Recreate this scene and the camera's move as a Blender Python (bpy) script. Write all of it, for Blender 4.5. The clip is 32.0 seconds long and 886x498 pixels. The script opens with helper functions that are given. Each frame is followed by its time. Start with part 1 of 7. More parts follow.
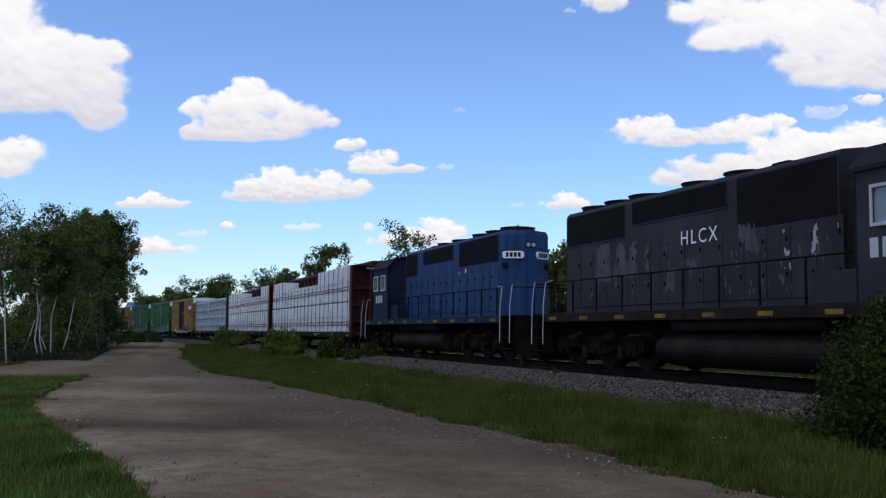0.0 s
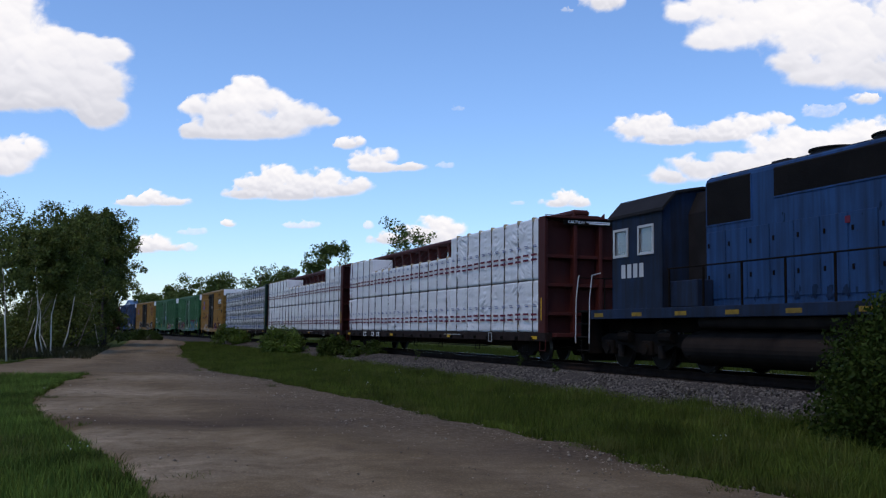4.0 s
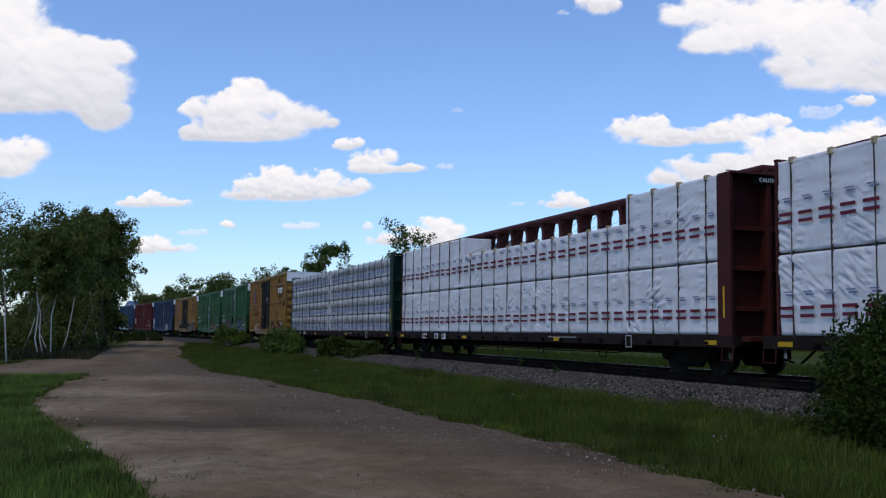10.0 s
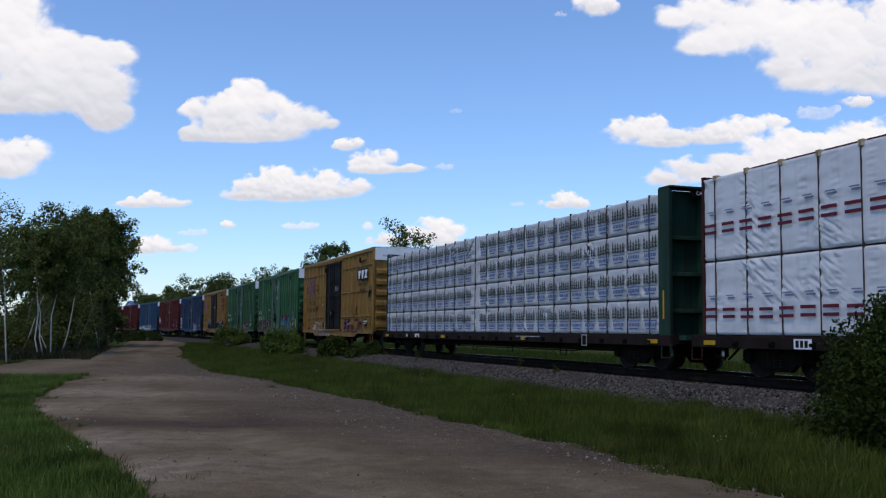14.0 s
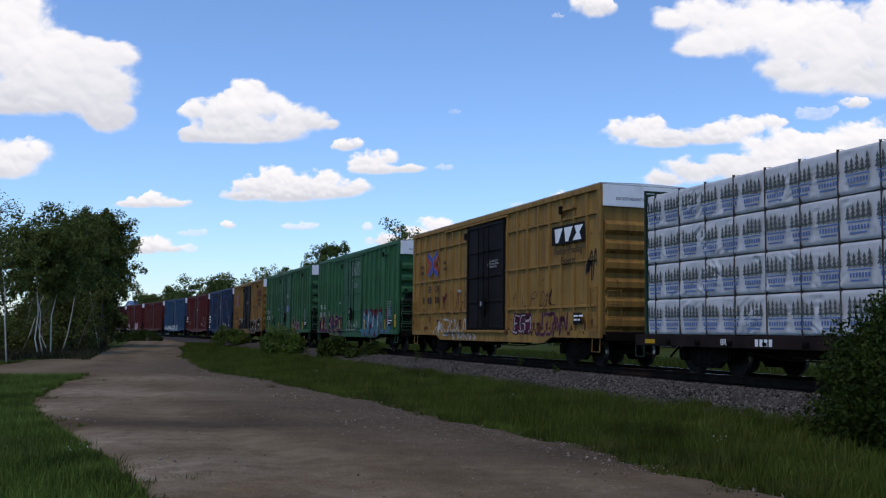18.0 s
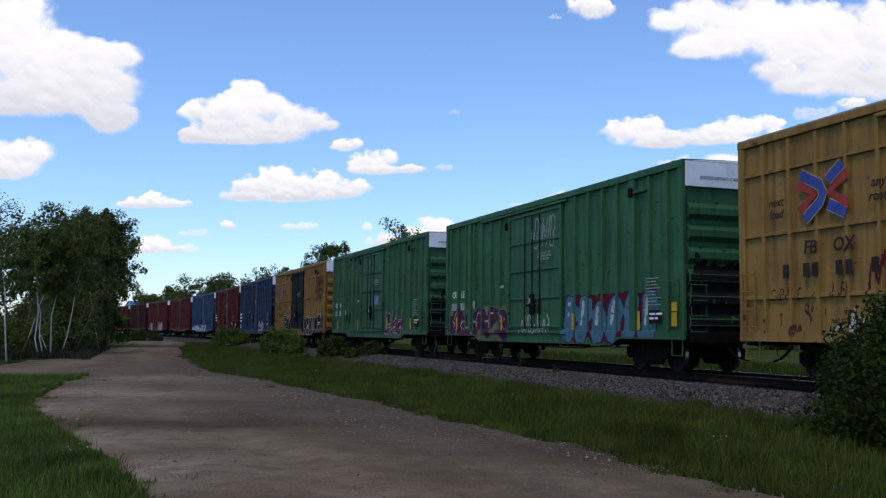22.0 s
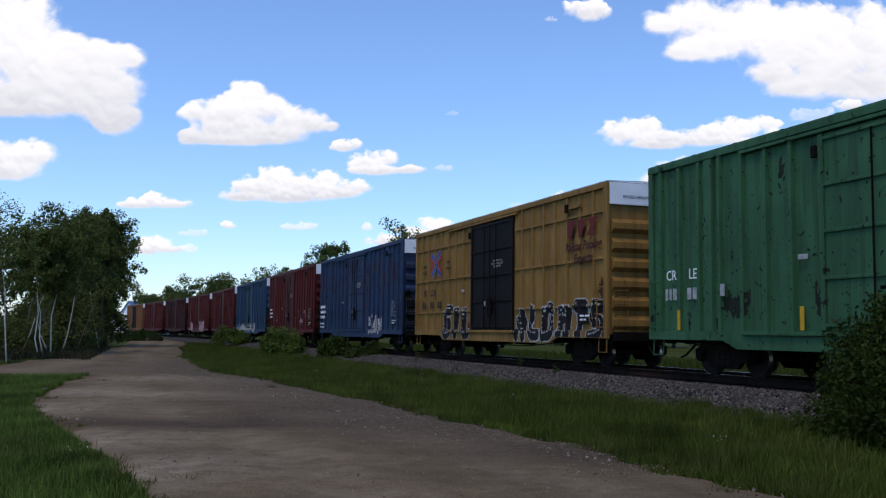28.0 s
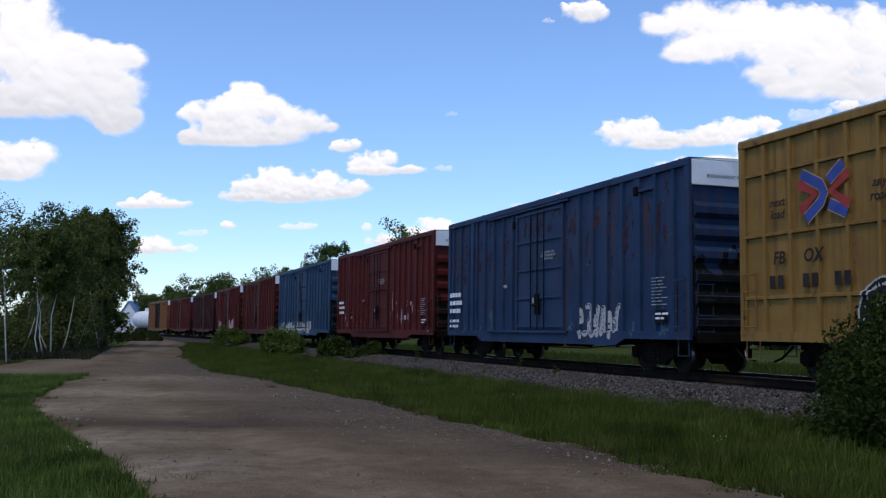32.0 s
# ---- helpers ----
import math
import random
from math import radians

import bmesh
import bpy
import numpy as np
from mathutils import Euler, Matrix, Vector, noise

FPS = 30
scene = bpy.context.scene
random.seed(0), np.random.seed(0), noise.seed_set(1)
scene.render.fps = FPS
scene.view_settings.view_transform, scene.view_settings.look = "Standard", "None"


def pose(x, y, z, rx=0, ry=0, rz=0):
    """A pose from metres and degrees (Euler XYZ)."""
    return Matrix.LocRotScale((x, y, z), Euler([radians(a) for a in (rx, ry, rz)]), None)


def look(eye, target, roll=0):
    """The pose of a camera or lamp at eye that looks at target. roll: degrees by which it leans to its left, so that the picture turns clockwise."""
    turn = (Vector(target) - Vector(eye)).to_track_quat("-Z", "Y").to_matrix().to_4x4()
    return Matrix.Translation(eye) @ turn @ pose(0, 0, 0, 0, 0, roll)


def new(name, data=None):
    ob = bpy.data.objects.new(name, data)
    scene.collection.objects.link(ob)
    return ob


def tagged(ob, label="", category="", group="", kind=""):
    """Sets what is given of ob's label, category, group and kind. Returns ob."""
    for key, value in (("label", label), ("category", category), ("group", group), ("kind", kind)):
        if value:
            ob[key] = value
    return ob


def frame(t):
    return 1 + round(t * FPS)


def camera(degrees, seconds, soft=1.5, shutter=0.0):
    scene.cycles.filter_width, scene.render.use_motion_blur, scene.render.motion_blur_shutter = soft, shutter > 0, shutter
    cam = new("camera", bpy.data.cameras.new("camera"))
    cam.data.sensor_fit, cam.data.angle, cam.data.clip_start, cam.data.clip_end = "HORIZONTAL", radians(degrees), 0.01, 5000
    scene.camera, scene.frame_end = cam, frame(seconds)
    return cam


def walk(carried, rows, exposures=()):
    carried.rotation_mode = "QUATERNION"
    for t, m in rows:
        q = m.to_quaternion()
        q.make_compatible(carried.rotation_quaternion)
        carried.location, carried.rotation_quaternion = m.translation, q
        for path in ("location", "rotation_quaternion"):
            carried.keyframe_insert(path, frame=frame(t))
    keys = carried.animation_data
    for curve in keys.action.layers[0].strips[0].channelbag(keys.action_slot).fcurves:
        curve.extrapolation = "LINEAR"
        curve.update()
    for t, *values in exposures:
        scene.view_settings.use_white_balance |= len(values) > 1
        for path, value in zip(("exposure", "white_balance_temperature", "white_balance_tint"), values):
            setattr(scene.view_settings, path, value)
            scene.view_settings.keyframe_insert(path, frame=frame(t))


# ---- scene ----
# ---------------------------------------------------------------- camera
EYE = 1.4385          # camera over the road
RAIL = 0.525         # railhead over the road
PITCH, ROLL = 4.893, 0.656
cam = camera(48.99, 32.0, soft=1.25)
CAM_POSE = pose(0, 0, EYE, 90 + PITCH, 0, 0) @ pose(0, 0, 0, 0, 0, ROLL)
# the tripod nods a little while it is let go, then stands still
NOD = ((0.0, 0.08), (0.5, -0.09), (1.0, -0.04), (1.5, -0.07), (2.0, -0.04), (2.5, 0.06), (3.0, 0.0), (3.5, -0.09), (4.5, 0.0), (5.5, 0.0), (6.0, 0.12), (6.5, 0.01), (7.5, -0.02), (10.0, 0.0), (32.0, 0.0))
walk(cam, [(t, pose(0, 0, EYE, 90 + PITCH + n, 0, 0) @ pose(0, 0, 0, 0, 0, ROLL)) for t, n in NOD], exposures=[(0.0, 0.33, 6640, 14), (10.0, 0.29, 6640, 14), (17.0, 0.27, 6640, 14), (19.0, 0.37, 6640, 14), (32.0, 0.43, 6640, 14)])

# ---------------------------------------------------------------- world and sun
SUN_EL, SUN_AZ = 60.0, 214.0     # degrees; azimuth clockwise from the view direction
world = bpy.data.worlds.new("sky")
scene.world = world
world.use_nodes = True
wn = world.node_tree
sky = wn.nodes.new("ShaderNodeTexSky")
sky.sky_type = "NISHITA"
sky.sun_disc = False
sky.sun_elevation = radians(SUN_EL)
sky.sun_rotation = radians(SUN_AZ)
sky.air_density, sky.dust_density, sky.ozone_density = 1.0, 0.4, 10.0
bg = wn.nodes["Background"]
wn.links.new(sky.outputs[0], bg.inputs[0])
bg.inputs[1].default_value = 0.15
sun = new("sun", bpy.data.lights.new("sun", "SUN"))
sun.data.energy = 0.9
sun.data.angle = radians(12)
sun.data.color = (1.0, 0.83, 0.6)
_d = Vector((math.sin(radians(SUN_AZ)) * math.cos(radians(SUN_EL)), math.cos(radians(SUN_AZ)) * math.cos(radians(SUN_EL)), math.sin(radians(SUN_EL))))
sun.matrix_world = look(_d * 200, (0, 0, 0))

# ---------------------------------------------------------------- mesh helper
class Geo:
    """Collects faces; every solid is added with outward faces."""

    def __init__(self):
        self.v, self.f, self.m = [], [], []
        self.slot = 0

    def add(self, verts, faces):
        n = len(self.v)
        self.v.extend(tuple(p) for p in verts)
        self.f.extend(tuple(i + n for i in f) for f in faces)
        self.m.extend([self.slot] * len(faces))
        return self

    def box(self, x0, x1, y0, y1, z0, z1, b=0.0):
        cx, cy, cz = (x0 + x1) / 2, (y0 + y1) / 2, (z0 + z1) / 2
        h = (abs(x1 - x0) / 2, abs(y1 - y0) / 2, abs(z1 - z0) / 2)
        if b <= 0:
            vs = [(cx + i * h[0], cy + j * h[1], cz + k * h[2]) for i in (-1, 1) for j in (-1, 1) for k in (-1, 1)]
            return self.add(vs, [(0, 1, 3, 2), (4, 6, 7, 5), (0, 4, 5, 1), (2, 3, 7, 6), (0, 2, 6, 4), (1, 5, 7, 3)])
        b = min(b, min(h) * 0.9)
        vs, at = [], {}
        for i in (-1, 1):
            for j in (-1, 1):
                for k in (-1, 1):
                    for a in range(3):
                        s = [i * (h[0] - b), j * (h[1] - b), k * (h[2] - b)]
                        s[a] += (i, j, k)[a] * b
                        at[(i, j, k, a)] = len(vs)
                        vs.append((cx + s[0], cy + s[1], cz + s[2]))
        fs = []
        for a in range(3):
            for sg in (-1, 1):
                c = []
                for u, w in ((-1, -1), (1, -1), (1, 1), (-1, 1)):
                    t = [0, 0, 0]
                    t[a], t[(a + 1) % 3], t[(a + 2) % 3] = sg, u, w
                    c.append(at[(*t, a)])
                fs.append(tuple(c if sg > 0 else c[::-1]))
        for a in range(3):
            p, q = (a + 1) % 3, (a + 2) % 3
            for u in (-1, 1):
                for w in (-1, 1):
                    t0, t1 = [0, 0, 0], [0, 0, 0]
                    t0[a], t1[a] = -1, 1
                    t0[p] = t1[p] = u
                    t0[q] = t1[q] = w
                    c = [at[(*t0, p)], at[(*t1, p)], at[(*t1, q)], at[(*t0, q)]]
                    fs.append(tuple(c if u * w > 0 else c[::-1]))
        for i in (-1, 1):
            for j in (-1, 1):
                for k in (-1, 1):
                    c = [at[(i, j, k, a)] for a in range(3)]
                    fs.append(tuple(c if i * j * k > 0 else c[::-1]))
        return self.add(vs, fs)

    def prism(self, prof, x0, x1, axis="x"):
        """A profile in (y, z) drawn along x (or (x, z) along y, (x, y) along z)."""
        n = len(prof)
        put = {"x": lambda t, p: (t, p[0], p[1]), "y": lambda t, p: (p[0], t, p[1]), "z": lambda t, p: (p[0], p[1], t)}[axis]
        area = sum(prof[i][0] * prof[(i + 1) % n][1] - prof[(i + 1) % n][0] * prof[i][1] for i in range(n))
        flip = (area > 0) == (axis != "y")
        vs = [put(x0, p) for p in prof] + [put(x1, p) for p in prof]
        fs = [tuple(range(n))[::-1], tuple(range(n, 2 * n))] + [(i, (i + 1) % n, n + (i + 1) % n, n + i) for i in range(n)]
        return self.add(vs, fs if flip else [f[::-1] for f in fs])

    def cyl(self, p0, p1, r, n=10, r1=None, caps=True):
        p0, p1 = Vector(p0), Vector(p1)
        r1 = r if r1 is None else r1
        d = (p1 - p0).normalized()
        u = d.orthogonal().normalized()
        w = d.cross(u)
        vs = []
        for p, rr in ((p0, r), (p1, r1)):
            for i in range(n):
                a = 2 * math.pi * i / n
                vs.append(p + u * (rr * math.cos(a)) + w * (rr * math.sin(a)))
        fs = [(i, (i + 1) % n, n + (i + 1) % n, n + i) for i in range(n)]
        if caps:
            fs += [tuple(range(n))[::-1], tuple(range(n, 2 * n))]
        return self.add(vs, fs)

    def tube(self, pts, r, n=6):
        pts = [Vector(p) for p in pts]
        rings = []
        u = None
        for i, p in enumerate(pts):
            d = (pts[min(i + 1, len(pts) - 1)] - pts[max(i - 1, 0)]).normalized()
            if u is None:
                u = d.orthogonal().normalized()
            u = (u - d * u.dot(d)).normalized()
            w = d.cross(u)
            rr = r[i] if isinstance(r, (list, tuple)) else r
            rings.append([p + u * (rr * math.cos(2 * math.pi * k / n)) + w * (rr * math.sin(2 * math.pi * k / n)) for k in range(n)])
        vs = [v for ring in rings for v in ring]
        fs = [(j * n + k, j * n + (k + 1) % n, (j + 1) * n + (k + 1) % n, (j + 1) * n + k) for j in range(len(pts) - 1) for k in range(n)]
        fs += [tuple(range(n))[::-1], tuple(range((len(pts) - 1) * n, len(pts) * n))]
        return self.add(vs, fs)

    def mesh(self, name, mats, smooth=False):
        me = bpy.data.meshes.new(name)
        me.from_pydata(self.v, [], self.f)
        for m in mats if isinstance(mats, (list, tuple)) else [mats]:
            me.materials.append(m)
        if any(self.m):
            me.polygons.foreach_set("material_index", self.m)
        if smooth:
            me.polygons.foreach_set("use_smooth", [True] * len(me.polygons))
        me.update()
        return me


def part(name, geo, material, parent=None, label="", smooth=False):
    ob = new(name, geo.mesh(name, material, smooth))
    if parent:
        ob.parent = parent
    if label:
        ob["label"] = label
    return ob


def shared(name, mesh, parent, m=None):
    ob = new(name, mesh)
    ob.parent = parent
    if m is not None:
        ob.matrix_basis = m
    return ob


def thing(name, label, category, group="", m=None):
    ob = tagged(new(name), label, category, group)
    if m is not None:
        ob.matrix_basis = m
    return ob


def array_mesh(name, verts, quads, mats, smooth=False):
    """A mesh from numpy arrays: verts (n, 3), quads (m, 3 or 4)."""
    me = bpy.data.meshes.new(name)
    n, m, k = len(verts), len(quads), quads.shape[1]
    me.vertices.add(n)
    me.vertices.foreach_set("co", np.ascontiguousarray(verts, dtype=np.float32).ravel())
    me.loops.add(m * k)
    me.loops.foreach_set("vertex_index", np.ascontiguousarray(quads, dtype=np.int32).ravel())
    me.polygons.add(m)
    me.polygons.foreach_set("loop_start", np.arange(0, m * k, k, dtype=np.int32))
    me.update(calc_edges=True)
    for mt in mats if isinstance(mats, (list, tuple)) else [mats]:
        me.materials.append(mt)
    if smooth:
        me.polygons.foreach_set("use_smooth", [True] * m)
    return me


# ---------------------------------------------------------------- materials
def mat(name, rgb, rough=0.6, metal=0.0, vary=0.15, scale=1.5, fine=25.0, bump=0.1, dirt=None, dirt_amount=0.0,
        spots=None, spot_amount=0.0, streak=False, per_object=0.0, per_island=0.0, spec=0.1, sub=0.0):
    """Painted or natural surface: colour varied at two scales, grime in streaks, spots of rust or wear, fine relief."""
    m = bpy.data.materials.new(name)
    m.use_nodes = True
    nt = m.node_tree
    b = nt.nodes["Principled BSDF"]
    b.inputs["Roughness"].default_value = rough
    b.inputs["Metallic"].default_value = metal
    b.inputs["Specular IOR Level"].default_value = spec
    co = nt.nodes.new("ShaderNodeTexCoord")

    def noise_node(sc, detail=4.0, stretch=None, dist=0.0):
        n = nt.nodes.new("ShaderNodeTexNoise")
        n.inputs["Scale"].default_value = sc
        n.inputs["Detail"].default_value = detail
        n.inputs["Distortion"].default_value = dist
        if stretch:
            mp = nt.nodes.new("ShaderNodeMapping")
            mp.inputs["Scale"].default_value = stretch
            nt.links.new(co.outputs["Object"], mp.inputs[0])
            nt.links.new(mp.outputs[0], n.inputs[0])
        else:
            nt.links.new(co.outputs["Object"], n.inputs[0])
        return n

    def ramp(src, lo, hi):
        r = nt.nodes.new("ShaderNodeMapRange")
        r.inputs["From Min"].default_value = lo
        r.inputs["From Max"].default_value = hi
        nt.links.new(src, r.inputs["Value"])
        return r.outputs[0]

    def mixed(fac, a, c, mode="MIX"):
        x = nt.nodes.new("ShaderNodeMix")
        x.data_type = "RGBA"
        x.blend_type = mode
        for sock, val in ((x.inputs["Factor"], fac), (x.inputs["A"], a), (x.inputs["B"], c)):
            if hasattr(val, "links"):
                nt.links.new(val, sock)
            elif isinstance(val, float):
                sock.default_value = val
            else:
                sock.default_value = (*val, 1)
        return x.outputs["Result"]

    big, small = noise_node(scale), noise_node(fine, 3.0)
    lo = tuple(c * (1 - vary) for c in rgb)
    hi = tuple(min(1, c * (1 + vary)) for c in rgb)
    col = mixed(ramp(big.outputs[0], 0.3, 0.7), lo, hi)
    col = mixed(0.5, col, mixed(ramp(small.outputs[0], 0.3, 0.7), tuple([1 - vary] * 3), (1.0, 1.0, 1.0)), "MULTIPLY")
    if per_object or per_island:
        if per_object:
            rnd = nt.nodes.new("ShaderNodeObjectInfo").outputs["Random"]
        else:
            rnd = nt.nodes.new("ShaderNodeNewGeometry").outputs["Random Per Island"]
        k = per_object or per_island
        r = nt.nodes.new("ShaderNodeMapRange")
        r.inputs["To Min"].default_value, r.inputs["To Max"].default_value = 1 - k, 1 + k
        nt.links.new(rnd, r.inputs["Value"])
        hsv = nt.nodes.new("ShaderNodeHueSaturation")
        nt.links.new(r.outputs[0], hsv.inputs["Value"])
        nt.links.new(col, hsv.inputs["Color"])
        col = hsv.outputs[0]
    if dirt:
        d = noise_node(1.0, 5.0, (5.0, 5.0, 0.35) if streak else (1.2, 1.2, 1.2), 0.4)
        d2 = ramp(d.outputs[0], 0.62 - 0.5 * dirt_amount, 0.75)
        mul = nt.nodes.new("ShaderNodeMath")
        mul.operation = "MULTIPLY"
        mul.inputs[1].default_value = min(1.0, 0.45 + dirt_amount)
        nt.links.new(d2, mul.inputs[0])
        col = mixed(mul.outputs[0], col, dirt)
    if spots:
        s = noise_node(6.0, 8.0, None, 0.8)
        col = mixed(ramp(s.outputs[0], 0.72 - 0.25 * spot_amount, 0.76 - 0.25 * spot_amount), col, spots)
    nt.links.new(col, b.inputs["Base Color"])
    if bump:
        bp = nt.nodes.new("ShaderNodeBump")
        bp.inputs["Strength"].default_value = min(1.0, bump)
        bp.inputs["Distance"].default_value = 0.02
        nt.links.new(small.outputs[0], bp.inputs["Height"])
        nt.links.new(bp.outputs[0], b.inputs["Normal"])
    if sub:
        # light passes through thin leaves
        tr = nt.nodes.new("ShaderNodeBsdfTranslucent")
        nt.links.new(col, tr.inputs[0])
        mx = nt.nodes.new("ShaderNodeMixShader")
        mx.inputs[0].default_value = sub
        nt.links.new(b.outputs[0], mx.inputs[1])
        nt.links.new(tr.outputs[0], mx.inputs[2])
        nt.links.new(mx.outputs[0], nt.nodes["Material Output"].inputs[0])
    return m


RUST = (0.09, 0.035, 0.018)
M_GRASS_GROUND = mat("grass_ground", (0.05, 0.064, 0.008), 0.9, vary=0.4, scale=0.25, fine=9, bump=0.6, dirt=(0.10, 0.085, 0.05), dirt_amount=0.1, spec=0.05)
M_ROAD = mat("gravel_road", (0.165, 0.12, 0.068), 0.95, spec=0.03, vary=0.34, scale=0.45, fine=42, bump=0.9, dirt=(0.09, 0.062, 0.039), dirt_amount=0.3, spots=(0.22, 0.172, 0.125), spot_amount=0.2)


def wear_road(m):
    """Paler wheel tracks where the gravel is packed, brown damp and a shadow band painted across the road, speckled
    grit.
    """
    nt = m.node_tree
    b = nt.nodes["Principled BSDF"]
    src = b.inputs["Base Color"].links[0].from_socket
    at = nt.nodes.new("ShaderNodeAttribute")
    at.attribute_name = "packed"
    damp_shade = nt.nodes.new("ShaderNodeAttribute")
    damp_shade.attribute_name = "damp_shade"
    co = nt.nodes.new("ShaderNodeTexCoord")
    vor = nt.nodes.new("ShaderNodeTexVoronoi")
    vor.inputs["Scale"].default_value = 26.0
    nt.links.new(co.outputs["Object"], vor.inputs[0])
    nz = nt.nodes.new("ShaderNodeTexNoise")
    nz.inputs["Scale"].default_value, nz.inputs["Detail"].default_value = 1.6, 6.0
    nt.links.new(co.outputs["Object"], nz.inputs[0])

    def mixer(fac, col, mode, a):
        x = nt.nodes.new("ShaderNodeMix")
        x.data_type, x.blend_type = "RGBA", mode
        nt.links.new(fac, x.inputs["Factor"])
        nt.links.new(a, x.inputs["A"])
        x.inputs["B"].default_value = (*col, 1)
        return x.outputs["Result"]

    def times(a, k, c=None):
        n = nt.nodes.new("ShaderNodeMath")
        n.operation = "MULTIPLY"
        nt.links.new(a, n.inputs[0])
        if c is None:
            n.inputs[1].default_value = k
        else:
            nt.links.new(c, n.inputs[1])
        return n.outputs[0]

    col = mixer(times(times(at.outputs["Fac"], 1, nz.outputs[0]), 1.3), (0.215, 0.162, 0.1), "MIX", src)
    col = mixer(times(times(damp_shade.outputs["Fac"], 1, nz.outputs[0]), 1.5), (0.055, 0.038, 0.028), "MIX", col)
    silt = nt.nodes.new("ShaderNodeAttribute")
    silt.attribute_name = "silt"
    nm = nt.nodes.new("ShaderNodeTexNoise")
    nm.inputs["Scale"].default_value, nm.inputs["Detail"].default_value, nm.inputs["Roughness"].default_value = 3.2, 8.0, 0.7
    nt.links.new(co.outputs["Object"], nm.inputs[0])
    col = mixer(times(times(silt.outputs["Fac"], 1, nm.outputs[0]), 1.5), (0.3, 0.235, 0.155), "MIX", col)
    # mottling of damp and dry dust, and coarse gravel by the verge
    mott = nt.nodes.new("ShaderNodeMapRange")
    mott.inputs["From Min"].default_value, mott.inputs["From Max"].default_value = 0.62, 0.36
    nt.links.new(nm.outputs[0], mott.inputs["Value"])
    col = mixer(times(mott.outputs[0], 0.75), (0.7, 0.67, 0.64), "MULTIPLY", col)
    loose = nt.nodes.new("ShaderNodeAttribute")
    loose.attribute_name = "loose"
    cell = nt.nodes.new("ShaderNodeTexVoronoi")
    cell.inputs["Scale"].default_value = 17.0
    nt.links.new(co.outputs["Object"], cell.inputs[0])
    tone = nt.nodes.new("ShaderNodeSeparateColor")
    nt.links.new(cell.outputs["Color"], tone.inputs[0])
    pick = nt.nodes.new("ShaderNodeMapRange")
    pick.inputs["From Min"].default_value, pick.inputs["From Max"].default_value = 0.55, 0.75
    nt.links.new(tone.outputs[0], pick.inputs["Value"])
    col = mixer(times(loose.outputs["Fac"], 0.85), (0.088, 0.065, 0.041), "MIX", col)
    col = mixer(times(times(pick.outputs[0], 1, loose.outputs["Fac"]), 0.4), (0.2, 0.16, 0.115), "MIX", col)
    grit = nt.nodes.new("ShaderNodeMapRange")
    grit.inputs["From Min"].default_value, grit.inputs["From Max"].default_value = 0.45, 0.1
    nt.links.new(vor.outputs["Distance"], grit.inputs["Value"])
    col = mixer(times(grit.outputs[0], 0.35), (1.0, 0.95, 0.9), "OVERLAY", col)
    nt.links.new(col, b.inputs["Base Color"])


wear_road(M_ROAD)
M_BALLAST = mat("ballast", (0.052, 0.046, 0.04), 0.9, vary=0.4, scale=1.0, fine=18, bump=1.0, spec=0.05)
M_STONE = mat("ballast_stone", (0.088, 0.079, 0.068), 0.85, vary=0.35, scale=6, fine=40, per_island=0.9, spec=0.05)
M_PEBBLE = mat("pebble", (0.18, 0.145, 0.105), 0.85, vary=0.3, scale=6, fine=40, per_island=0.6, spec=0.05)
# oily stones, with the shade under the train added to their dark colour
M_OILY_SHADED = mat("oily_shaded_ballast", (0.02, 0.017, 0.015), 0.9, vary=0.4, scale=1.0, fine=18, bump=1.0, spec=0.05)
M_TIE = mat("creosoted_wood", (0.024, 0.019, 0.016), 0.9, vary=0.4, scale=3, fine=20, bump=0.6, spec=0.05)
M_RAIL = mat("rail_web", (0.02, 0.0135, 0.0105), 0.9, vary=0.3, scale=3, spec=0.03)
M_RAILHEAD = mat("rail_head", (0.55, 0.54, 0.53), 0.25, metal=1.0, vary=0.1, scale=4, bump=0.02)
M_GRASS = mat("grass_blade", (0.072, 0.096, 0.014), 0.7, vary=0.5, scale=0.55, fine=3, bump=0, dirt=(0.13, 0.125, 0.035), dirt_amount=0.22, per_island=0.45, sub=0.25, spec=0.08)
M_GRASS_LUSH = mat("lush_grass_blade", (0.108, 0.158, 0.027), 0.7, vary=0.55, scale=0.9, fine=3, bump=0, dirt=(0.17, 0.17, 0.05), dirt_amount=0.15, per_island=0.5, sub=0.25, spec=0.08)
M_GRASS_FAR = mat("far_grass_blade", (0.05, 0.07, 0.011), 0.7, vary=0.4, scale=0.5, fine=3, bump=0, per_island=0.35, sub=0.2, spec=0.06)
M_LEAF = mat("leaf", (0.085, 0.13, 0.017), 0.6, vary=0.3, scale=0.6, fine=3, bump=0, per_island=0.35, sub=0.25, spec=0.25)
M_LEAF_DARK = mat("leaf_dark", (0.096, 0.116, 0.027), 0.65, vary=0.3, scale=0.5, fine=3, bump=0, per_island=0.35, sub=0.25, spec=0.12)
# foliage green made paler, distance haze put into the colour
M_LEAF_FAR = mat("leaf_hazed", (0.1, 0.135, 0.036), 0.65, vary=0.3, scale=0.4, fine=3, bump=0, per_island=0.3, sub=0.25, spec=0.1)
M_LEAF_NEAR = mat("leaf_near_bush", (0.029, 0.046, 0.007), 0.6, vary=0.3, scale=2.0, fine=8, bump=0, per_island=0.4, sub=0.3, spec=0.08)
M_LEAF_BUSH = mat("leaf_bush", (0.038, 0.058, 0.009), 0.55, vary=0.3, scale=2.0, fine=8, bump=0, per_island=0.4, sub=0.3, spec=0.12)
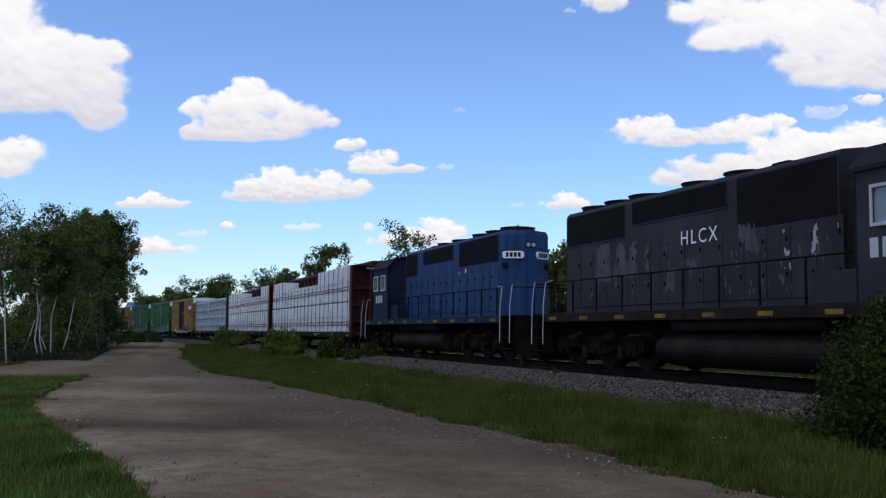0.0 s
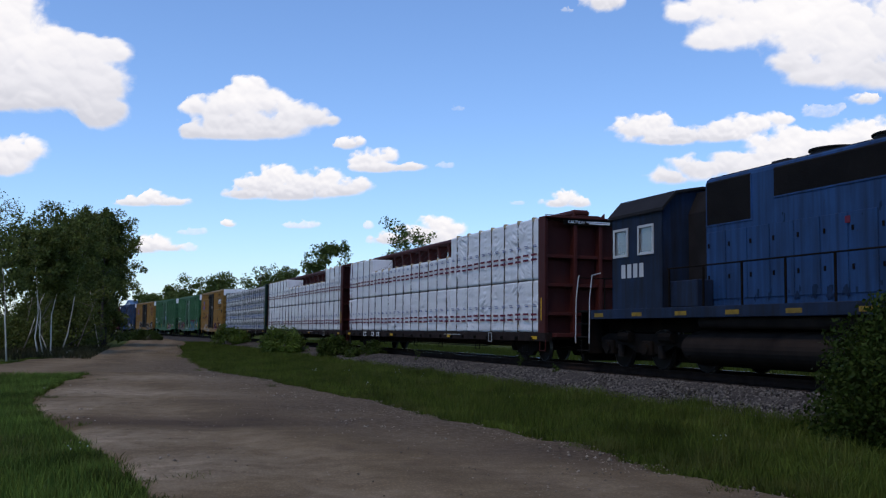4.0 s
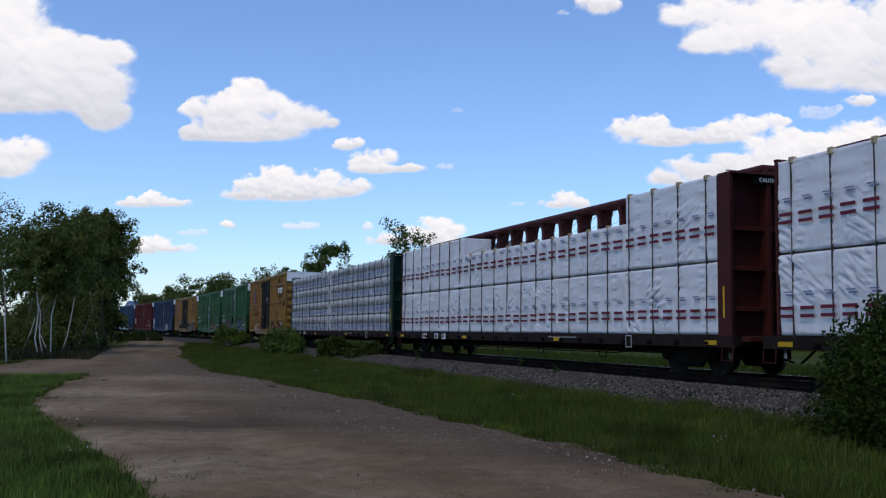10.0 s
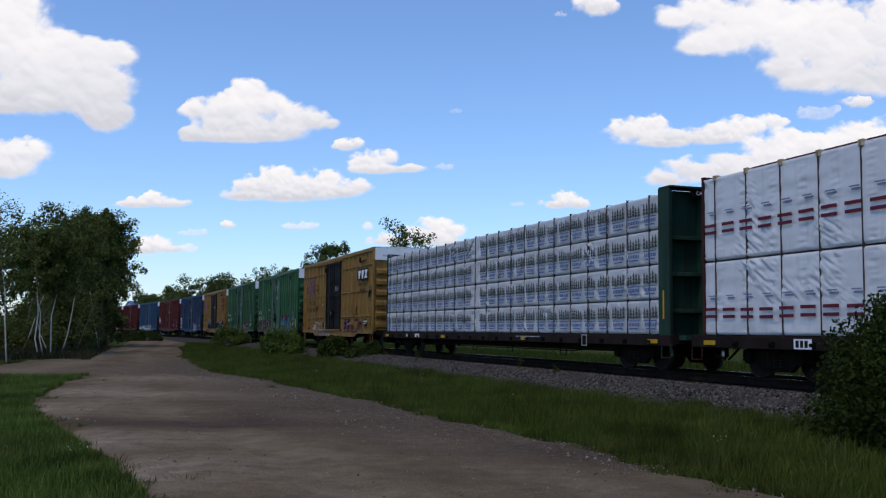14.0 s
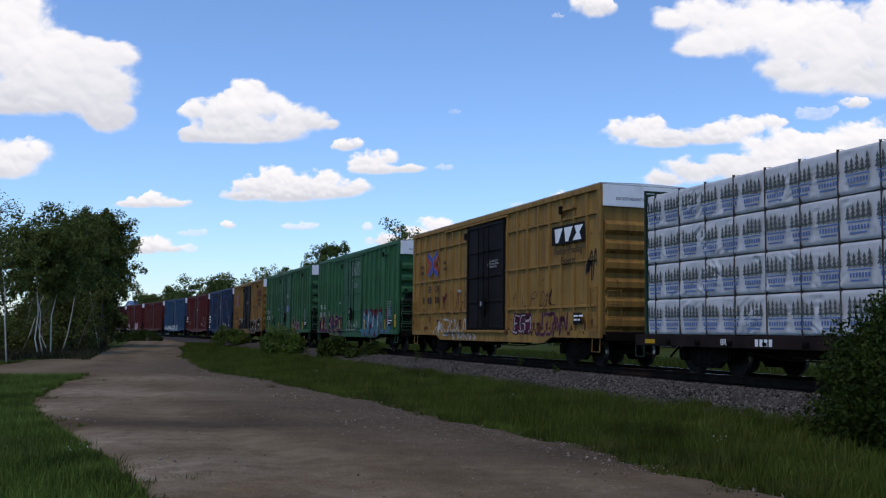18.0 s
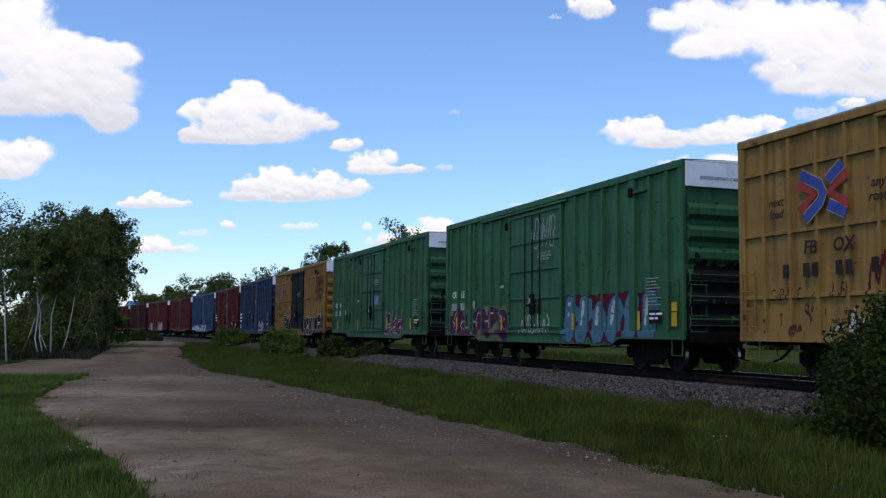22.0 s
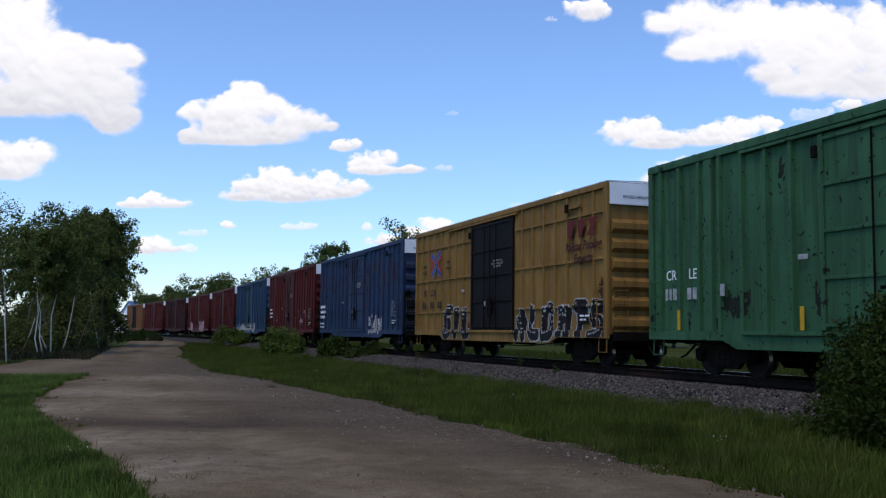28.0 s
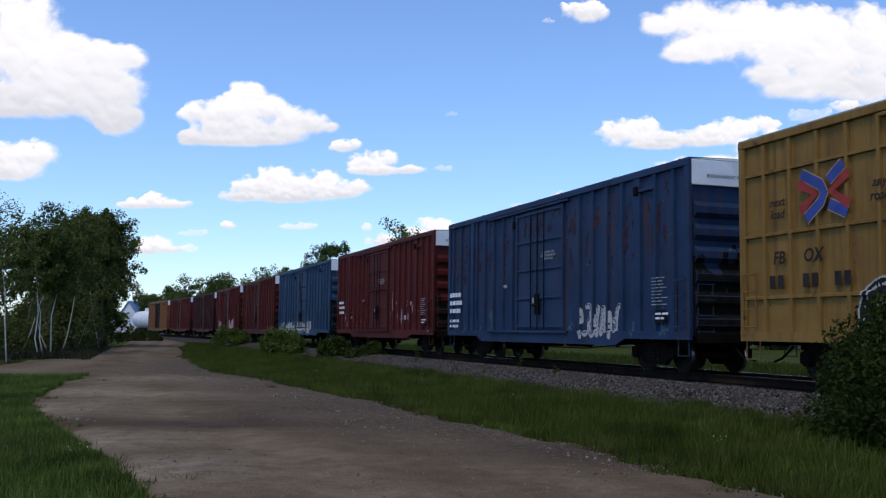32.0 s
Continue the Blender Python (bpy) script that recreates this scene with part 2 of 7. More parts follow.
# dark brown-green that holds the shade on the leaf litter
M_LEAF_SHADE = mat("shaded_litter_blade", (0.042, 0.04, 0.018), 0.8, vary=0.4, scale=0.7, fine=3, bump=0, per_island=0.5, sub=0.1, spec=0.05)
M_BARK = mat("bark", (0.06, 0.05, 0.04), 0.95, vary=0.4, scale=4, fine=20, bump=0.8)
M_BIRCH = mat("birch_bark", (0.5, 0.45, 0.37), 0.8, vary=0.15, scale=3, fine=18, bump=0.4, spots=(0.04, 0.035, 0.03), spot_amount=0.3)
M_UNDER = mat("underframe", (0.009, 0.0072, 0.006), 0.85, vary=0.4, scale=2, fine=20, bump=0.3, dirt=(0.02, 0.013, 0.009), dirt_amount=0.2, spec=0.04)
M_WHEEL = mat("wheel_steel", (0.014, 0.011, 0.009), 0.7, metal=0.1, vary=0.3, scale=4)
M_TREAD = mat("wheel_tread", (0.4, 0.39, 0.38), 0.35, metal=1.0, vary=0.15, scale=4)
M_WHITE = mat("white_paint", (0.78, 0.78, 0.76), 0.55, vary=0.06, scale=2, dirt=(0.4, 0.37, 0.33), dirt_amount=0.1)
M_BLACK = mat("black_paint", (0.011, 0.0088, 0.0078), 0.65, vary=0.2, scale=2, dirt=(0.02, 0.015, 0.011), dirt_amount=0.15, streak=True, spec=0.08)
M_YELLOW = mat("reflective_yellow", (0.5, 0.29, 0.015), 0.45, vary=0.1, scale=8)

# ---------------------------------------------------------------- track geometry
SIDE = 1.6           # half width of the cars; the reference line runs along their near side
KNOT_S = (-63, -21, 10.5, 42, 73.5, 94.5, 110, 126, 142, 168, 210, 346.5)
KNOT_K = (0.201, 0.1227, 0.0364, -0.0308, 0.034, 0.2137, 0.2116, 0.1668, 0.0763, -0.0432, -0.1628, -0.2824)   # per 100 m
ARC = np.arange(-260.0, 460.01, 0.5)
_k = np.interp(ARC, KNOT_S, KNOT_K) / 100
_i0 = int(np.argmin(abs(ARC)))
HEAD = np.concatenate([[0], np.cumsum((_k[1:] + _k[:-1]) / 2 * 0.5)])
HEAD = HEAD - HEAD[_i0] + 1.9116
_cx = np.concatenate([[0], np.cumsum((np.cos(HEAD[1:]) + np.cos(HEAD[:-1])) / 2 * 0.5)])
_cy = np.concatenate([[0], np.cumsum((np.sin(HEAD[1:]) + np.sin(HEAD[:-1])) / 2 * 0.5)])
LINE_X = _cx - _cx[_i0] + 6.2712 + SIDE * np.sin(HEAD)
LINE_Y = _cy - _cy[_i0] + 21.1830 - SIDE * np.cos(HEAD)


def on_track(s, lat=0.0):
    """The ground point s metres along the centre line and lat metres towards the road."""
    h = np.interp(s, ARC, HEAD)
    return np.interp(s, ARC, LINE_X) - lat * np.sin(h), np.interp(s, ARC, LINE_Y) + lat * np.cos(h)


def gone(t):
    """How far the train has run since 19 s."""
    q = t - 19.0
    return -0.16 + 5.6654 * q - 0.005163 * q * q + 0.0000517 * q ** 3


def car_pose(s, half):
    """A vehicle whose bogies stand half to either side of s; its x runs back along the train, its y towards the road."""
    a, b = Vector((*on_track(s - half), 0)), Vector((*on_track(s + half), 0))
    d = b - a
    return Matrix.Translation((a + b) / 2 + Vector((0, 0, RAIL))) @ Matrix.Rotation(math.atan2(d.y, d.x), 4, "Z")


def strip(s0, s1, step, lats, zs, name, material, wobble=0.0, smooth=True):
    """A sheet along the track through the given offsets and heights."""
    ss = np.arange(s0, s1 + step / 2, step)
    n = len(lats)
    vs = []
    for s in ss:
        for l, z in zip(lats, zs):
            w = wobble * noise.noise(Vector((s * 0.9, l * 1.3, 3.1))) if wobble else 0
            x, y = on_track(s, l + w)
            vs.append((x, y, z + 0.3 * w))
    q = [(i * n + j, i * n + j + 1, (i + 1) * n + j + 1, (i + 1) * n + j) for i in range(len(ss) - 1) for j in range(n - 1)]
    return array_mesh(name, np.array(vs), np.array(q)[:, ::-1], material, smooth)

# ---------------------------------------------------------------- ground, road, track
def ground_height(x, y):
    return 0.05 * noise.noise(Vector((x * 0.12, y * 0.12, 0.0)))


def ground_sheet():
    # one sheet to the horizon, finer near the camera
    xs = np.concatenate([-np.geomspace(4000, 40, 24), np.linspace(-38, 38, 77), np.geomspace(40, 4000, 24)])
    ys = np.concatenate([-np.geomspace(2000, 20, 12), np.linspace(-18, 100, 119), np.geomspace(102, 4500, 26)])
    X, Y = np.meshgrid(xs, ys)
    Z = np.array([[ground_height(a, b) for a in xs] for b in ys]) - 0.06
    n = len(xs)
    i, j = np.meshgrid(np.arange(len(ys) - 1), np.arange(n - 1), indexing="ij")
    a = (i * n + j).ravel()
    q = np.stack([a, a + 1, a + n + 1, a + n], 1)
    me = array_mesh("ground", np.stack([X.ravel(), Y.ravel(), Z.ravel()], 1), q, M_GRASS_GROUND, True)
    return tagged(new("ground", me), "flat grassy ground with low weeds", "ground", kind="structure")


ground_sheet()

ROAD_S = (-60, -20, -9, -5, -1.8, 1, 3, 6, 11, 13.2, 14.4, 18, 22.4, 34, 45, 60, 75, 80, 110, 135, 180)
ROAD_L = (14.05, 14.15, 14.38, 15.0, 15.55, 15.88, 15.95, 15.8, 15.3, 14.95, 19.5, 19.6, 18.0, 16.3, 14.8, 12.6, 11.6, 11.4, 9.5, 7.6, 6.0)      # the far left edge opens into a gravel patch
ROAD_R = (8.8, 8.7, 8.65, 8.8, 8.95, 9.1, 9.2, 9.4, 10.0, 10.4, 10.4, 10.5, 10.3, 9.9, 9.1, 7.8, 6.2, 5.6, 3.9, 3.7, 3.6)


def road_sheet():
    ss = np.concatenate([np.arange(-60, 40, 0.2), np.arange(40, 180, 1.0)])
    cols = 60
    vs = []
    for s in ss:
        l, r = np.interp(s, ROAD_S, ROAD_L), np.interp(s, ROAD_S, ROAD_R)
        l += 0.45 * noise.noise(Vector((s * 0.5, 0, 5))) + 0.16 * noise.noise(Vector((s * 2.3, 0, 9)))
        r += 0.40 * noise.noise(Vector((s * 0.5, 7, 5))) + 0.18 * noise.noise(Vector((s * 2.1, 7, 9)))
        for k in range(cols):
            u = k / (cols - 1)
            lat = r + (l - r) * u
            x, y = on_track(s, lat)
            rut = -0.035 * math.exp(-((u - 0.32) / 0.08) ** 2) - 0.035 * math.exp(-((u - 0.66) / 0.08) ** 2)
            z = 0.045 + 0.03 * math.sin(math.pi * u) + rut + 0.025 * noise.noise(Vector((x * 0.35, y * 0.35, 2))) + 0.018 * noise.noise(Vector((x * 1.6, y * 1.6, 4))) + 0.012 * noise.noise(Vector((x * 5, y * 5, 8)))
            z -= 0.14 * (max(0, 0.06 - min(u, 1 - u)) / 0.06)
            vs.append((x, y, z + ground_height(x, y) * 0.5))
    n = len(ss)
    i, j = np.meshgrid(np.arange(n - 1), np.arange(cols - 1), indexing="ij")
    a = (i * cols + j).ravel()
    q = np.stack([a, a + cols, a + cols + 1, a + 1], 1)
    me = array_mesh("road", np.array(vs), q, M_ROAD, True)
    U = np.tile(np.linspace(0, 1, cols), n)
    S = np.repeat(ss, cols)
    packed = np.exp(-((U - 0.34 - 0.05 * np.sin(S * 0.2)) / 0.1) ** 2) + np.exp(-((U - 0.70 - 0.05 * np.sin(S * 0.2)) / 0.13) ** 2)
    P = np.array(vs)
    # damp brown ground, and a shadow band across the road painted into the colour
    damp_shade = np.zeros(len(P))
    for x, y, a, b in ((-3.2, 14.6, 3.2, 1.1), (-0.6, 15.0, 2.2, 1.4), (-5.6, 31.0, 3.0, 1.6), (1.6, 11.5, 1.6, 1.3), (0.4, 15.2, 2.6, 2.2), (-1.6, 18.0, 2.6, 1.6)):
        damp_shade = np.maximum(damp_shade, np.clip(1.3 - np.hypot((P[:, 0] - x) / a, (P[:, 1] - y) / b), 0, 1))
    # loose gravel gathers along the verge; dry silt lies pale where puddles stood
    loose = np.clip(1.25 - U / 0.5, 0, 1) * np.clip((34 - S) / 12, 0, 1) * np.clip((S + 11) / 7, 0.3, 1)
    silt = np.zeros(len(P))
    for x, y, a, b in ((-4.6, 26.6, 2.6, 1.0), (-7.2, 27.5, 2.2, 1.5), (-6.6, 21.0, 2.6, 1.2), (-4.4, 12.0, 1.3, 1.6), (-2.9, 9.6, 1.2, 1.4), (-7.0, 16.6, 1.2, 2.2), (-7.8, 21.5, 1.4, 2.0)):
        silt = np.maximum(silt, np.clip(1.25 - np.hypot((P[:, 0] - x) / a, (P[:, 1] - y) / b), 0, 1))
    for nm, arr in (("packed", np.clip(packed, 0, 1)), ("damp_shade", damp_shade), ("loose", loose), ("silt", silt)):
        me.attributes.new(nm, "FLOAT", "POINT").data.foreach_set("value", arr.astype(np.float32))
    return tagged(new("road", me), "grey-brown dirt and gravel road with shallow ruts", "road", kind="structure")


road_sheet()


TOE = 3.35
tagged(new("ballast_bed", strip(-240, 400, 1.0, (-4.2, -TOE, -1.9, -1.5, -1.45), (-0.12, 0.03, RAIL - 0.2, RAIL - 0.2, RAIL - 0.5), "ballast_bed", M_BALLAST, 0.1)),
       "sloping shoulder of grey crushed-stone ballast beyond the rails", "ballast", kind="structure")
tagged(new("ballast_bed", strip(-240, 400, 1.0, (1.36, 1.4, 1.9, 2.5, TOE, 4.2), (RAIL - 0.5, RAIL - 0.2, RAIL - 0.2, 0.2, 0.03, -0.12), "ballast_bed", M_BALLAST, 0.1)),
       "sloping shoulder of grey crushed-stone ballast beside the grass", "ballast", kind="structure")
tagged(new("track_bed", strip(-240, 400, 1.0, (-1.62, -1.3, 0, 1.3, 1.62), (RAIL - 0.26, RAIL - 0.25, RAIL - 0.25, RAIL - 0.25, RAIL - 0.26), "track_bed", M_OILY_SHADED, 0.05)),
       "oily ballast between the ties, darkened in colour for the shade under the train", "ballast", kind="structure")


def stones(name, count, spread, size, material, label, category, seed):
    """Loose stones as one thing that nobody could count."""
    rng = np.random.default_rng(seed)
    base = np.array([(1, 0, 0), (-1, 0, 0), (0, 1, 0), (0, -1, 0), (0, 0, 1), (0, 0, -1)], float)
    tri = np.array([(0, 2, 4), (2, 1, 4), (1, 3, 4), (3, 0, 4), (2, 0, 5), (1, 2, 5), (3, 1, 5), (0, 3, 5)])
    P = spread(rng, count)
    V = base[None] * (size * rng.uniform(0.5, 1.4, (count, 1, 1))) * rng.uniform(0.6, 1.2, (count, 6, 3))
    a = rng.uniform(0, 6.28, count)
    c, s = np.cos(a)[:, None], np.sin(a)[:, None]
    R = V.copy()
    R[..., 0], R[..., 1] = V[..., 0] * c - V[..., 1] * s, V[..., 0] * s + V[..., 1] * c
    R[..., 2] = V[..., 2] * 0.75
    R += P[:, None]
    F = (tri[None] + (np.arange(count) * 6)[:, None, None]).reshape(-1, 3)
    return tagged(new(name, array_mesh(name, R.reshape(-1, 3), F, material)), label, category, kind="stuff")


def noise_keep(rng, x, y, sc, lo):
    v = np.array([noise.noise(Vector((a * sc, b * sc, 1.7))) for a, b in zip(x, y)])
    return v + rng.uniform(-0.35, 0.35, len(x)) > lo


def ballast_spread(rng, n):
    s = -9 + 75 * rng.random(n) ** 1.7
    l = rng.uniform(1.46, TOE + 0.35, n)
    z = np.interp(l, (0.98, 1.9, 2.5, TOE, 4.2), (RAIL - 0.18, RAIL - 0.2, 0.2, 0.04, 0.0))
    x, y = on_track(s, l)
    return np.stack([x, y, z], 1)


stones("ballast_stones", 42000, ballast_spread, 0.034, M_STONE, "loose grey crushed ballast stones beside the rails", "stones", 3)


ROAD_TOP = {}


def road_top(x, y):
    """The road's surface height, read from its own sheet."""
    if not ROAD_TOP:
        me = bpy.data.objects["road"].data
        co = np.empty(len(me.vertices) * 3, np.float32)
        me.vertices.foreach_get("co", co)
        for a, b, c in co.reshape(-1, 3):
            ROAD_TOP[(round(float(a) * 4), round(float(b) * 4))] = float(c)
    return np.array([ROAD_TOP.get((round(float(a) * 4), round(float(b) * 4)), 0.06) for a, b in zip(x, y)])


def road_spread(rng, n):
    s = -14 + 60 * rng.random(n) ** 1.5
    u = np.where(rng.random(n) < 0.72, 0.01 + rng.exponential(0.13, n), rng.random(n))
    l = np.interp(s, ROAD_S, ROAD_R) + (np.interp(s, ROAD_S, ROAD_L) - np.interp(s, ROAD_S, ROAD_R)) * np.clip(u, 0, 0.99)
    x, y = on_track(s, l)
    keep = noise_keep(rng, x, y, 0.8, -0.1)
    return np.stack([x, y, np.where(keep, road_top(x, y), -0.4)], 1)


def lone_spread(rng, n):
    """Single larger stones, in loose groups by the verge and at the corner of the grass."""
    k = n // 7
    s = -11 + 26 * rng.random(k)
    u = np.where(rng.random(k) < 0.75, rng.uniform(0.0, 0.3, k), rng.uniform(0.8, 1.0, k))
    s, u = np.repeat(s, 7) + rng.normal(0, 0.35, k * 7), np.clip(np.repeat(u, 7) + rng.normal(0, 0.025, k * 7), 0, 1)
    l = np.interp(s, ROAD_S, ROAD_R) + (np.interp(s, ROAD_S, ROAD_L) - np.interp(s, ROAD_S, ROAD_R)) * u
    x, y = on_track(s, l)
    return np.stack([x, y, road_top(x, y) + 0.005], 1)


stones("road_pebbles", 11000, road_spread, 0.013, M_PEBBLE, "pebbles scattered on the dirt road", "pebbles", 4)
M_PALE_STONE = mat("pale_stone", (0.24, 0.2, 0.15), 0.85, vary=0.3, scale=6, fine=40, per_island=0.5, spec=0.05)
stones("road_stones", 7 * 40, lone_spread, 0.022, M_PALE_STONE, "larger pale stones along the edge of the dirt road", "stones", 6)


def track_things():
    # rails as two swept profiles, ties as separate pieces near the camera
    prof = [(-0.07, -0.18), (0.07, -0.18), (0.07, -0.165), (0.012, -0.15), (0.012, -0.05), (0.036, -0.035), (0.036, -0.008)]
    prof += [(0.028, 0.0), (-0.028, 0.0), (-0.036, -0.008), (-0.036, -0.035), (-0.012, -0.05), (-0.012, -0.15), (-0.07, -0.165)]
    n = len(prof)
    ss = np.arange(-240, 401, 1.0)
    for side in (0.755, -0.755):
        vs = []
        for s in ss:
            for a, b in prof:
                x, y = on_track(s, side + a)
                vs.append((x, y, RAIL + b))
        i, j = np.meshgrid(np.arange(len(ss) - 1), np.arange(n), indexing="ij")
        a, b = (i * n + j).ravel(), (i * n + (j + 1) % n).ravel()
        me = array_mesh("rail", np.array(vs), np.stack([a, b, b + n, a + n], 1), [M_RAIL, M_RAILHEAD], False)
        me.polygons.foreach_set("material_index", (j.ravel() == 7).astype(np.int32))
        tagged(new("rail", me), "steel rail with a polished head on wooden ties", "rail", "rails of the track")
    tie = Geo().box(-0.115, 0.115, -1.3, 1.3, -0.18, 0, 0.012).mesh("tie", M_TIE)
    bed = tagged(new("ties"), "dark creosoted wooden ties under the rails", "railway ties", kind="structure")
    rng = random.Random(8)
    for k in range(150):
        s = -10 + k * 0.52
        x, y = on_track(s)
        h = float(np.interp(s, ARC, HEAD))
        shared("tie", tie, bed, pose(x, y, RAIL - 0.182 + rng.uniform(-0.01, 0.0), 0, 0, math.degrees(h) + rng.uniform(-1.5, 1.5)))


track_things()

# ---------------------------------------------------------------- grass and plants
def blades(name, pts, height, width, material, label, seed, lean=0.5):
    """Grass blades, each a bent strip of two faces."""
    rng = np.random.default_rng(seed)
    n = len(pts)
    a = rng.uniform(0, 6.283, n)
    h = height * rng.uniform(0.45, 1.25, n)
    w = width * rng.uniform(0.7, 1.3, n)
    d = rng.uniform(0, 6.283, n)
    k = lean * h * rng.uniform(0.1, 1.0, n)
    ux, uy, dx, dy = np.cos(a) * w / 2, np.sin(a) * w / 2, np.cos(d) * k, np.sin(d) * k
    z0 = np.zeros(n)
    V = np.stack([
        np.stack([-ux, -uy, z0], 1), np.stack([ux, uy, z0], 1),
        np.stack([ux * 0.8 + dx * 0.35, uy * 0.8 + dy * 0.35, h * 0.6], 1), np.stack([-ux * 0.8 + dx * 0.35, -uy * 0.8 + dy * 0.35, h * 0.6], 1),
        np.stack([ux * 0.15 + dx, uy * 0.15 + dy, h], 1), np.stack([-ux * 0.15 + dx, -uy * 0.15 + dy, h], 1)], 1) + pts[:, None]
    F = (np.array([(0, 1, 2, 3), (3, 2, 4, 5)])[None] + (np.arange(n) * 6)[:, None, None]).reshape(-1, 4)
    return tagged(new(name, array_mesh(name, V.reshape(-1, 3), F, material)), label, "grass", kind="stuff")


def verge_points(n, seed):
    rng = np.random.default_rng(seed)
    s = -13 + 100 * rng.random(n) ** 1.9
    r = np.interp(s, ROAD_S, ROAD_R)
    u = rng.random(n)
    l = TOE - 0.15 + (r + 0.25 - TOE) * u
    x, y = on_track(s, l)
    k = noise_keep(rng, x, y, 0.6, -0.45) | ((u > 0.1) & (u < 0.78))
    k &= np.hypot((x - 4.35) / 0.75, (y - 15.6) / 1.3) > 0.75 + 0.5 * rng.random(n)
    return np.stack([x, y, np.full(n, -0.03)], 1)[k]


blades("verge_grass", verge_points(230000, 11), 0.15, 0.01, M_GRASS, "tall green grass between the road and the ballast", 21)


def left_points(n, seed):
    rng = np.random.default_rng(seed)
    s = -14 + 27.4 * rng.random(n) ** 1.2
    l = np.interp(s, ROAD_S, ROAD_L) - 0.25 + 9 * rng.random(n) ** 1.4
    x, y = on_track(s, l)
    return np.stack([x, y, np.full(n, -0.03)], 1)


def edge_points(n, seed):
    # thin tufts that creep over both edges of the road
    rng = np.random.default_rng(seed)
    k = n // 60
    s = -13 + 50 * rng.random(k) ** 1.5
    side = rng.random(k) < 0.5
    l = np.where(side, np.interp(s, ROAD_S, ROAD_R) + rng.exponential(0.14, k), np.interp(s, ROAD_S, ROAD_L) - rng.exponential(0.14, k))
    s, l = np.repeat(s, 60) + rng.normal(0, 0.07, k * 60), np.repeat(l, 60) + rng.normal(0, 0.07, k * 60)
    x, y = on_track(s, l)
    return np.stack([x, y, np.full(len(x), 0.0)], 1)


blades("edge_tufts", edge_points(36000, 15), 0.1, 0.009, M_GRASS, "sparse tufts of grass creeping onto the road", 25, 0.9)


def clump_points(n, seed, lo, hi, far=70):
    # taller clumps of grass and weeds in the verge
    rng = np.random.default_rng(seed)
    k = n // 90
    s = -12 + far * rng.random(k) ** 1.5
    l = rng.uniform(lo, hi, k)
    s, l = np.repeat(s, 90) + rng.normal(0, 0.12, k * 90), np.repeat(l, 90) + rng.normal(0, 0.12, k * 90)
    x, y = on_track(s, l)
    return np.stack([x, y, np.full(len(x), -0.03)], 1)


blades("tall_grass", clump_points(40000, 16, 3.4, 8.6), 0.25, 0.01, M_GRASS, "taller seed-headed clumps in the verge", 26, 0.7)
blades("tall_grass", clump_points(14000, 17, 16.2, 20.0, 25), 0.2, 0.01, M_GRASS_LUSH, "taller clumps beside the road", 27, 0.7)


blades("roadside_grass", left_points(140000, 12), 0.16, 0.01, M_GRASS_LUSH, "green grass along the edge of the dirt road", 22)


def beyond_points(n, seed):
    rng = np.random.default_rng(seed)
    s = -5 + 110 * rng.random(n) ** 1.4
    l = -TOE + 0.1 - 14 * rng.random(n)
    x, y = on_track(s, l)
    return np.stack([x, y, np.full(n, -0.03)], 1)


def shade_points(n, seed):
    rng = np.random.default_rng(seed)
    y = rng.uniform(43, 66, n)
    x = -15.5 - 0.30 * (y - 43) - rng.random(n) * 16
    k = noise_keep(rng, x, y, 0.5, -0.25)
    return np.stack([x, y, np.full(n, -0.03)], 1)[k]


# blades added in place of leaf litter, its shade painted in their colour
blades("shade_plants", shade_points(26000, 18), 0.32, 0.035, M_LEAF_SHADE, "dark blades standing for shaded leaf litter under the birches", 28, 0.9)
blades("far_verge_grass", beyond_points(40000, 13), 0.28, 0.03, M_GRASS_FAR, "green grass on the far side of the track", 23)


def leaf_cloud(rng, centres, radii, per, size, flat=0.9):
    """Leaves round many small centres: quads turned at random, in an uneven cluster."""
    C = np.repeat(centres, per, 0)
    R = np.repeat(radii, per)
    n = len(C)
    d = rng.normal(size=(n, 3))
    d /= np.linalg.norm(d, axis=1)[:, None]
    P = C + d * (R * rng.random(n) ** 0.45)[:, None] * np.array([1, 1, flat])
    u = rng.normal(size=(n, 3))
    u /= np.linalg.norm(u, axis=1)[:, None]
    w = np.cross(u, rng.normal(size=(n, 3)))
    w /= np.linalg.norm(w, axis=1)[:, None]
    sz = size * rng.uniform(0.6, 1.3, n)[:, None]
    u, w = u * sz, w * sz * 0.55
    V = np.stack([P - u, P + w - u * 0.1, P + u, P - w - u * 0.1], 1).reshape(-1, 3)
    F = (np.array([(0, 1, 2, 3)])[None] + (np.arange(n) * 4)[:, None, None]).reshape(-1, 4)
    return V, F


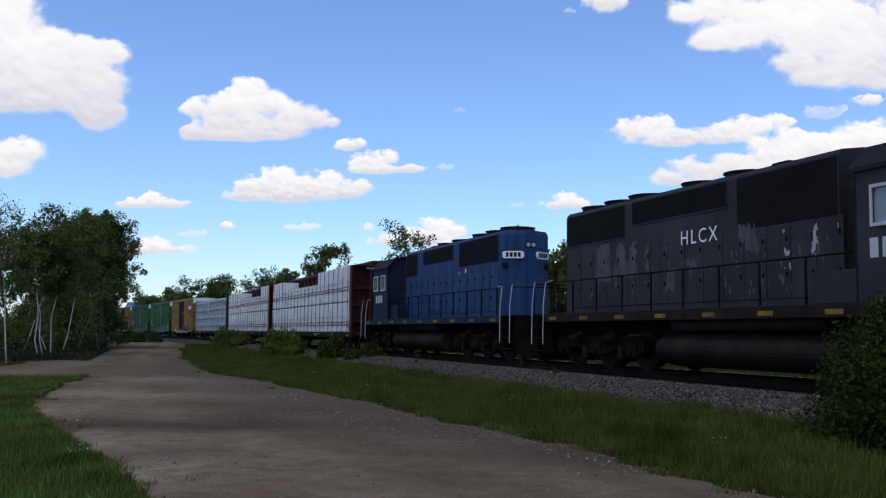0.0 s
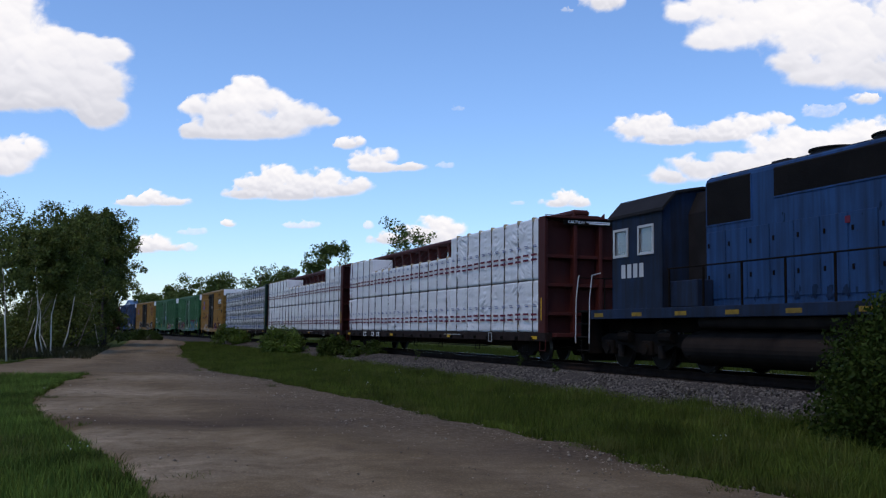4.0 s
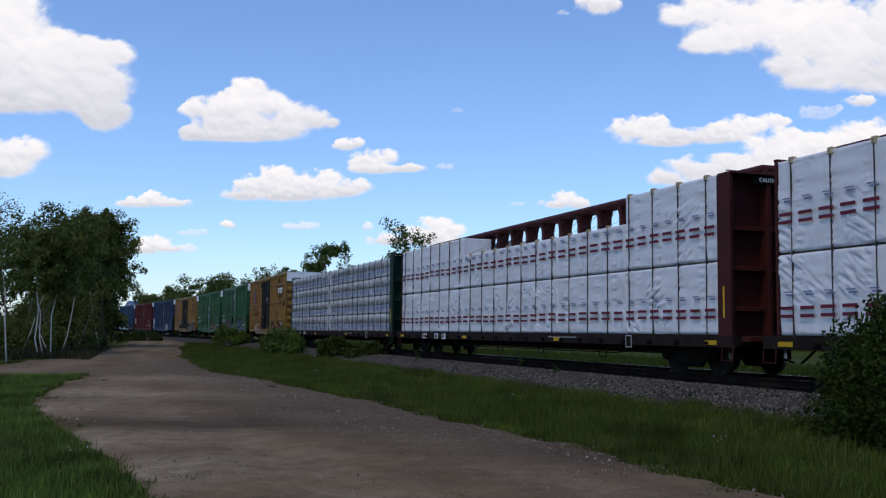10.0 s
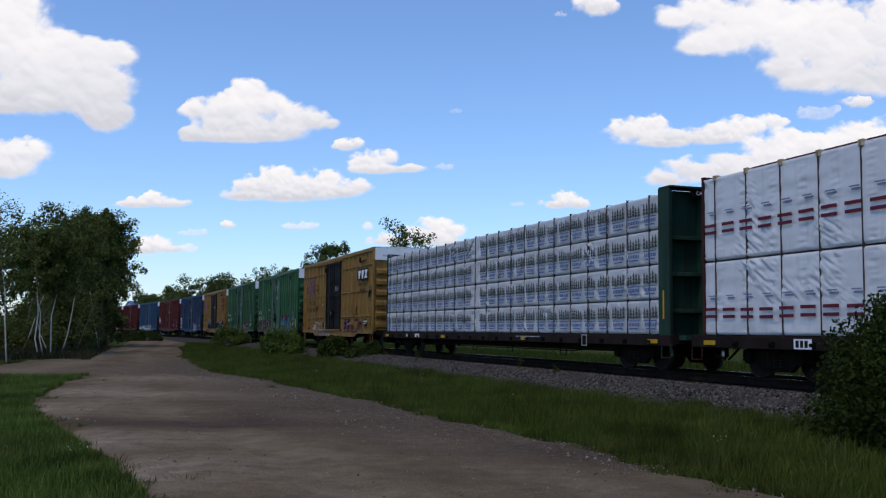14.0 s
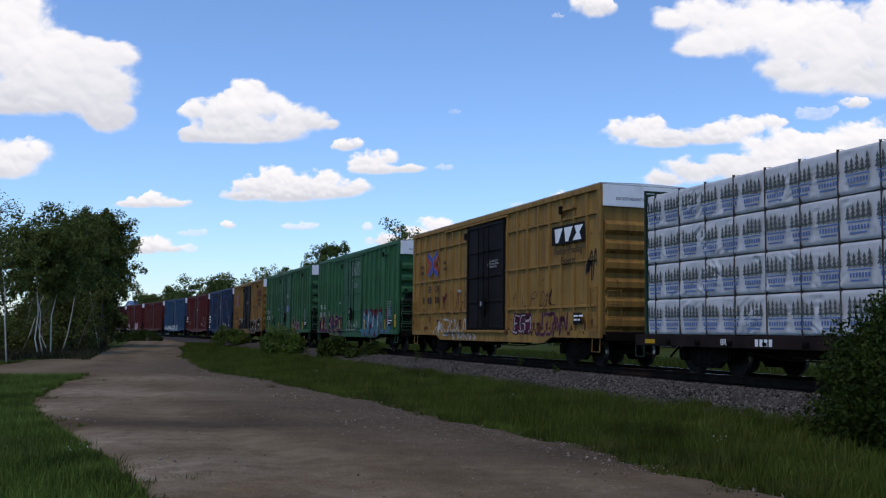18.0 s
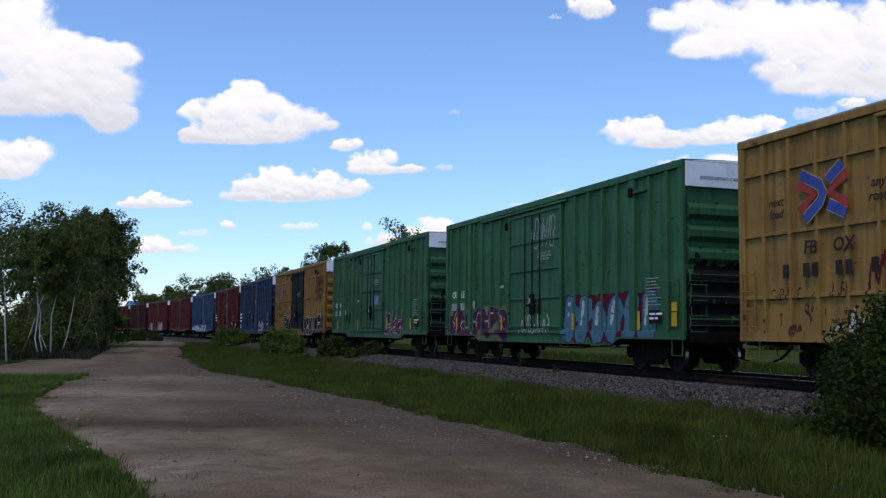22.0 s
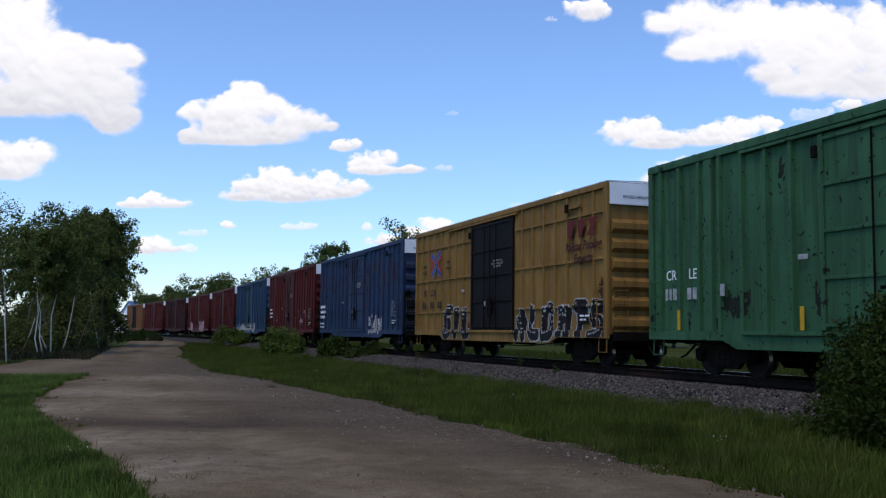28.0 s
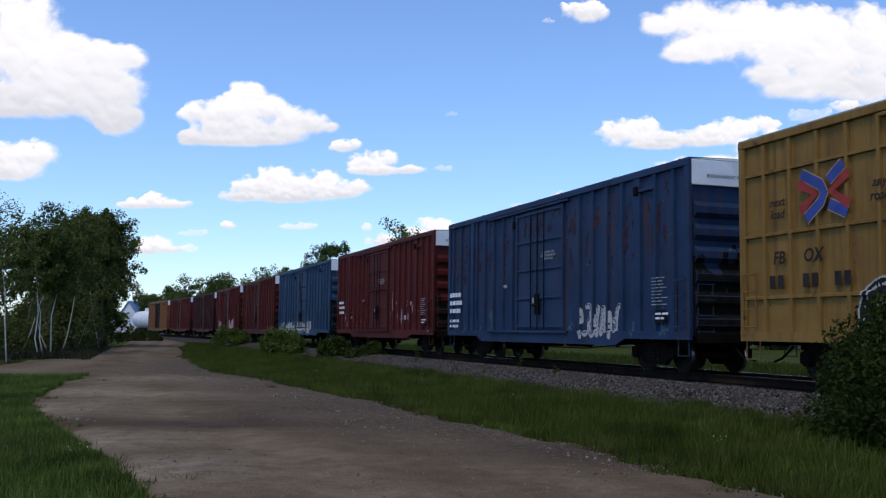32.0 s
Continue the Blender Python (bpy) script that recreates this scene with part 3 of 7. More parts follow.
def tree(x, y, height, spread, label, seed, bark=M_BARK, leaf=M_LEAF_DARK, low=0.3, density=1.0, size=0.16, trunks=1, lean=(0, 0), thick=0.12, limbs=16, category="tree", name="tree", group="", puff=0.2):
    rng = np.random.default_rng(seed)
    base = thing(name, label, category, group, pose(x, y, -0.1))
    tips = []
    for _ in range(trunks):
        g = Geo()
        a = rng.uniform(0, 6.28)
        off = Vector((math.cos(a), math.sin(a), 0)) * (0.25 * (trunks > 1))
        top = Vector((lean[0] + rng.normal() * 0.06 * height, lean[1] + rng.normal() * 0.04 * height, height * rng.uniform(0.8, 0.95)))
        pts = [off + (top - off) * k + Vector((rng.normal(), rng.normal(), 0)) * 0.011 * height * (0 < k < 1) for k in (0, 0.15, 0.35, 0.55, 0.8, 1)]
        g.tube(pts, [thick * r for r in (1.25, 1, 0.85, 0.65, 0.35, 0.1)], 7)
        part("trunk", g, bark, base, smooth=True)
        for k in range(limbs):
            u = low + (0.97 - low) * (k + rng.random()) / limbs
            j = min(4, int(np.searchsorted((0, 0.15, 0.35, 0.55, 0.8, 1), u)) - 1)
            kk = (0, 0.15, 0.35, 0.55, 0.8, 1)
            p = pts[j].lerp(pts[j + 1], (u - kk[j]) / (kk[j + 1] - kk[j]))
            az = rng.uniform(0, 6.28)
            # limbs are longest in the middle of the crown
            reach = spread * (0.35 + 0.75 * math.sin(math.pi * min(1, (u - low * 0.6) / (1.05 - low * 0.6)))) * rng.uniform(0.55, 1.1)
            e = p + Vector((math.cos(az) * reach, math.sin(az) * reach, reach * rng.uniform(0.1, 0.75)))
            m = p.lerp(e, 0.5) + Vector((0, 0, 0.1 * reach))
            part("limb", Geo().tube([p, m, e], [thick * 0.3, thick * 0.2, thick * 0.06], 5), M_BARK, base)
            for q in (0.45, 0.75, 1.0):
                c = p.lerp(e, q)
                for _ in range(3):
                    tips.append(c + Vector(rng.normal(size=3)) * spread * 0.17)
    C = np.array([tuple(c) for c in tips])
    rad = spread * puff * rng.uniform(0.5, 1.3, len(C))
    V, F = leaf_cloud(rng, C, rad, max(4, int(46 * density)), size)
    ob = new("crown", array_mesh("crown", V, F, leaf))
    ob.parent = base
    return base


def bush(x, y, height, spread, label, seed, leaf=M_LEAF_BUSH, size=0.05, clumps=90, per=90):
    rng = np.random.default_rng(seed)
    base = thing("bush", label, "bush", "bushes by the track", pose(x, y, -0.05))
    C = []
    g = Geo()
    for k in range(clumps):
        az, el = rng.uniform(0, 6.28), math.asin(rng.uniform(0.02, 1))
        r = rng.uniform(0.45, 1.0) ** 0.6
        c = Vector((math.cos(az) * math.cos(el) * spread * r, math.sin(az) * math.cos(el) * spread * r, 0.12 * height + 0.86 * height * math.sin(el) * r))
        C.append(tuple(c))
        if k % 3 == 0:
            g.tube([(0.1 * math.cos(az), 0.1 * math.sin(az), 0), c * 0.55 + Vector((0, 0, 0.1)), c], [0.02, 0.012, 0.004], 4)
    part("stem", g, M_BARK, base)
    V, F = leaf_cloud(rng, np.array(C), np.full(len(C), 0.2 * (spread + height) / 2 * 1.1), per, size)
    ob = new("foliage", array_mesh("foliage", V, F, leaf))
    ob.parent = base
    return base


def flowers(count, seed):
    """Tiny white flower heads on thin stalks, scattered in both grass verges."""
    rng = np.random.default_rng(seed)
    s = np.where(rng.random(count) < 0.7, rng.uniform(-9, 14, count), rng.uniform(-9.5, -6, count))
    near = s < -6.2
    l = np.where(near & (rng.random(count) < 0.5), rng.uniform(14.6, 15.6, count), rng.uniform(4.2, 8.4, count))
    s, l = np.repeat(s, 5) + rng.normal(0, 0.06, count * 5), np.repeat(l, 5) + rng.normal(0, 0.06, count * 5)
    x, y = on_track(s, l)
    P = np.stack([x, y, rng.uniform(0.12, 0.22, len(x))], 1)
    V, F = leaf_cloud(rng, P, np.full(len(P), 0.01), 4, 0.008)
    tagged(new("wildflowers", array_mesh("wildflowers", V, F, M_WHITE)), "tiny white wildflowers in the grass", "wildflowers", kind="stuff")


flowers(9, 44)

# ---------------------------------------------------------------- rolling stock: shared pieces
WHEELS = []      # (wheelset, radius)
SIDE_TURN = {1: Matrix(((-1, 0, 0, 0), (0, 0, 1, 0), (0, 1, 0, 0), (0, 0, 0, 1))),
             -1: Matrix(((1, 0, 0, 0), (0, 0, -1, 0), (0, 1, 0, 0), (0, 0, 0, 1)))}


def side_matrix(x, y, z):
    """Lettering plane on a side: text runs the way a viewer beside the car reads it."""
    sgn = 1 if y > 0 else -1
    return Matrix.Translation((x, y, z)) @ SIDE_TURN[sgn]


def lettering(words, size, m, material, parent, name="lettering", label="", shear=0.0, spacing=1.0, bold=0.0):
    """Raised lettering in the built-in font, as a mesh centred on m."""
    cu = bpy.data.curves.new("lettering", "FONT")
    cu.body, cu.size, cu.align_x, cu.align_y, cu.shear, cu.space_character, cu.offset = words, size, "CENTER", "CENTER", shear, spacing, bold
    cu.extrude = 0.002
    cu.resolution_u = 3
    tmp = bpy.data.objects.new("lettering", cu)
    scene.collection.objects.link(tmp)
    me = bpy.data.meshes.new_from_object(tmp.evaluated_get(bpy.context.evaluated_depsgraph_get()))
    bpy.data.objects.remove(tmp)
    me.materials.clear()
    me.materials.append(material)
    ob = shared(name, me, parent, m)
    if label:
        ob["label"] = label
    return ob


def bars(geo, x, y, z, widths, h, gap):
    """A row of plain bars standing for writing that is not copied; x runs towards the reader's right."""
    sgn = 1 if y > 0 else -1
    for w in widths:
        geo.box(x - sgn * w, x, y - 0.002, y + 0.004 if sgn > 0 else y + 0.002, z, z + h)
        x -= sgn * (w + gap)
    return geo


def bar_row(parent, material, x, y, z, widths, h, gap):
    """Such a row with every bar a part of its own."""
    for w in widths:
        part("number_bar", bars(Geo(), x, y, z, (w,), h, gap), material, parent)
        x -= (1 if y > 0 else -1) * (w + gap)


def wheelset(parent, x, radius, y=0.755):
    g = Geo()
    g.cyl((0, -0.95, 0), (0, 0.95, 0), 0.08, 8)
    for sg in (-1, 1):
        g.slot = 0
        g.cyl((0, sg * (y - 0.06), 0), (0, sg * (y + 0.06), 0), radius - 0.003, 22)
        g.cyl((0, sg * (y + 0.06), 0), (0, sg * (y + 0.066), 0), radius * 0.8, 20)
        g.cyl((0, sg * (y - 0.1), 0), (0, sg * (y + 0.1), 0), 0.15, 10)
        g.cyl((0, sg * (y - 0.065), 0), (0, sg * (y - 0.04), 0), radius + 0.026, 22)
        # spokes of dirt and a bolt ring show that the wheel turns
        for k in range(3):
            a = k * 2.094
            g.box(math.cos(a) * radius * 0.5 - 0.03, math.cos(a) * radius * 0.5 + 0.03, sg * (y + 0.04), sg * (y + 0.06), math.sin(a) * radius * 0.5 - 0.03, math.sin(a) * radius * 0.5 + 0.03, 0.01)
        g.slot = 1
        g.cyl((0, sg * (y - 0.07), 0), (0, sg * (y + 0.065), 0), radius, 24, caps=False)
    ob = part("wheelset", g, [M_WHEEL, M_TREAD], parent)
    ob.location = (x, 0, radius)
    WHEELS.append((ob, x, radius))
    return ob


BOGIE = {}


def freight_bogie(car, x):
    """Three-piece freight bogie: two cast side frames, a bolster, springs and two wheelsets."""
    if not BOGIE:
        prof = [(-1.12, 0.36), (-1.12, 0.58), (-0.92, 0.64), (-0.62, 0.60), (-0.42, 0.72), (0.42, 0.72), (0.62, 0.60), (0.92, 0.64), (1.12, 0.58), (1.12, 0.36), (0.76, 0.40), (0.45, 0.16), (-0.45, 0.16), (-0.76, 0.40)]
        g = Geo()
        g.prism(prof, 0.95, 1.07, "y")
        for sx in (-0.86, 0.86):
            g.cyl((sx, 1.02, 0.42), (sx, 1.15, 0.42), 0.12, 12)
            g.box(sx - 0.16, sx + 0.16, 0.92, 1.12, 0.34, 0.60, 0.03)
        BOGIE["frame"] = g.mesh("side_frame", M_UNDER)
        g = Geo()
        for k in (-0.2, 0, 0.2):
            for zz in range(5):
                g.cyl((k, 1.03, 0.26 + zz * 0.06), (k, 1.03, 0.29 + zz * 0.06), 0.085, 10)
        BOGIE["spring"] = g.mesh("spring_nest", M_WHEEL)
        BOGIE["bolster"] = Geo().box(-0.22, 0.22, -1.12, 1.12, 0.48, 0.74, 0.04).mesh("bolster", M_UNDER)
    b = shared("bogie", BOGIE["bolster"], car, pose(x, 0, 0))
    shared("side_frame", BOGIE["frame"], b)
    shared("side_frame", BOGIE["frame"], b, pose(0, 0, 0, 0, 0, 180))
    shared("spring_nest", BOGIE["spring"], b)
    for sx in (-0.86, 0.86):
        wheelset(b, sx, 0.42)
    return b


def coupler(car, x, way, z=0.84, reach=0.62):
    g = Geo()
    g.box(x, x + way * reach, -0.09, 0.09, z - 0.1, z + 0.1, 0.02)
    g.box(x + way * reach, x + way * (reach + 0.24), -0.16, 0.14, z - 0.16, z + 0.16, 0.05)
    g.tube([(x, 0.3, z - 0.15), (x + way * 0.35, 0.34, z - 0.42), (x + way * (reach + 0.1), 0.25, z - 0.5)], 0.028, 6)
    part("coupler", g, M_UNDER, car)


def ladder(car, x, y, z0, z1, rungs, material, width=0.42, along="x"):
    g = Geo()
    for k in range(rungs):
        z = z0 + (z1 - z0) * k / (rungs - 1)
        if along == "x":
            sg = 1 if y > 0 else -1
            g.tube([(x - width / 2, y, z), (x - width / 2, y + sg * 0.08, z), (x + width / 2, y + sg * 0.08, z), (x + width / 2, y, z)], 0.013, 5)
        else:
            sg = 1 if x > 0 else -1
            g.tube([(x, y - width / 2, z), (x + sg * 0.08, y - width / 2, z), (x + sg * 0.08, y + width / 2, z), (x, y + width / 2, z)], 0.013, 5)
    for e in (-1, 1):
        if along == "x":
            sg = 1 if y > 0 else -1
            g.box(x + e * width / 2 - 0.012, x + e * width / 2 + 0.012, y, y + sg * 0.03, z0 - 0.06, z1 + 0.06)
        else:
            sg = 1 if x > 0 else -1
            g.box(x, x + sg * 0.03, y + e * width / 2 - 0.012, y + e * width / 2 + 0.012, z0 - 0.06, z1 + 0.06)
    part("ladder", g, material, car)


FLANK = {}       # side relief of each car: rib places, door span, stiffener heights


def flank(car, x, z):
    """How far the near side stands out from its sheet at (x, z)."""
    ribs, d0, d1, bars_at = FLANK[car.name]
    out = np.zeros_like(x)
    for r in ribs:
        out = np.maximum(out, np.clip((0.082 - abs(x - r)) / 0.035, 0, 1) * 0.078)
    for b in bars_at:
        out = np.maximum(out, np.clip((0.055 - abs(z - b)) / 0.02, 0, 1) * 0.065 * ((x < d0 - 0.1) | (x > d1 + 0.1)))
    out = np.where((x > d0) & (x < d1), 0.052, out)
    # the sill stands proud below the sheet, and the door's lower rail before it
    out = np.where(z < 1.01, np.maximum(out, 0.072), out)
    return np.where((z > 0.9) & (z < 1.02) & (x > d0 - 0.3) & (x < d1 + 2.4), 0.143, out)


def sprayed(car, x0, x1, z0, z1, letters, seed, weight, fill, rim=None, rim_w=0.05, cloud_paint=None, glint=None, cell=0.022, name="graffiti", label="", slant=0.15, y=None, glyphs=None, air=0.0):
    """Spray paint on the near side: bent strokes, as tangles or by keypad digits per letter (in reading order), laid over ribs and sheet alike."""
    rng = random.Random(seed)
    xs, zs = np.arange(min(x0, x1), max(x0, x1), cell), np.arange(z0, z1, cell)
    X, Z = np.meshgrid(xs, zs)
    jx, jz = X + 0.5 * cell, Z + 0.5 * cell
    w, h = (max(x0, x1) - min(x0, x1)) / letters, z1 - z0
    D = np.full_like(X, 9.0)
    G = np.full_like(X, 9.0)
    wob = np.array([[noise.noise(Vector((a * 3.0, b * 3.0, seed))) for a in xs] for b in zs])
    for k in range(letters):
        cx, cz = min(x0, x1) + w * (k + 0.5), (z0 + z1) / 2
        hw, hh = w * 0.5 * (1 - air) - weight * (1.1 if glyphs else 0.6), h * 0.5 - weight - rim_w * (rim is not None)
        grid = [(cx + i * hw * rng.uniform(0.75, 1.05), cz + j * hh * rng.uniform(0.8, 1.05)) for j in (-1, 0, 1) for i in (-1, 0, 1)]
        path = rng.choice(((6, 0, 8, 2), (0, 6, 7, 4, 2), (8, 6, 3, 4, 0, 2), (6, 7, 1, 4, 5), (0, 7, 2, 4), (8, 3, 5, 0), (6, 0, 2, 5, 4)))
        strokes = [path]
        if glyphs:
            # keypad digits: 7 8 9 on top, 1 2 3 below; the reader's left lies at the greater x
            strokes = [[(int(c) - 1) // 3 * 3 + 2 - (int(c) - 1) % 3 for c in st] for st in glyphs[letters - 1 - k].split()]
        curves = []
        for st in strokes:
            # round the corners of each stroke
            pts = [grid[a] for a in st]
            for _ in range(2 if len(pts) > 2 else 0):
                cut = [pts[0]]
                for (ax, az), (bx, bz) in zip(pts, pts[1:]):
                    cut += [(0.75 * ax + 0.25 * bx, 0.75 * az + 0.25 * bz), (0.25 * ax + 0.75 * bx, 0.25 * az + 0.75 * bz)]
                pts = cut + [pts[-1]]
            curves.append(pts)
        for (ax, az), (bx, bz) in (ab for pts in curves for ab in zip(pts, pts[1:])):
            ax, bx = ax - (az - cz) * slant, bx - (bz - cz) * slant
            dx, dz = bx - ax, bz - az
            t = np.clip(((jx - ax) * dx + (jz - az) * dz) / (dx * dx + dz * dz + 1e-9), 0, 1)
            d = np.hypot(jx - ax - t * dx, jz - az - t * dz)
            D = np.minimum(D, d)
            G = np.minimum(G, np.hypot(jx - ax - t * dx - weight * 0.35, jz - az - t * dz - weight * 0.4))
    D = D + wob * weight * 0.35
    slot = np.full(X.shape, -1)
    mats = [fill]
    if cloud_paint:
        e = np.maximum(abs(X - (x0 + x1) / 2) / (abs(x1 - x0) / 2), abs(Z - (z0 + z1) / 2) / (h / 2)) + 0.25 * wob
        slot[e < 0.93] = len(mats)
        mats.append(cloud_paint)
    if rim:
        slot[D < weight + rim_w] = len(mats)
        mats.append(rim)
    slot[D < weight] = 0
    if glint:
        slot[(G < max(weight * 0.16, cell * 1.1)) & (D < weight * 0.85)] = len(mats)
        mats.append(glint)
    base = 1.52 if y is None else y
    if y is None and car.name in FLANK:
        slot[jz < np.where(abs(jx) > 4.95, 0.83, 0.65)] = -1
    jj, ii = np.nonzero(slot >= 0)
    n = len(ii)
    if not n:
        return None
    cx, cz = xs[ii], zs[jj]
    V = np.empty((n, 4, 3))
    for q, (a, b) in enumerate(((0, 0), (0, 1), (1, 1), (1, 0))):
        vx, vz = cx + a * cell, cz + b * cell
        V[:, q, 0], V[:, q, 2] = vx, vz
        V[:, q, 1] = base + 0.006 + (flank(car, vx, vz) if car.name in FLANK and y is None else 0)
    me = array_mesh(name, V.reshape(-1, 3), np.arange(n * 4).reshape(-1, 4), mats)
    me.polygons.foreach_set("material_index", slot[jj, ii].astype(np.int32))
    ob = shared(name, me, car)
    tagged(ob, label, kind="stuff")
    return ob


def data_bars(car, x, z, rows, width, material, y=1.6, height=0.06, gap=0.05, seed=0):
    """Small technical lettering as rows of bars."""
    rng = random.Random(seed)
    g = Geo()
    for r in range(rows):
        xx = x
        while xx > x - width:
            w = min(rng.uniform(0.08, 0.3), width)
            g.box(xx - w, xx, y, y + 0.004, z - r * (height + gap), z - r * (height + gap) + height)
            xx -= w + 0.05
    return tagged(part("data_lettering", g, material, car), kind="stuff")


def plate(car, x0, x1, z0, z1, material, name="reflector", y=1.6, label=""):
    return part(name, Geo().box(x0, x1, y, y + 0.006, z0, z1), material, car, label)


# ---------------------------------------------------------------- boxcars
CARS = []        # (vehicle, place along the train at 19 s, half bogie distance)
BOX_LEN, BOX_H0 = 16.35, 0.62


def end_dark_cells(e, L, W, sx, seed):
    """Near-black cells over the lower corrugations, with a ragged upper edge."""
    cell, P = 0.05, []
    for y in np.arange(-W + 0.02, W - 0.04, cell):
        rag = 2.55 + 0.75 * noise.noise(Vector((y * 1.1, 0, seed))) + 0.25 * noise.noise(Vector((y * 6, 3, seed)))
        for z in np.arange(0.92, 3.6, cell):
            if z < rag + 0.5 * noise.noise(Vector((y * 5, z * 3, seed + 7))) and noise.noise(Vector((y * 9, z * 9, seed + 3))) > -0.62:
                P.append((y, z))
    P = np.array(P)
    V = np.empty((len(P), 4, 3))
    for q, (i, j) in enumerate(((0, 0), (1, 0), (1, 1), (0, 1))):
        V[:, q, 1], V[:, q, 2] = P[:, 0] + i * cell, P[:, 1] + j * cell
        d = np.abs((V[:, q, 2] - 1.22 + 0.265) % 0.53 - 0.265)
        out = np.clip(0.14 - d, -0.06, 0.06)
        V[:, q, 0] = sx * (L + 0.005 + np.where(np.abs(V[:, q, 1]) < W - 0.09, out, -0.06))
    tagged(shared("grime", array_mesh("grime", V.reshape(-1, 3), np.arange(len(P) * 4).reshape(-1, 4), M_END_DARK), e), kind="stuff")


M_END_DARK = mat("end_dark_cells", (0.014, 0.014, 0.012), 0.9, vary=0.4, scale=5, spec=0.05)


def boxcar(front, paint, label, style="ribbed", door_paint=None, roof_paint=None, door=(-1.5, 1.6), white_end=True, ribs=None, end_label=True, length=BOX_LEN, group="boxcars of the train", top=5.22):
    """A high-cube boxcar: ribbed sides, a sliding or plug door, corrugated ends, roof, ladders, bogies."""
    car = thing("boxcar", label, "boxcar", group)
    L, W = length / 2, 1.52
    H1 = top - 0.14
    ridge = H1 + 0.07
    door_paint = door_paint or paint
    roof_paint = roof_paint or paint
    d0, d1 = door
    g = Geo()
    g.box(-L + 0.12, L - 0.12, -W, W, 0.95, H1, 0.03)
    part("body", g, paint, car)
    # side sills with the lower flank between the bogies
    for sg in (1, -1):
        g = Geo()
        pr = [(-L, 1.0), (-L, 0.80), (-5.2, 0.80), (-4.7, BOX_H0), (4.7, BOX_H0), (5.2, 0.80), (L, 0.80), (L, 1.0)]
        g.prism(pr, sg * W, sg * (W + 0.07), "y")
        part("side_sill", g, paint, car)
        g = Geo().box(-L, L, sg * (W - 0.02), sg * (W + 0.085), H1 - 0.16, H1, 0.012)
        part("top_rail", g, paint, car)
    # corner posts
    for sx in (-1, 1):
        for sg in (1, -1):
            part("corner_post", Geo().box(sx * L, sx * (L - 0.2), sg * (W - 0.03), sg * (W + 0.075), 0.9, H1 - 0.1, 0.015), paint, car)
    # ribs
    xs = []
    pitch = ribs or 0.8
    x = -L + (0.68 if style == "ribbed" else 0.8)
    while x < d0 - 0.25:
        xs.append(x)
        x += pitch
    x = L - (0.55 if style == "ribbed" else 0.82)
    while x > d1 + 0.25:
        xs.append(x)
        x -= pitch
    if style == "ribbed":
        rg = Geo().prism([(-0.058, 0), (-0.046, 0.085), (0.046, 0.085), (0.058, 0)], 1.0, H1 - 0.17, "z")
    else:
        rg = Geo().prism([(-0.05, 0), (-0.04, 0.065), (0.04, 0.065), (0.05, 0)], 1.0, H1 - 0.17, "z")
    rib_mesh = rg.mesh("rib", paint)
    for x in xs:
        shared("rib", rib_mesh, car, pose(x, W, 0))
        shared("rib", rib_mesh, car, pose(x, -W, 0, 0, 0, 180))
    if style == "panelled":
        # horizontal stiffeners divide the side into panels
        for z in (1.70, 3.0, 4.3):
            for a, b in ((-L + 0.2, d0 - 0.1), (d1 + 0.1, L - 0.2)):
                part("stiffener", Geo().prism([(W, z - 0.045), (W + 0.062, z - 0.03), (W + 0.062, z + 0.03), (W, z + 0.045)], a, b), paint, car)
    # a wide post over each bogie, and a stop for the open door high on the side
    for sg in (1, -1):
        for x in (-L + 2.3, L - 2.55) if style == "ribbed" else ():
            part("bolster_post", Geo().prism([(-0.15, 0), (-0.14, 0.088), (0.14, 0.088), (0.15, 0)], 1.0, H1 - 0.17, "z"), paint, car).matrix_basis = pose(x, sg * W, 0, 0, 0, 0 if sg > 0 else 180)
        stop = part("door_stop", Geo().box(-L + 1.5, -L + 2.25, sg * W, sg * (W + 0.11), 4.54, 4.61, 0.01), paint, car)
        part("stop_pad", Geo().box(-L + 2.2, -L + 2.36, sg * (W + 0.09), sg * (W + 0.17), 4.46, 4.7, 0.02), M_UNDER, stop)
        part("door_hook", Geo().box(d1 + 0.02, d1 + 0.16, sg * (W + 0.07), sg * (W + 0.15), 4.35, 4.6, 0.02), M_UNDER, car)
    FLANK[car.name] = (xs, d0, d1, (1.70, 3.0, 4.3) if style == "panelled" else ())
    # doors on both sides
    for sg in (1, -1):
        g = Geo()
        g.box(d0, d1, sg * W, sg * (W + 0.05), 1.02, H1 - 0.28, 0.012)
        n = 5
        dr = part("door", g, door_paint, car)
        for z in np.linspace(1.12, H1 - 0.38, n):
            part("door_beam", Geo().box(d0 + 0.04, d1 - 0.04, sg * (W + 0.05), sg * (W + 0.095), z - 0.035, z + 0.035, 0.012), door_paint, dr)
        for x in (d0 + 0.06, d1 - 0.06):
            part("door_edge", Geo().box(x - 0.06, x + 0.06, sg * (W + 0.05), sg * (W + 0.1), 1.02, H1 - 0.28, 0.012), door_paint, dr)
        for x in (d0 + (d1 - d0) * 0.36, d0 + (d1 - d0) * 0.5, d0 + (d1 - d0) * 0.64):
            part("lock_rod", Geo().cyl((x, sg * (W + 0.12), 1.05), (x, sg * (W + 0.12), H1 - 0.4), 0.02, 6), M_UNDER, dr)
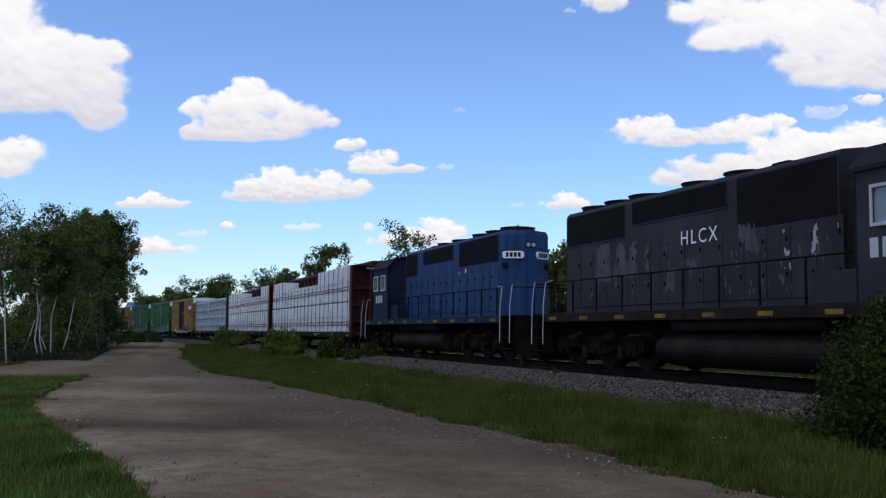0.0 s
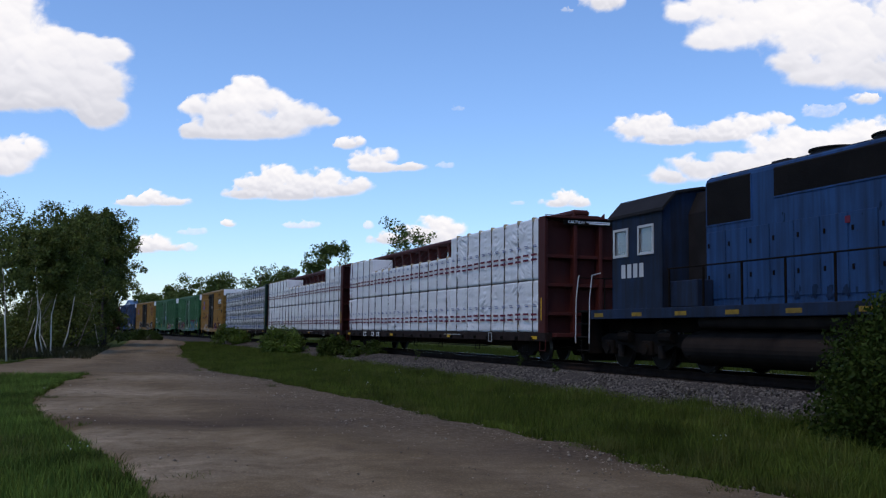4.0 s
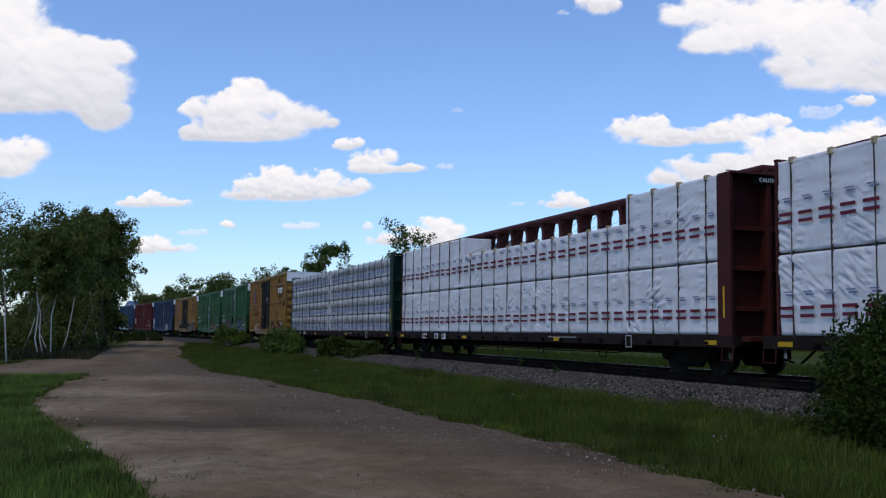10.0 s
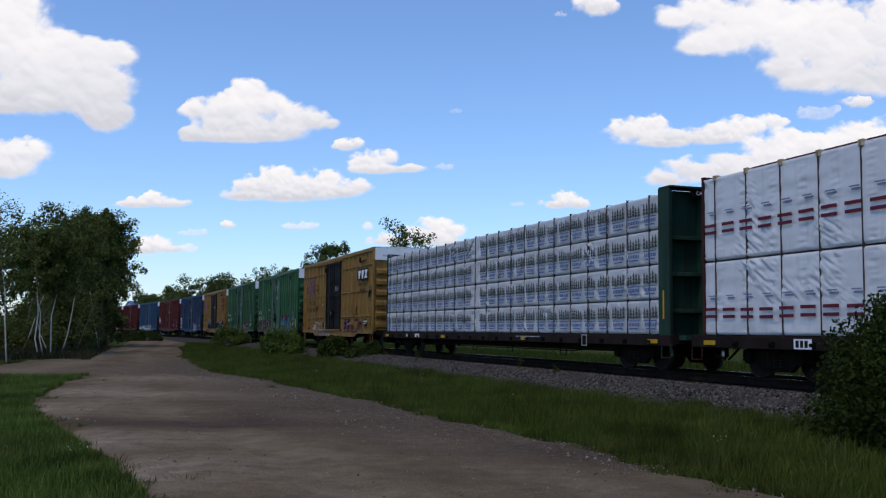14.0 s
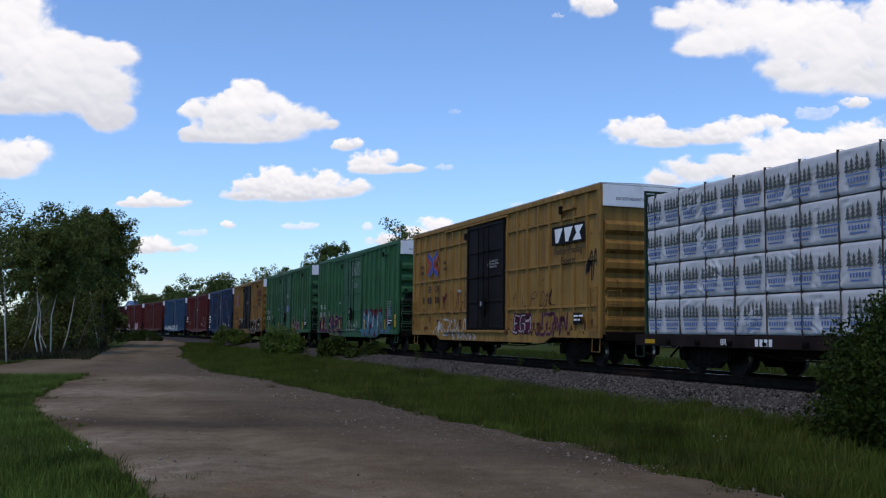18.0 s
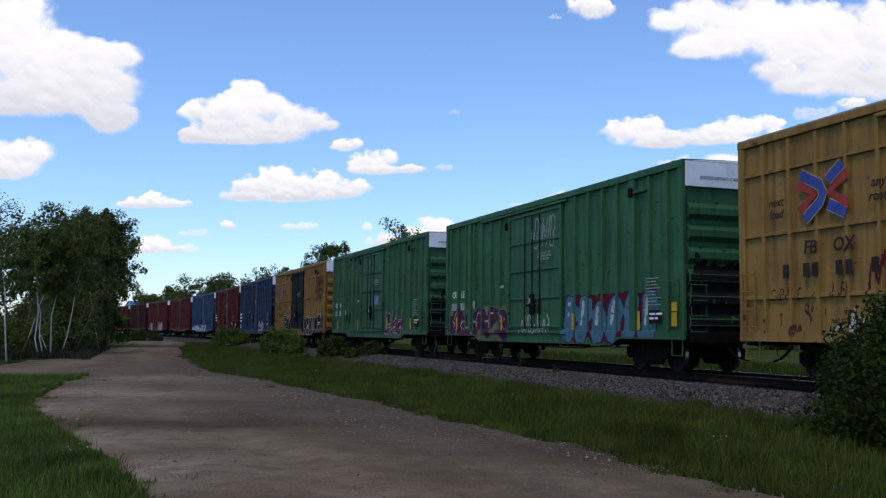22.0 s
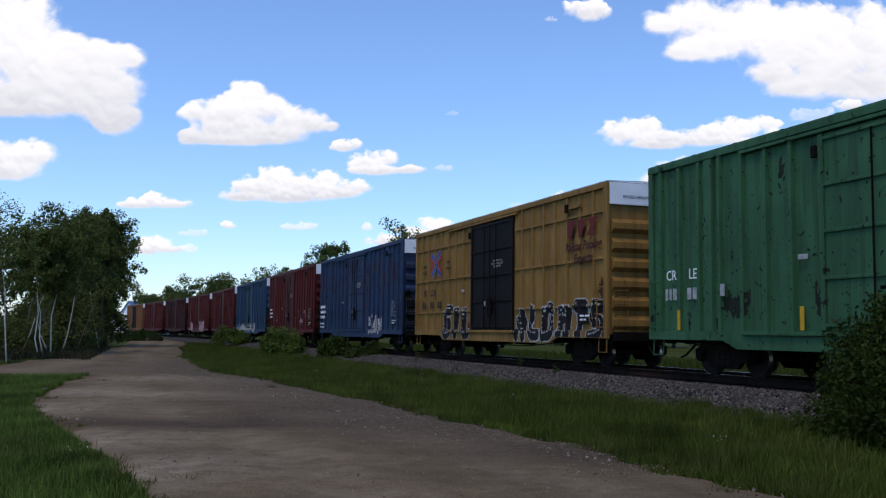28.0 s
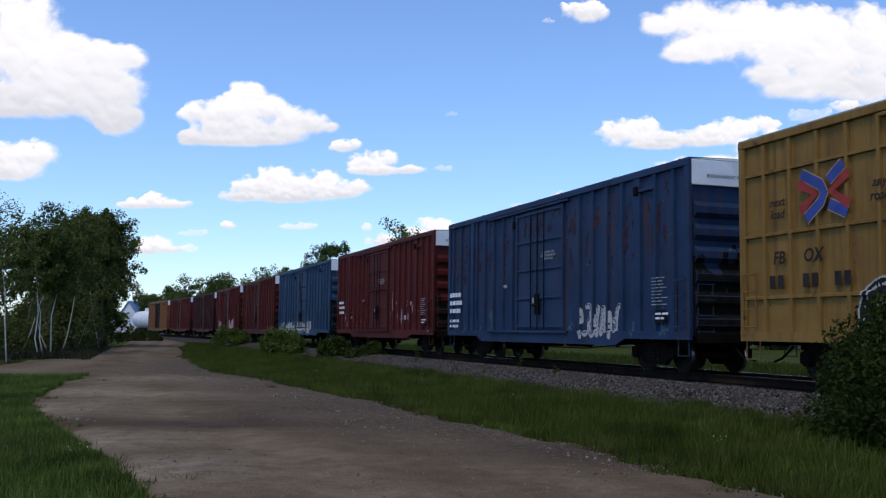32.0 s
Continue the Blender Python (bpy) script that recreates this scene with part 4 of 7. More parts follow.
        part("door_handle", Geo().box(d0 + (d1 - d0) * 0.42, d0 + (d1 - d0) * 0.6, sg * (W + 0.12), sg * (W + 0.16), 1.75, 1.82, 0.01).box(d0 + (d1 - d0) * 0.46, d0 + (d1 - d0) * 0.54, sg * (W + 0.1), sg * (W + 0.15), 1.5, 2.15, 0.015), M_UNDER, dr)
        part("door_rail", Geo().box(d0 - 0.3, min(L - 0.3, d1 + 2.4), sg * (W + 0.05), sg * (W + 0.14), 0.92, 1.0, 0.01), paint, car)
        part("upper_rail", Geo().box(d0 - 0.3, min(L - 0.3, d1 + 2.4), sg * (W + 0.02), sg * (W + 0.12), H1 - 0.26, H1 - 0.19, 0.01), paint, car)
    # roof: shallow gable with cross seams
    g = Geo()
    g.prism([(-W - 0.06, H1), (W + 0.06, H1), (W + 0.06, H1 + 0.03), (0.3, ridge), (-0.3, ridge), (-W - 0.06, H1 + 0.03)], -L, L)
    for k in range(11):
        x = -L + 0.4 + k * (2 * L - 0.8) / 10
        g.prism([(-W - 0.062, H1 + 0.0), (W + 0.062, H1 + 0.0), (W + 0.062, H1 + 0.04), (0.3, ridge + 0.015), (-0.3, ridge + 0.015), (-W - 0.062, H1 + 0.04)], x - 0.05, x + 0.05)
    part("roof", g, roof_paint, car)
    # corrugated ends
    for sx in (-1, 1):
        g = Geo()
        g.box(sx * (L - 0.12), sx * (L - 0.06), -W, W, 0.9, H1, 0)
        e = part("end_wall", g, paint, car)
        for k in range(6):
            z = 1.22 + k * 0.53
            part("end_rib", Geo().prism([(sx * (L - 0.06), z - 0.2), (sx * (L + 0.06), z - 0.08), (sx * (L + 0.06), z + 0.08), (sx * (L - 0.06), z + 0.2)], -W + 0.1, W - 0.1, "y"), paint, e)
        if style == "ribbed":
            end_dark_cells(e, L, W, sx, front + sx)
        if white_end:
            part("end_panel", Geo().box(sx * (L - 0.05), sx * (L + 0.012), -W + 0.02, W - 0.02, H1 - 0.62, H1 - 0.01, 0.01), M_WHITE, e, "white-painted height warning panel")
            part("end_panel_gable", Geo().prism([(-W, H1), (W, H1), (0.3, ridge - 0.01), (-0.3, ridge - 0.01)], sx * (L + 0.002), sx * (L + 0.01)), M_WHITE, e)
            if end_label:
                turn = Matrix(((0, 0, -1, 0), (-1, 0, 0, 0), (0, 1, 0, 0), (0, 0, 0, 1))) if sx < 0 else Matrix(((0, 0, 1, 0), (1, 0, 0, 0), (0, 1, 0, 0), (0, 0, 0, 1)))
                lettering("EXCESS HEIGHT CAR", 0.115, Matrix.Translation((sx * (L + 0.016), 0.55, H1 - 0.4)) @ turn, M_BLACK, e)
        ladder(car, sx * (L - 0.02), 1.15, 1.0, 2.1, 4, paint, 0.42, "y")
        ladder(car, sx * (L - 0.02), -1.15, 1.0, H1 - 0.3, 9, paint, 0.42, "y")
        # steps and hand rails at the corners
        for sg in (1, -1):
            xx = sx * (L - 0.35)
            part("step", Geo().tube([(xx - 0.22, sg * W, 0.85), (xx - 0.22, sg * (W + 0.02), 0.42), (xx + 0.22, sg * (W + 0.02), 0.42), (xx + 0.22, sg * W, 0.85)], 0.016, 5), paint, car)
            ladder(car, xx, sg * (W + 0.07), 1.1, 2.2, 4, paint, 0.4)
        coupler(car, sx * (L - 0.1), sx)
        # end platform over the coupler
        part("end_sill", Geo().box(sx * (L - 0.25), sx * (L + 0.1), -1.4, 1.4, 0.72, 0.98, 0.02), M_UNDER, car)
    # brake gear hung below the floor
    g = Geo()
    g.box(-L + 0.3, L - 0.3, -0.3, 0.3, 0.62, 0.95, 0.02)
    g.cyl((-1.5, 0.6, 0.72), (-0.2, 0.6, 0.72), 0.2, 12)
    g.box(0.6, 1.3, 0.4, 0.9, 0.52, 0.9, 0.03)
    g.tube([(-5, 0.9, 0.7), (-2, 1.0, 0.5), (2, 1.0, 0.5), (5, 0.9, 0.7)], 0.02, 5)
    part("underframe", g, M_UNDER, car)
    bd = L - 2.35
    freight_bogie(car, -bd)
    freight_bogie(car, bd)
    CARS.append((car, front + L, bd))
    return car


PAINT_YELLOW = mat("mustard_car_paint", (0.275, 0.156, 0.042), 0.6, spec=0.08, vary=0.14, scale=1.2, fine=30, bump=0.06, dirt=(0.11, 0.055, 0.022), dirt_amount=0.32, streak=True, spots=RUST, spot_amount=0.2)
PAINT_YELLOW2 = mat("faded_mustard_car_paint", (0.245, 0.137, 0.038), 0.62, spec=0.08, vary=0.16, scale=1.0, fine=30, bump=0.06, dirt=(0.1, 0.05, 0.02), dirt_amount=0.28, streak=True, spots=RUST, spot_amount=0.12)
PAINT_GREEN = mat("green_car_paint", (0.034, 0.113, 0.048), 0.55, vary=0.16, scale=0.9, fine=30, bump=0.06, dirt=(0.014, 0.04, 0.02), dirt_amount=0.25, streak=True, spots=(0.012, 0.016, 0.012), spot_amount=0.26)
PAINT_GREEN2 = mat("worn_green_car_paint", (0.039, 0.114, 0.052), 0.6, vary=0.18, scale=0.9, fine=30, bump=0.06, dirt=(0.02, 0.04, 0.02), dirt_amount=0.3, streak=True, spots=(0.012, 0.016, 0.012), spot_amount=0.38)
PAINT_BLUE = mat("blue_car_paint", (0.0185, 0.042, 0.092), 0.6, vary=0.25, scale=0.8, fine=28, bump=0.06, dirt=(0.06, 0.045, 0.05), dirt_amount=0.3, streak=True, spots=(0.2, 0.22, 0.25), spot_amount=0.02)
PAINT_BLUE2 = mat("lighter_blue_car_paint", (0.0245, 0.0595, 0.112), 0.6, vary=0.2, scale=0.8, fine=28, bump=0.06, dirt=(0.12, 0.13, 0.14), dirt_amount=0.15, streak=True)
PAINT_MAROON = mat("maroon_car_paint", (0.085, 0.013, 0.011), 0.6, vary=0.2, scale=0.9, fine=28, bump=0.06, dirt=(0.05, 0.025, 0.022), dirt_amount=0.25, streak=True, spots=(0.2, 0.13, 0.11), spot_amount=0.02)
PAINT_BROWN = mat("brown_car_paint", (0.049, 0.014, 0.0126), 0.65, vary=0.2, scale=0.9, fine=28, bump=0.06, dirt=(0.035, 0.02, 0.018), dirt_amount=0.25, streak=True)
PAINT_ORANGE = mat("orange_brown_car_paint", (0.21, 0.091, 0.035), 0.62, vary=0.16, scale=1.0, fine=30, bump=0.06, dirt=(0.1, 0.05, 0.03), dirt_amount=0.25, streak=True, spots=RUST, spot_amount=0.08)
ROOF_GALV = mat("galvanised_roof", (0.34, 0.33, 0.31), 0.5, metal=0.3, vary=0.15, scale=1.5, dirt=(0.14, 0.09, 0.06), dirt_amount=0.25)
PAINT_RED = mat("oxide_red_car_paint", (0.06, 0.014, 0.011), 0.6, vary=0.18, scale=1.0, fine=28, bump=0.06, dirt=(0.045, 0.02, 0.018), dirt_amount=0.2, streak=True)
PAINT_CB_GREEN = mat("dark_green_car_paint", (0.018, 0.057, 0.037), 0.7, vary=0.25, scale=1.0, fine=28, bump=0.06, dirt=(0.024, 0.02, 0.015), dirt_amount=0.42, streak=True)
INK = mat("dark_ink", (0.03, 0.024, 0.02), 0.7, vary=0.2, scale=6)
INK_BLUE = mat("blue_ink", (0.17, 0.2, 0.32), 0.7, vary=0.2, scale=6)
INK_RED = mat("red_ink", (0.13, 0.022, 0.04), 0.7, vary=0.2, scale=6)
SPRAY_BLUE = mat("spray_pale_blue", (0.065, 0.15, 0.19), 0.6, spec=0.04, vary=0.2, scale=3)
SPRAY_PURPLE = mat("spray_purple", (0.085, 0.022, 0.042), 0.6, spec=0.04, vary=0.45, scale=4)
SPRAY_DARKRED = mat("spray_dark_red", (0.10, 0.012, 0.02), 0.6, spec=0.04, vary=0.3, scale=4)
SPRAY_PINK = mat("spray_pale_pink", (0.42, 0.30, 0.32), 0.6, spec=0.04, vary=0.2, scale=4)
SPRAY_NAVY = mat("spray_navy", (0.02, 0.025, 0.08), 0.6, spec=0.04, vary=0.3, scale=4)
SPRAY_TAN = mat("spray_tan", (0.16, 0.14, 0.07), 0.6, spec=0.04, vary=0.3, scale=4)
SPRAY_WHITE = mat("spray_white", (0.4, 0.4, 0.385), 0.6, spec=0.04, vary=0.15, scale=4)
SPRAY_BLACK = mat("spray_black", (0.02, 0.018, 0.018), 0.6, spec=0.04, vary=0.2, scale=4)

# the train behind the locomotives and flat cars, by the place of each car's front end
y1 = boxcar(0.0, PAINT_YELLOW, "mustard-yellow high-cube boxcar with a black plug door and graffiti", "panelled", M_BLACK, ROOF_GALV, (-1.6, 1.8), group="boxcars of the train", length=16.5)
g1 = boxcar(18.63, PAINT_GREEN, "green ribbed boxcar with large blue and purple graffiti", "ribbed", door=(-1.86, 2.06))
g2 = boxcar(37.3, PAINT_GREEN2, "worn green ribbed boxcar with a double plug door", "ribbed", door=(-1.86, 2.06), length=16.5)
y2 = boxcar(55.9, PAINT_YELLOW2, "faded mustard boxcar with a black door and white-and-black graffiti", "panelled", M_BLACK, ROOF_GALV, (-2.0, 1.76), length=16.52)
b1 = boxcar(74.3, PAINT_BLUE, "dark blue weathered boxcar with rusty patches and white graffiti", "ribbed", door=(-1.7, 1.7))
m1 = boxcar(92.4, PAINT_MAROON, "maroon ribbed boxcar with faded white lettering", "ribbed", door=(-1.7, 1.7), length=16.2)
c2 = boxcar(110.6, PAINT_BLUE2, "blue boxcar with pale graffiti along the sill", "ribbed", door=(-1.7, 1.7), length=16.2)
boxcar(129.0, PAINT_MAROON, "maroon boxcar far down the train", "ribbed", length=16.2)
m3 = boxcar(147.7, PAINT_MAROON, "maroon boxcar with pale patches on its lower side", "ribbed", length=16.2)
boxcar(166.3, PAINT_BROWN, "dark brown boxcar far down the train", "ribbed", length=16.2)
boxcar(184.8, PAINT_MAROON, "dark maroon boxcar far down the train", "ribbed", length=16.2)
boxcar(203.3, PAINT_ORANGE, "tan boxcar with a black door at the end of the row", "panelled", M_BLACK, ROOF_GALV, (-1.7, 1.7), length=16.2)

M_STENCIL = mat("weathered_stencil", (0.34, 0.35, 0.34), 0.7, vary=0.3, scale=9)
W1 = 1.606       # writing on the rib faces
for _c, _d in ((y1, 0.1), (g1, 0.0), (g2, 0.0), (y2, 0.0), (b1, 0.0), (m1, 0.0)):
    for _x in (-6.2, -2.6, 2.6, 6.9) if _c in (g1, g2) else ():
        plate(_c, _x - 0.06, _x + 0.06, 1.03, 1.5, M_YELLOW, y=W1 - 0.005)
    if _c is g1:
        plate(_c, -7.93, -7.7, 1.12, 1.7, M_YELLOW, y=W1 - 0.005)
    lettering("CLOSE AND LOCK\nBOTH DOORS BEFORE\nMOVING CAR", 0.1, side_matrix(-0.75, 1.625, 3.3), M_STENCIL, _c, "door_notice")
    plate(_c, 0.12, 0.24, 1.86, 2.02, M_STENCIL, "door_card", 1.69)
    if _c not in (y1, y2):
        data_bars(_c, -6.55, 2.3, 9, 0.5, M_STENCIL, W1, 0.022, 0.06, 3)
    plate(_c, -7.2, -6.7, 1.2, 1.52, M_BLACK, "data_plate", W1, "black stencilled data panel")
    data_bars(_c, -6.74, 1.4, 2, 0.34, M_WHITE, W1 + 0.007, 0.05, 0.06, 6)
    plate(_c, 2.4, 2.68, 2.42, 2.52, M_STENCIL, "route_card", W1)

# mustard cars: emblem, owner's mark as plain shapes, slogan
def emblem(car, x, z, w, h):
    """A cross of folded bands: a blue fold with a red one inside on one hand, two blue arms and a red fold on the other."""
    bands = (("blue_band", ((-0.86, 0.8), (-0.1, 0.3), (0.03, 0.0), (-0.1, -0.32), (-0.7, -0.86)), 0), ("red_band", ((-0.97, 0.47), (-0.3, 0.0), (-0.93, -0.55)), 1),
             ("blue_arm", ((0.2, 0.4), (0.76, 0.9)), 0), ("blue_arm", ((0.22, -0.44), (0.88, -0.84)), 0), ("red_band", ((0.96, 0.55), (0.3, 0.0), (0.97, -0.56)), 1))
    bands = tuple(("pale_edge", line, 2) for _, line, red in bands if not red) + bands
    for k, (nm, line, red) in enumerate(bands):
        pts = [Vector((u * w, v * h)) for u, v in line]
        left, right = [], []
        for n, p in enumerate(pts):
            d = (pts[min(n + 1, len(pts) - 1)] - pts[max(n - 1, 0)]).normalized()
            o = Vector((-d.y, d.x)) * (0.122 if red == 2 else 0.1)
            left.append(p + o)
            right.append(p - o)
        g = Geo()
        y = W1 + 0.001 * k
        vs = [(x - q.x, y, z + q.y) for q in left + right]
        n = len(pts)
        g.add(vs, [(a, a + 1, n + a + 1, n + a) for a in range(n - 1)])
        part(nm, g, (INK_EMBLEM_BLUE, INK_EMBLEM_RED, INK_EMBLEM_EDGE)[red], car)


INK_EMBLEM_EDGE = mat("emblem_edge", (0.42, 0.29, 0.16), 0.6, vary=0.15, scale=4)
INK_EMBLEM_BLUE = mat("emblem_blue", (0.05, 0.075, 0.27), 0.6, vary=0.15, scale=4)
INK_EMBLEM_RED = mat("emblem_red", (0.34, 0.045, 0.035), 0.6, vary=0.15, scale=4)
INK_MAROON = mat("slogan_maroon", (0.06, 0.016, 0.014), 0.6, vary=0.2, scale=4)
INK_MARK_RED = mat("mark_dark_red", (0.13, 0.02, 0.018), 0.6, vary=0.2, scale=4)
for _c in (y1, y2):
    emblem(_c, 5.62, 3.66, 0.71, 0.54)
    lettering("next\nload", 0.25, side_matrix(6.98, W1, 3.5), INK, _c, shear=0.2, bold=0.004)
    lettering("any\nroad", 0.25, side_matrix(4.2, W1, 3.55), INK, _c, shear=0.2, bold=0.004)
    for _words, _x in (("FB", 6.0), ("OX", 5.1)) if _c is y1 else (("FB", 6.95), ("OX", 5.95)):
        lettering(_words, 0.36, side_matrix(_x, W1, 2.63 if _c is y1 else 2.48), INK, _c, shear=0.15, bold=0.008)
    for _x, _n in ((6.8, 1), (6.2, 2), (5.3, 2), (4.4, 1)) if _c is y1 else ((7.24, 2), (6.24, 2), (5.36, 2)):
        bar_row(_c, INK, _x, W1, 2.07 if _c is y1 else 1.87, (0.17,) * _n, 0.27, 0.08)


def owner_mark(car, x, z, h, material, back=None):
    """Two wedges and a bow, the owner's mark without letters."""
    if back:
        plate(car, x - 2.1, x, z - 0.06, z + h + 0.08, back, "mark_panel", W1)
    wedge, bow = ((0.0, 1.0), (0.54, 1.0), (0.36, 0.0), (0.18, 0.0)), ((0.0, 1.0), (0.54, 1.0), (0.36, 0.5), (0.54, 0.0), (0.0, 0.0), (0.18, 0.5))
    for k in range(3):
        xx = x - 0.14 - k * 0.64
        shape = bow if k == 2 else wedge
        g = Geo().add([(xx - u - 0.25 * (v - 0.5) * h, W1 + 0.008, z + v * h) for u, v in shape], [tuple(range(len(shape)))])
        part("mark_shape", g, material, car)


owner_mark(y1, -5.3, 3.62, 0.42, M_WHITE, M_BLACK)
owner_mark(y2, -5.75, 3.68, 0.5, INK_MARK_RED)
lettering("Railcar Pooling\nExperts", 0.30, side_matrix(-6.35, W1, 3.2), INK, y1, shear=0.15)
lettering("Railcar Pooling\nExperts", 0.36, side_matrix(-6.9, W1, 3.24), INK_MAROON, y2, shear=0.2, bold=0.008)
for _c, _x in ((g1, 6.9), (g2, 6.95)):
    lettering("CR", 0.34, side_matrix(_x + 0.25, W1, 2.32), M_WHITE, _c)
    lettering("LE", 0.34, side_matrix(_x - 0.65, W1, 2.32), M_WHITE, _c)
    bar_row(_c, M_STENCIL, _x + 0.5, W1, 1.74, (0.1, 0.1, 0.16), 0.27, 0.06)
    bar_row(_c, M_STENCIL, _x - 0.42, W1, 1.74, (0.16, 0.16), 0.27, 0.06)
    bar_row(_c, M_STENCIL, _x - 1.7, W1, 1.78, (0.16,), 0.27, 0.06)
data_bars(b1, 7.9, 2.25, 3, 1.1, M_WHITE, W1, 0.16, 0.14, 5)
data_bars(b1, 7.9, 1.3, 2, 0.9, M_WHITE, W1, 0.1, 0.1, 7)
data_bars(m1, 7.6, 2.4, 3, 1.0, M_WHITE, W1, 0.13, 0.14, 9)

# graffiti
sprayed(y1, -2.3, -3.7, 0.85, 1.6, 3, 11, 0.026, SPRAY_PINK, SPRAY_BLACK, 0.05, SPRAY_PURPLE, glyphs=("9713 46", "971365", "17593"), label="white tag on a purple ground")
sprayed(y1, -4.1, -6.2, 0.8, 1.6, 5, 12, 0.05, SPRAY_PURPLE, SPRAY_TAN, 0.015, None, label="dark red spray-painted tag")
sprayed(y1, 5.5, 2.0, 0.75, 1.45, 6, 13, 0.032, SPRAY_WHITE, None, label="white spray-painted tag")
sprayed(y1, 3.4, 0.8, 0.55, 0.9, 6, 14, 0.022, SPRAY_WHITE, None, cell=0.03)
sprayed(y1, 4.7, 2.0, 1.6, 2.5, 4, 15, 0.022, SPRAY_DARKRED, None, cell=0.02, air=0.45, label="dark red spray-painted strokes")
sprayed(y1, 7.35, 6.3, 1.62, 1.88, 4, 18, 0.012, SPRAY_BLACK, None, cell=0.014, glyphs=("9713", "17931", "1749", "974631"), air=0.45, label="thin black tag under the number")
sprayed(y1, 5.55, 4.9, 1.66, 1.95, 3, 19, 0.012, SPRAY_BLACK, None, cell=0.014, glyphs=("713", "971365", "17"), air=0.45, label="thin black tag under the number")
sprayed(y1, -2.1, -5.6, 1.75, 2.25, 5, 16, 0.012, SPRAY_BLACK, None, cell=0.014, glyphs=("1749", "7139", "17964 53", "17862 21", "713"), air=0.45, label="thin black spray-painted letters")
sprayed(y1, -7.45, -8.1, 2.4, 3.55, 2, 17, 0.03, SPRAY_BLACK, None, cell=0.03, label="black spray-painted scribble")
sprayed(g1, 7.85, 2.1, 0.62, 1.85, 5, 21, 0.22, SPRAY_PURPLE, SPRAY_NAVY, 0.07, SPRAY_TAN, SPRAY_PINK, label="purple and navy graffiti with pale highlights")
sprayed(g1, -1.9, -7.0, 0.62, 2.05, 6, 22, 0.35, SPRAY_BLUE, SPRAY_NAVY, 0.03, SPRAY_DARKRED, SPRAY_WHITE, glyphs=("17 95 53", "17964 53", "183 46", "1739", "28", "17964 63 31"), label="large pale blue graffiti with dark red rims")
sprayed(g1, 0.3, -1.4, 3.55, 4.55, 6, 23, 0.016, SPRAY_WHITE, None, cell=0.02)
sprayed(g1, 1.05, -1.1, 0.85, 1.5, 7, 24, 0.022, SPRAY_WHITE, None, cell=0.02)
sprayed(g2, -2.2, -4.9, 0.75, 1.9, 4, 25, 0.13, SPRAY_PURPLE, SPRAY_PINK, 0.03, None, SPRAY_PINK, label="faded purple graffiti")
plate(g2, -1.1, -0.4, 2.2, 2.65, INK_BLUE, "blue_patch", 1.58)
sprayed(y2, 4.9, 1.8, 0.55, 2.0, 3, 31, 0.19, glyphs=("971365", "28", "713"), fill=SPRAY_BLACK, rim=SPRAY_WHITE, rim_w=0.035, glint=SPRAY_WHITE, label="black graffiti with white rims")
sprayed(y2, -2.1, -8.1, 0.6, 1.95, 6, 32, 0.19, glyphs=("183 46", "713", "17931", "17593", "79 82", "974631"), fill=SPRAY_BLACK, rim=SPRAY_WHITE, rim_w=0.035, glint=SPRAY_WHITE, label="large black graffiti with white rims")
sprayed(b1, -2.5, -4.9, 0.75, 1.8, 6, 33, 0.085, SPRAY_WHITE, SPRAY_NAVY, 0.02, glint=SPRAY_NAVY, label="white bubble graffiti")
sprayed(c2, 7.5, -3.0, 0.65, 1.6, 9, 34, 0.16, SPRAY_WHITE, SPRAY_BLUE, 0.08, cell=0.05)
sprayed(m3, 6.5, 3.5, 0.7, 2.0, 3, 36, 0.3, SPRAY_PINK, None, cell=0.08)
sprayed(m3, -1.5, -4.5, 0.7, 2.0, 3, 37, 0.3, SPRAY_PINK, None, cell=0.08)

# rust and scuffs along the sills and round the doors
STAIN_RUST = mat("rust_stain", (0.085, 0.036, 0.018), 0.85, vary=0.4, scale=5)
STAIN_DARK = mat("dark_scuff", (0.018, 0.022, 0.016), 0.85, vary=0.4, scale=5)


def stains(car, paint, seed, amount, spans, y=None, cell=0.03):
    """Runs and scuffs of irregular outline on the near side, longer downwards than wide."""
    for k, (x0, x1, z0, z1) in enumerate(spans):
        lo, hi = min(x0, x1), max(x0, x1)
        keep = []
        for x in np.arange(lo, hi, cell):
            for z in np.arange(z0, z1, cell):
                edge = max(abs(2 * (x - lo) / (hi - lo) - 1), abs(2 * (z - z0) / (z1 - z0) - 1)) ** 3
                n = noise.noise(Vector((x * 4.5, z * 1.6, seed + k * 3.1))) + 0.6 * noise.noise(Vector((x * 14, z * 7, seed)))
                if n > 0.42 - 0.2 * amount + 0.5 * edge:
                    keep.append((x, z))
        if not keep:
            continue
        P = np.array(keep)
        V = np.empty((len(P), 4, 3))
        for q, (i, j) in enumerate(((0, 0), (0, 1), (1, 1), (1, 0))):
            V[:, q, 0], V[:, q, 2] = P[:, 0] + i * cell, P[:, 1] + j * cell
            V[:, q, 1] = y if y else 1.525 + flank(car, V[:, q, 0], V[:, q, 2])
        tagged(shared("stain", array_mesh("stain", V.reshape(-1, 3), np.arange(len(P) * 4).reshape(-1, 4), paint), car), kind="stuff")


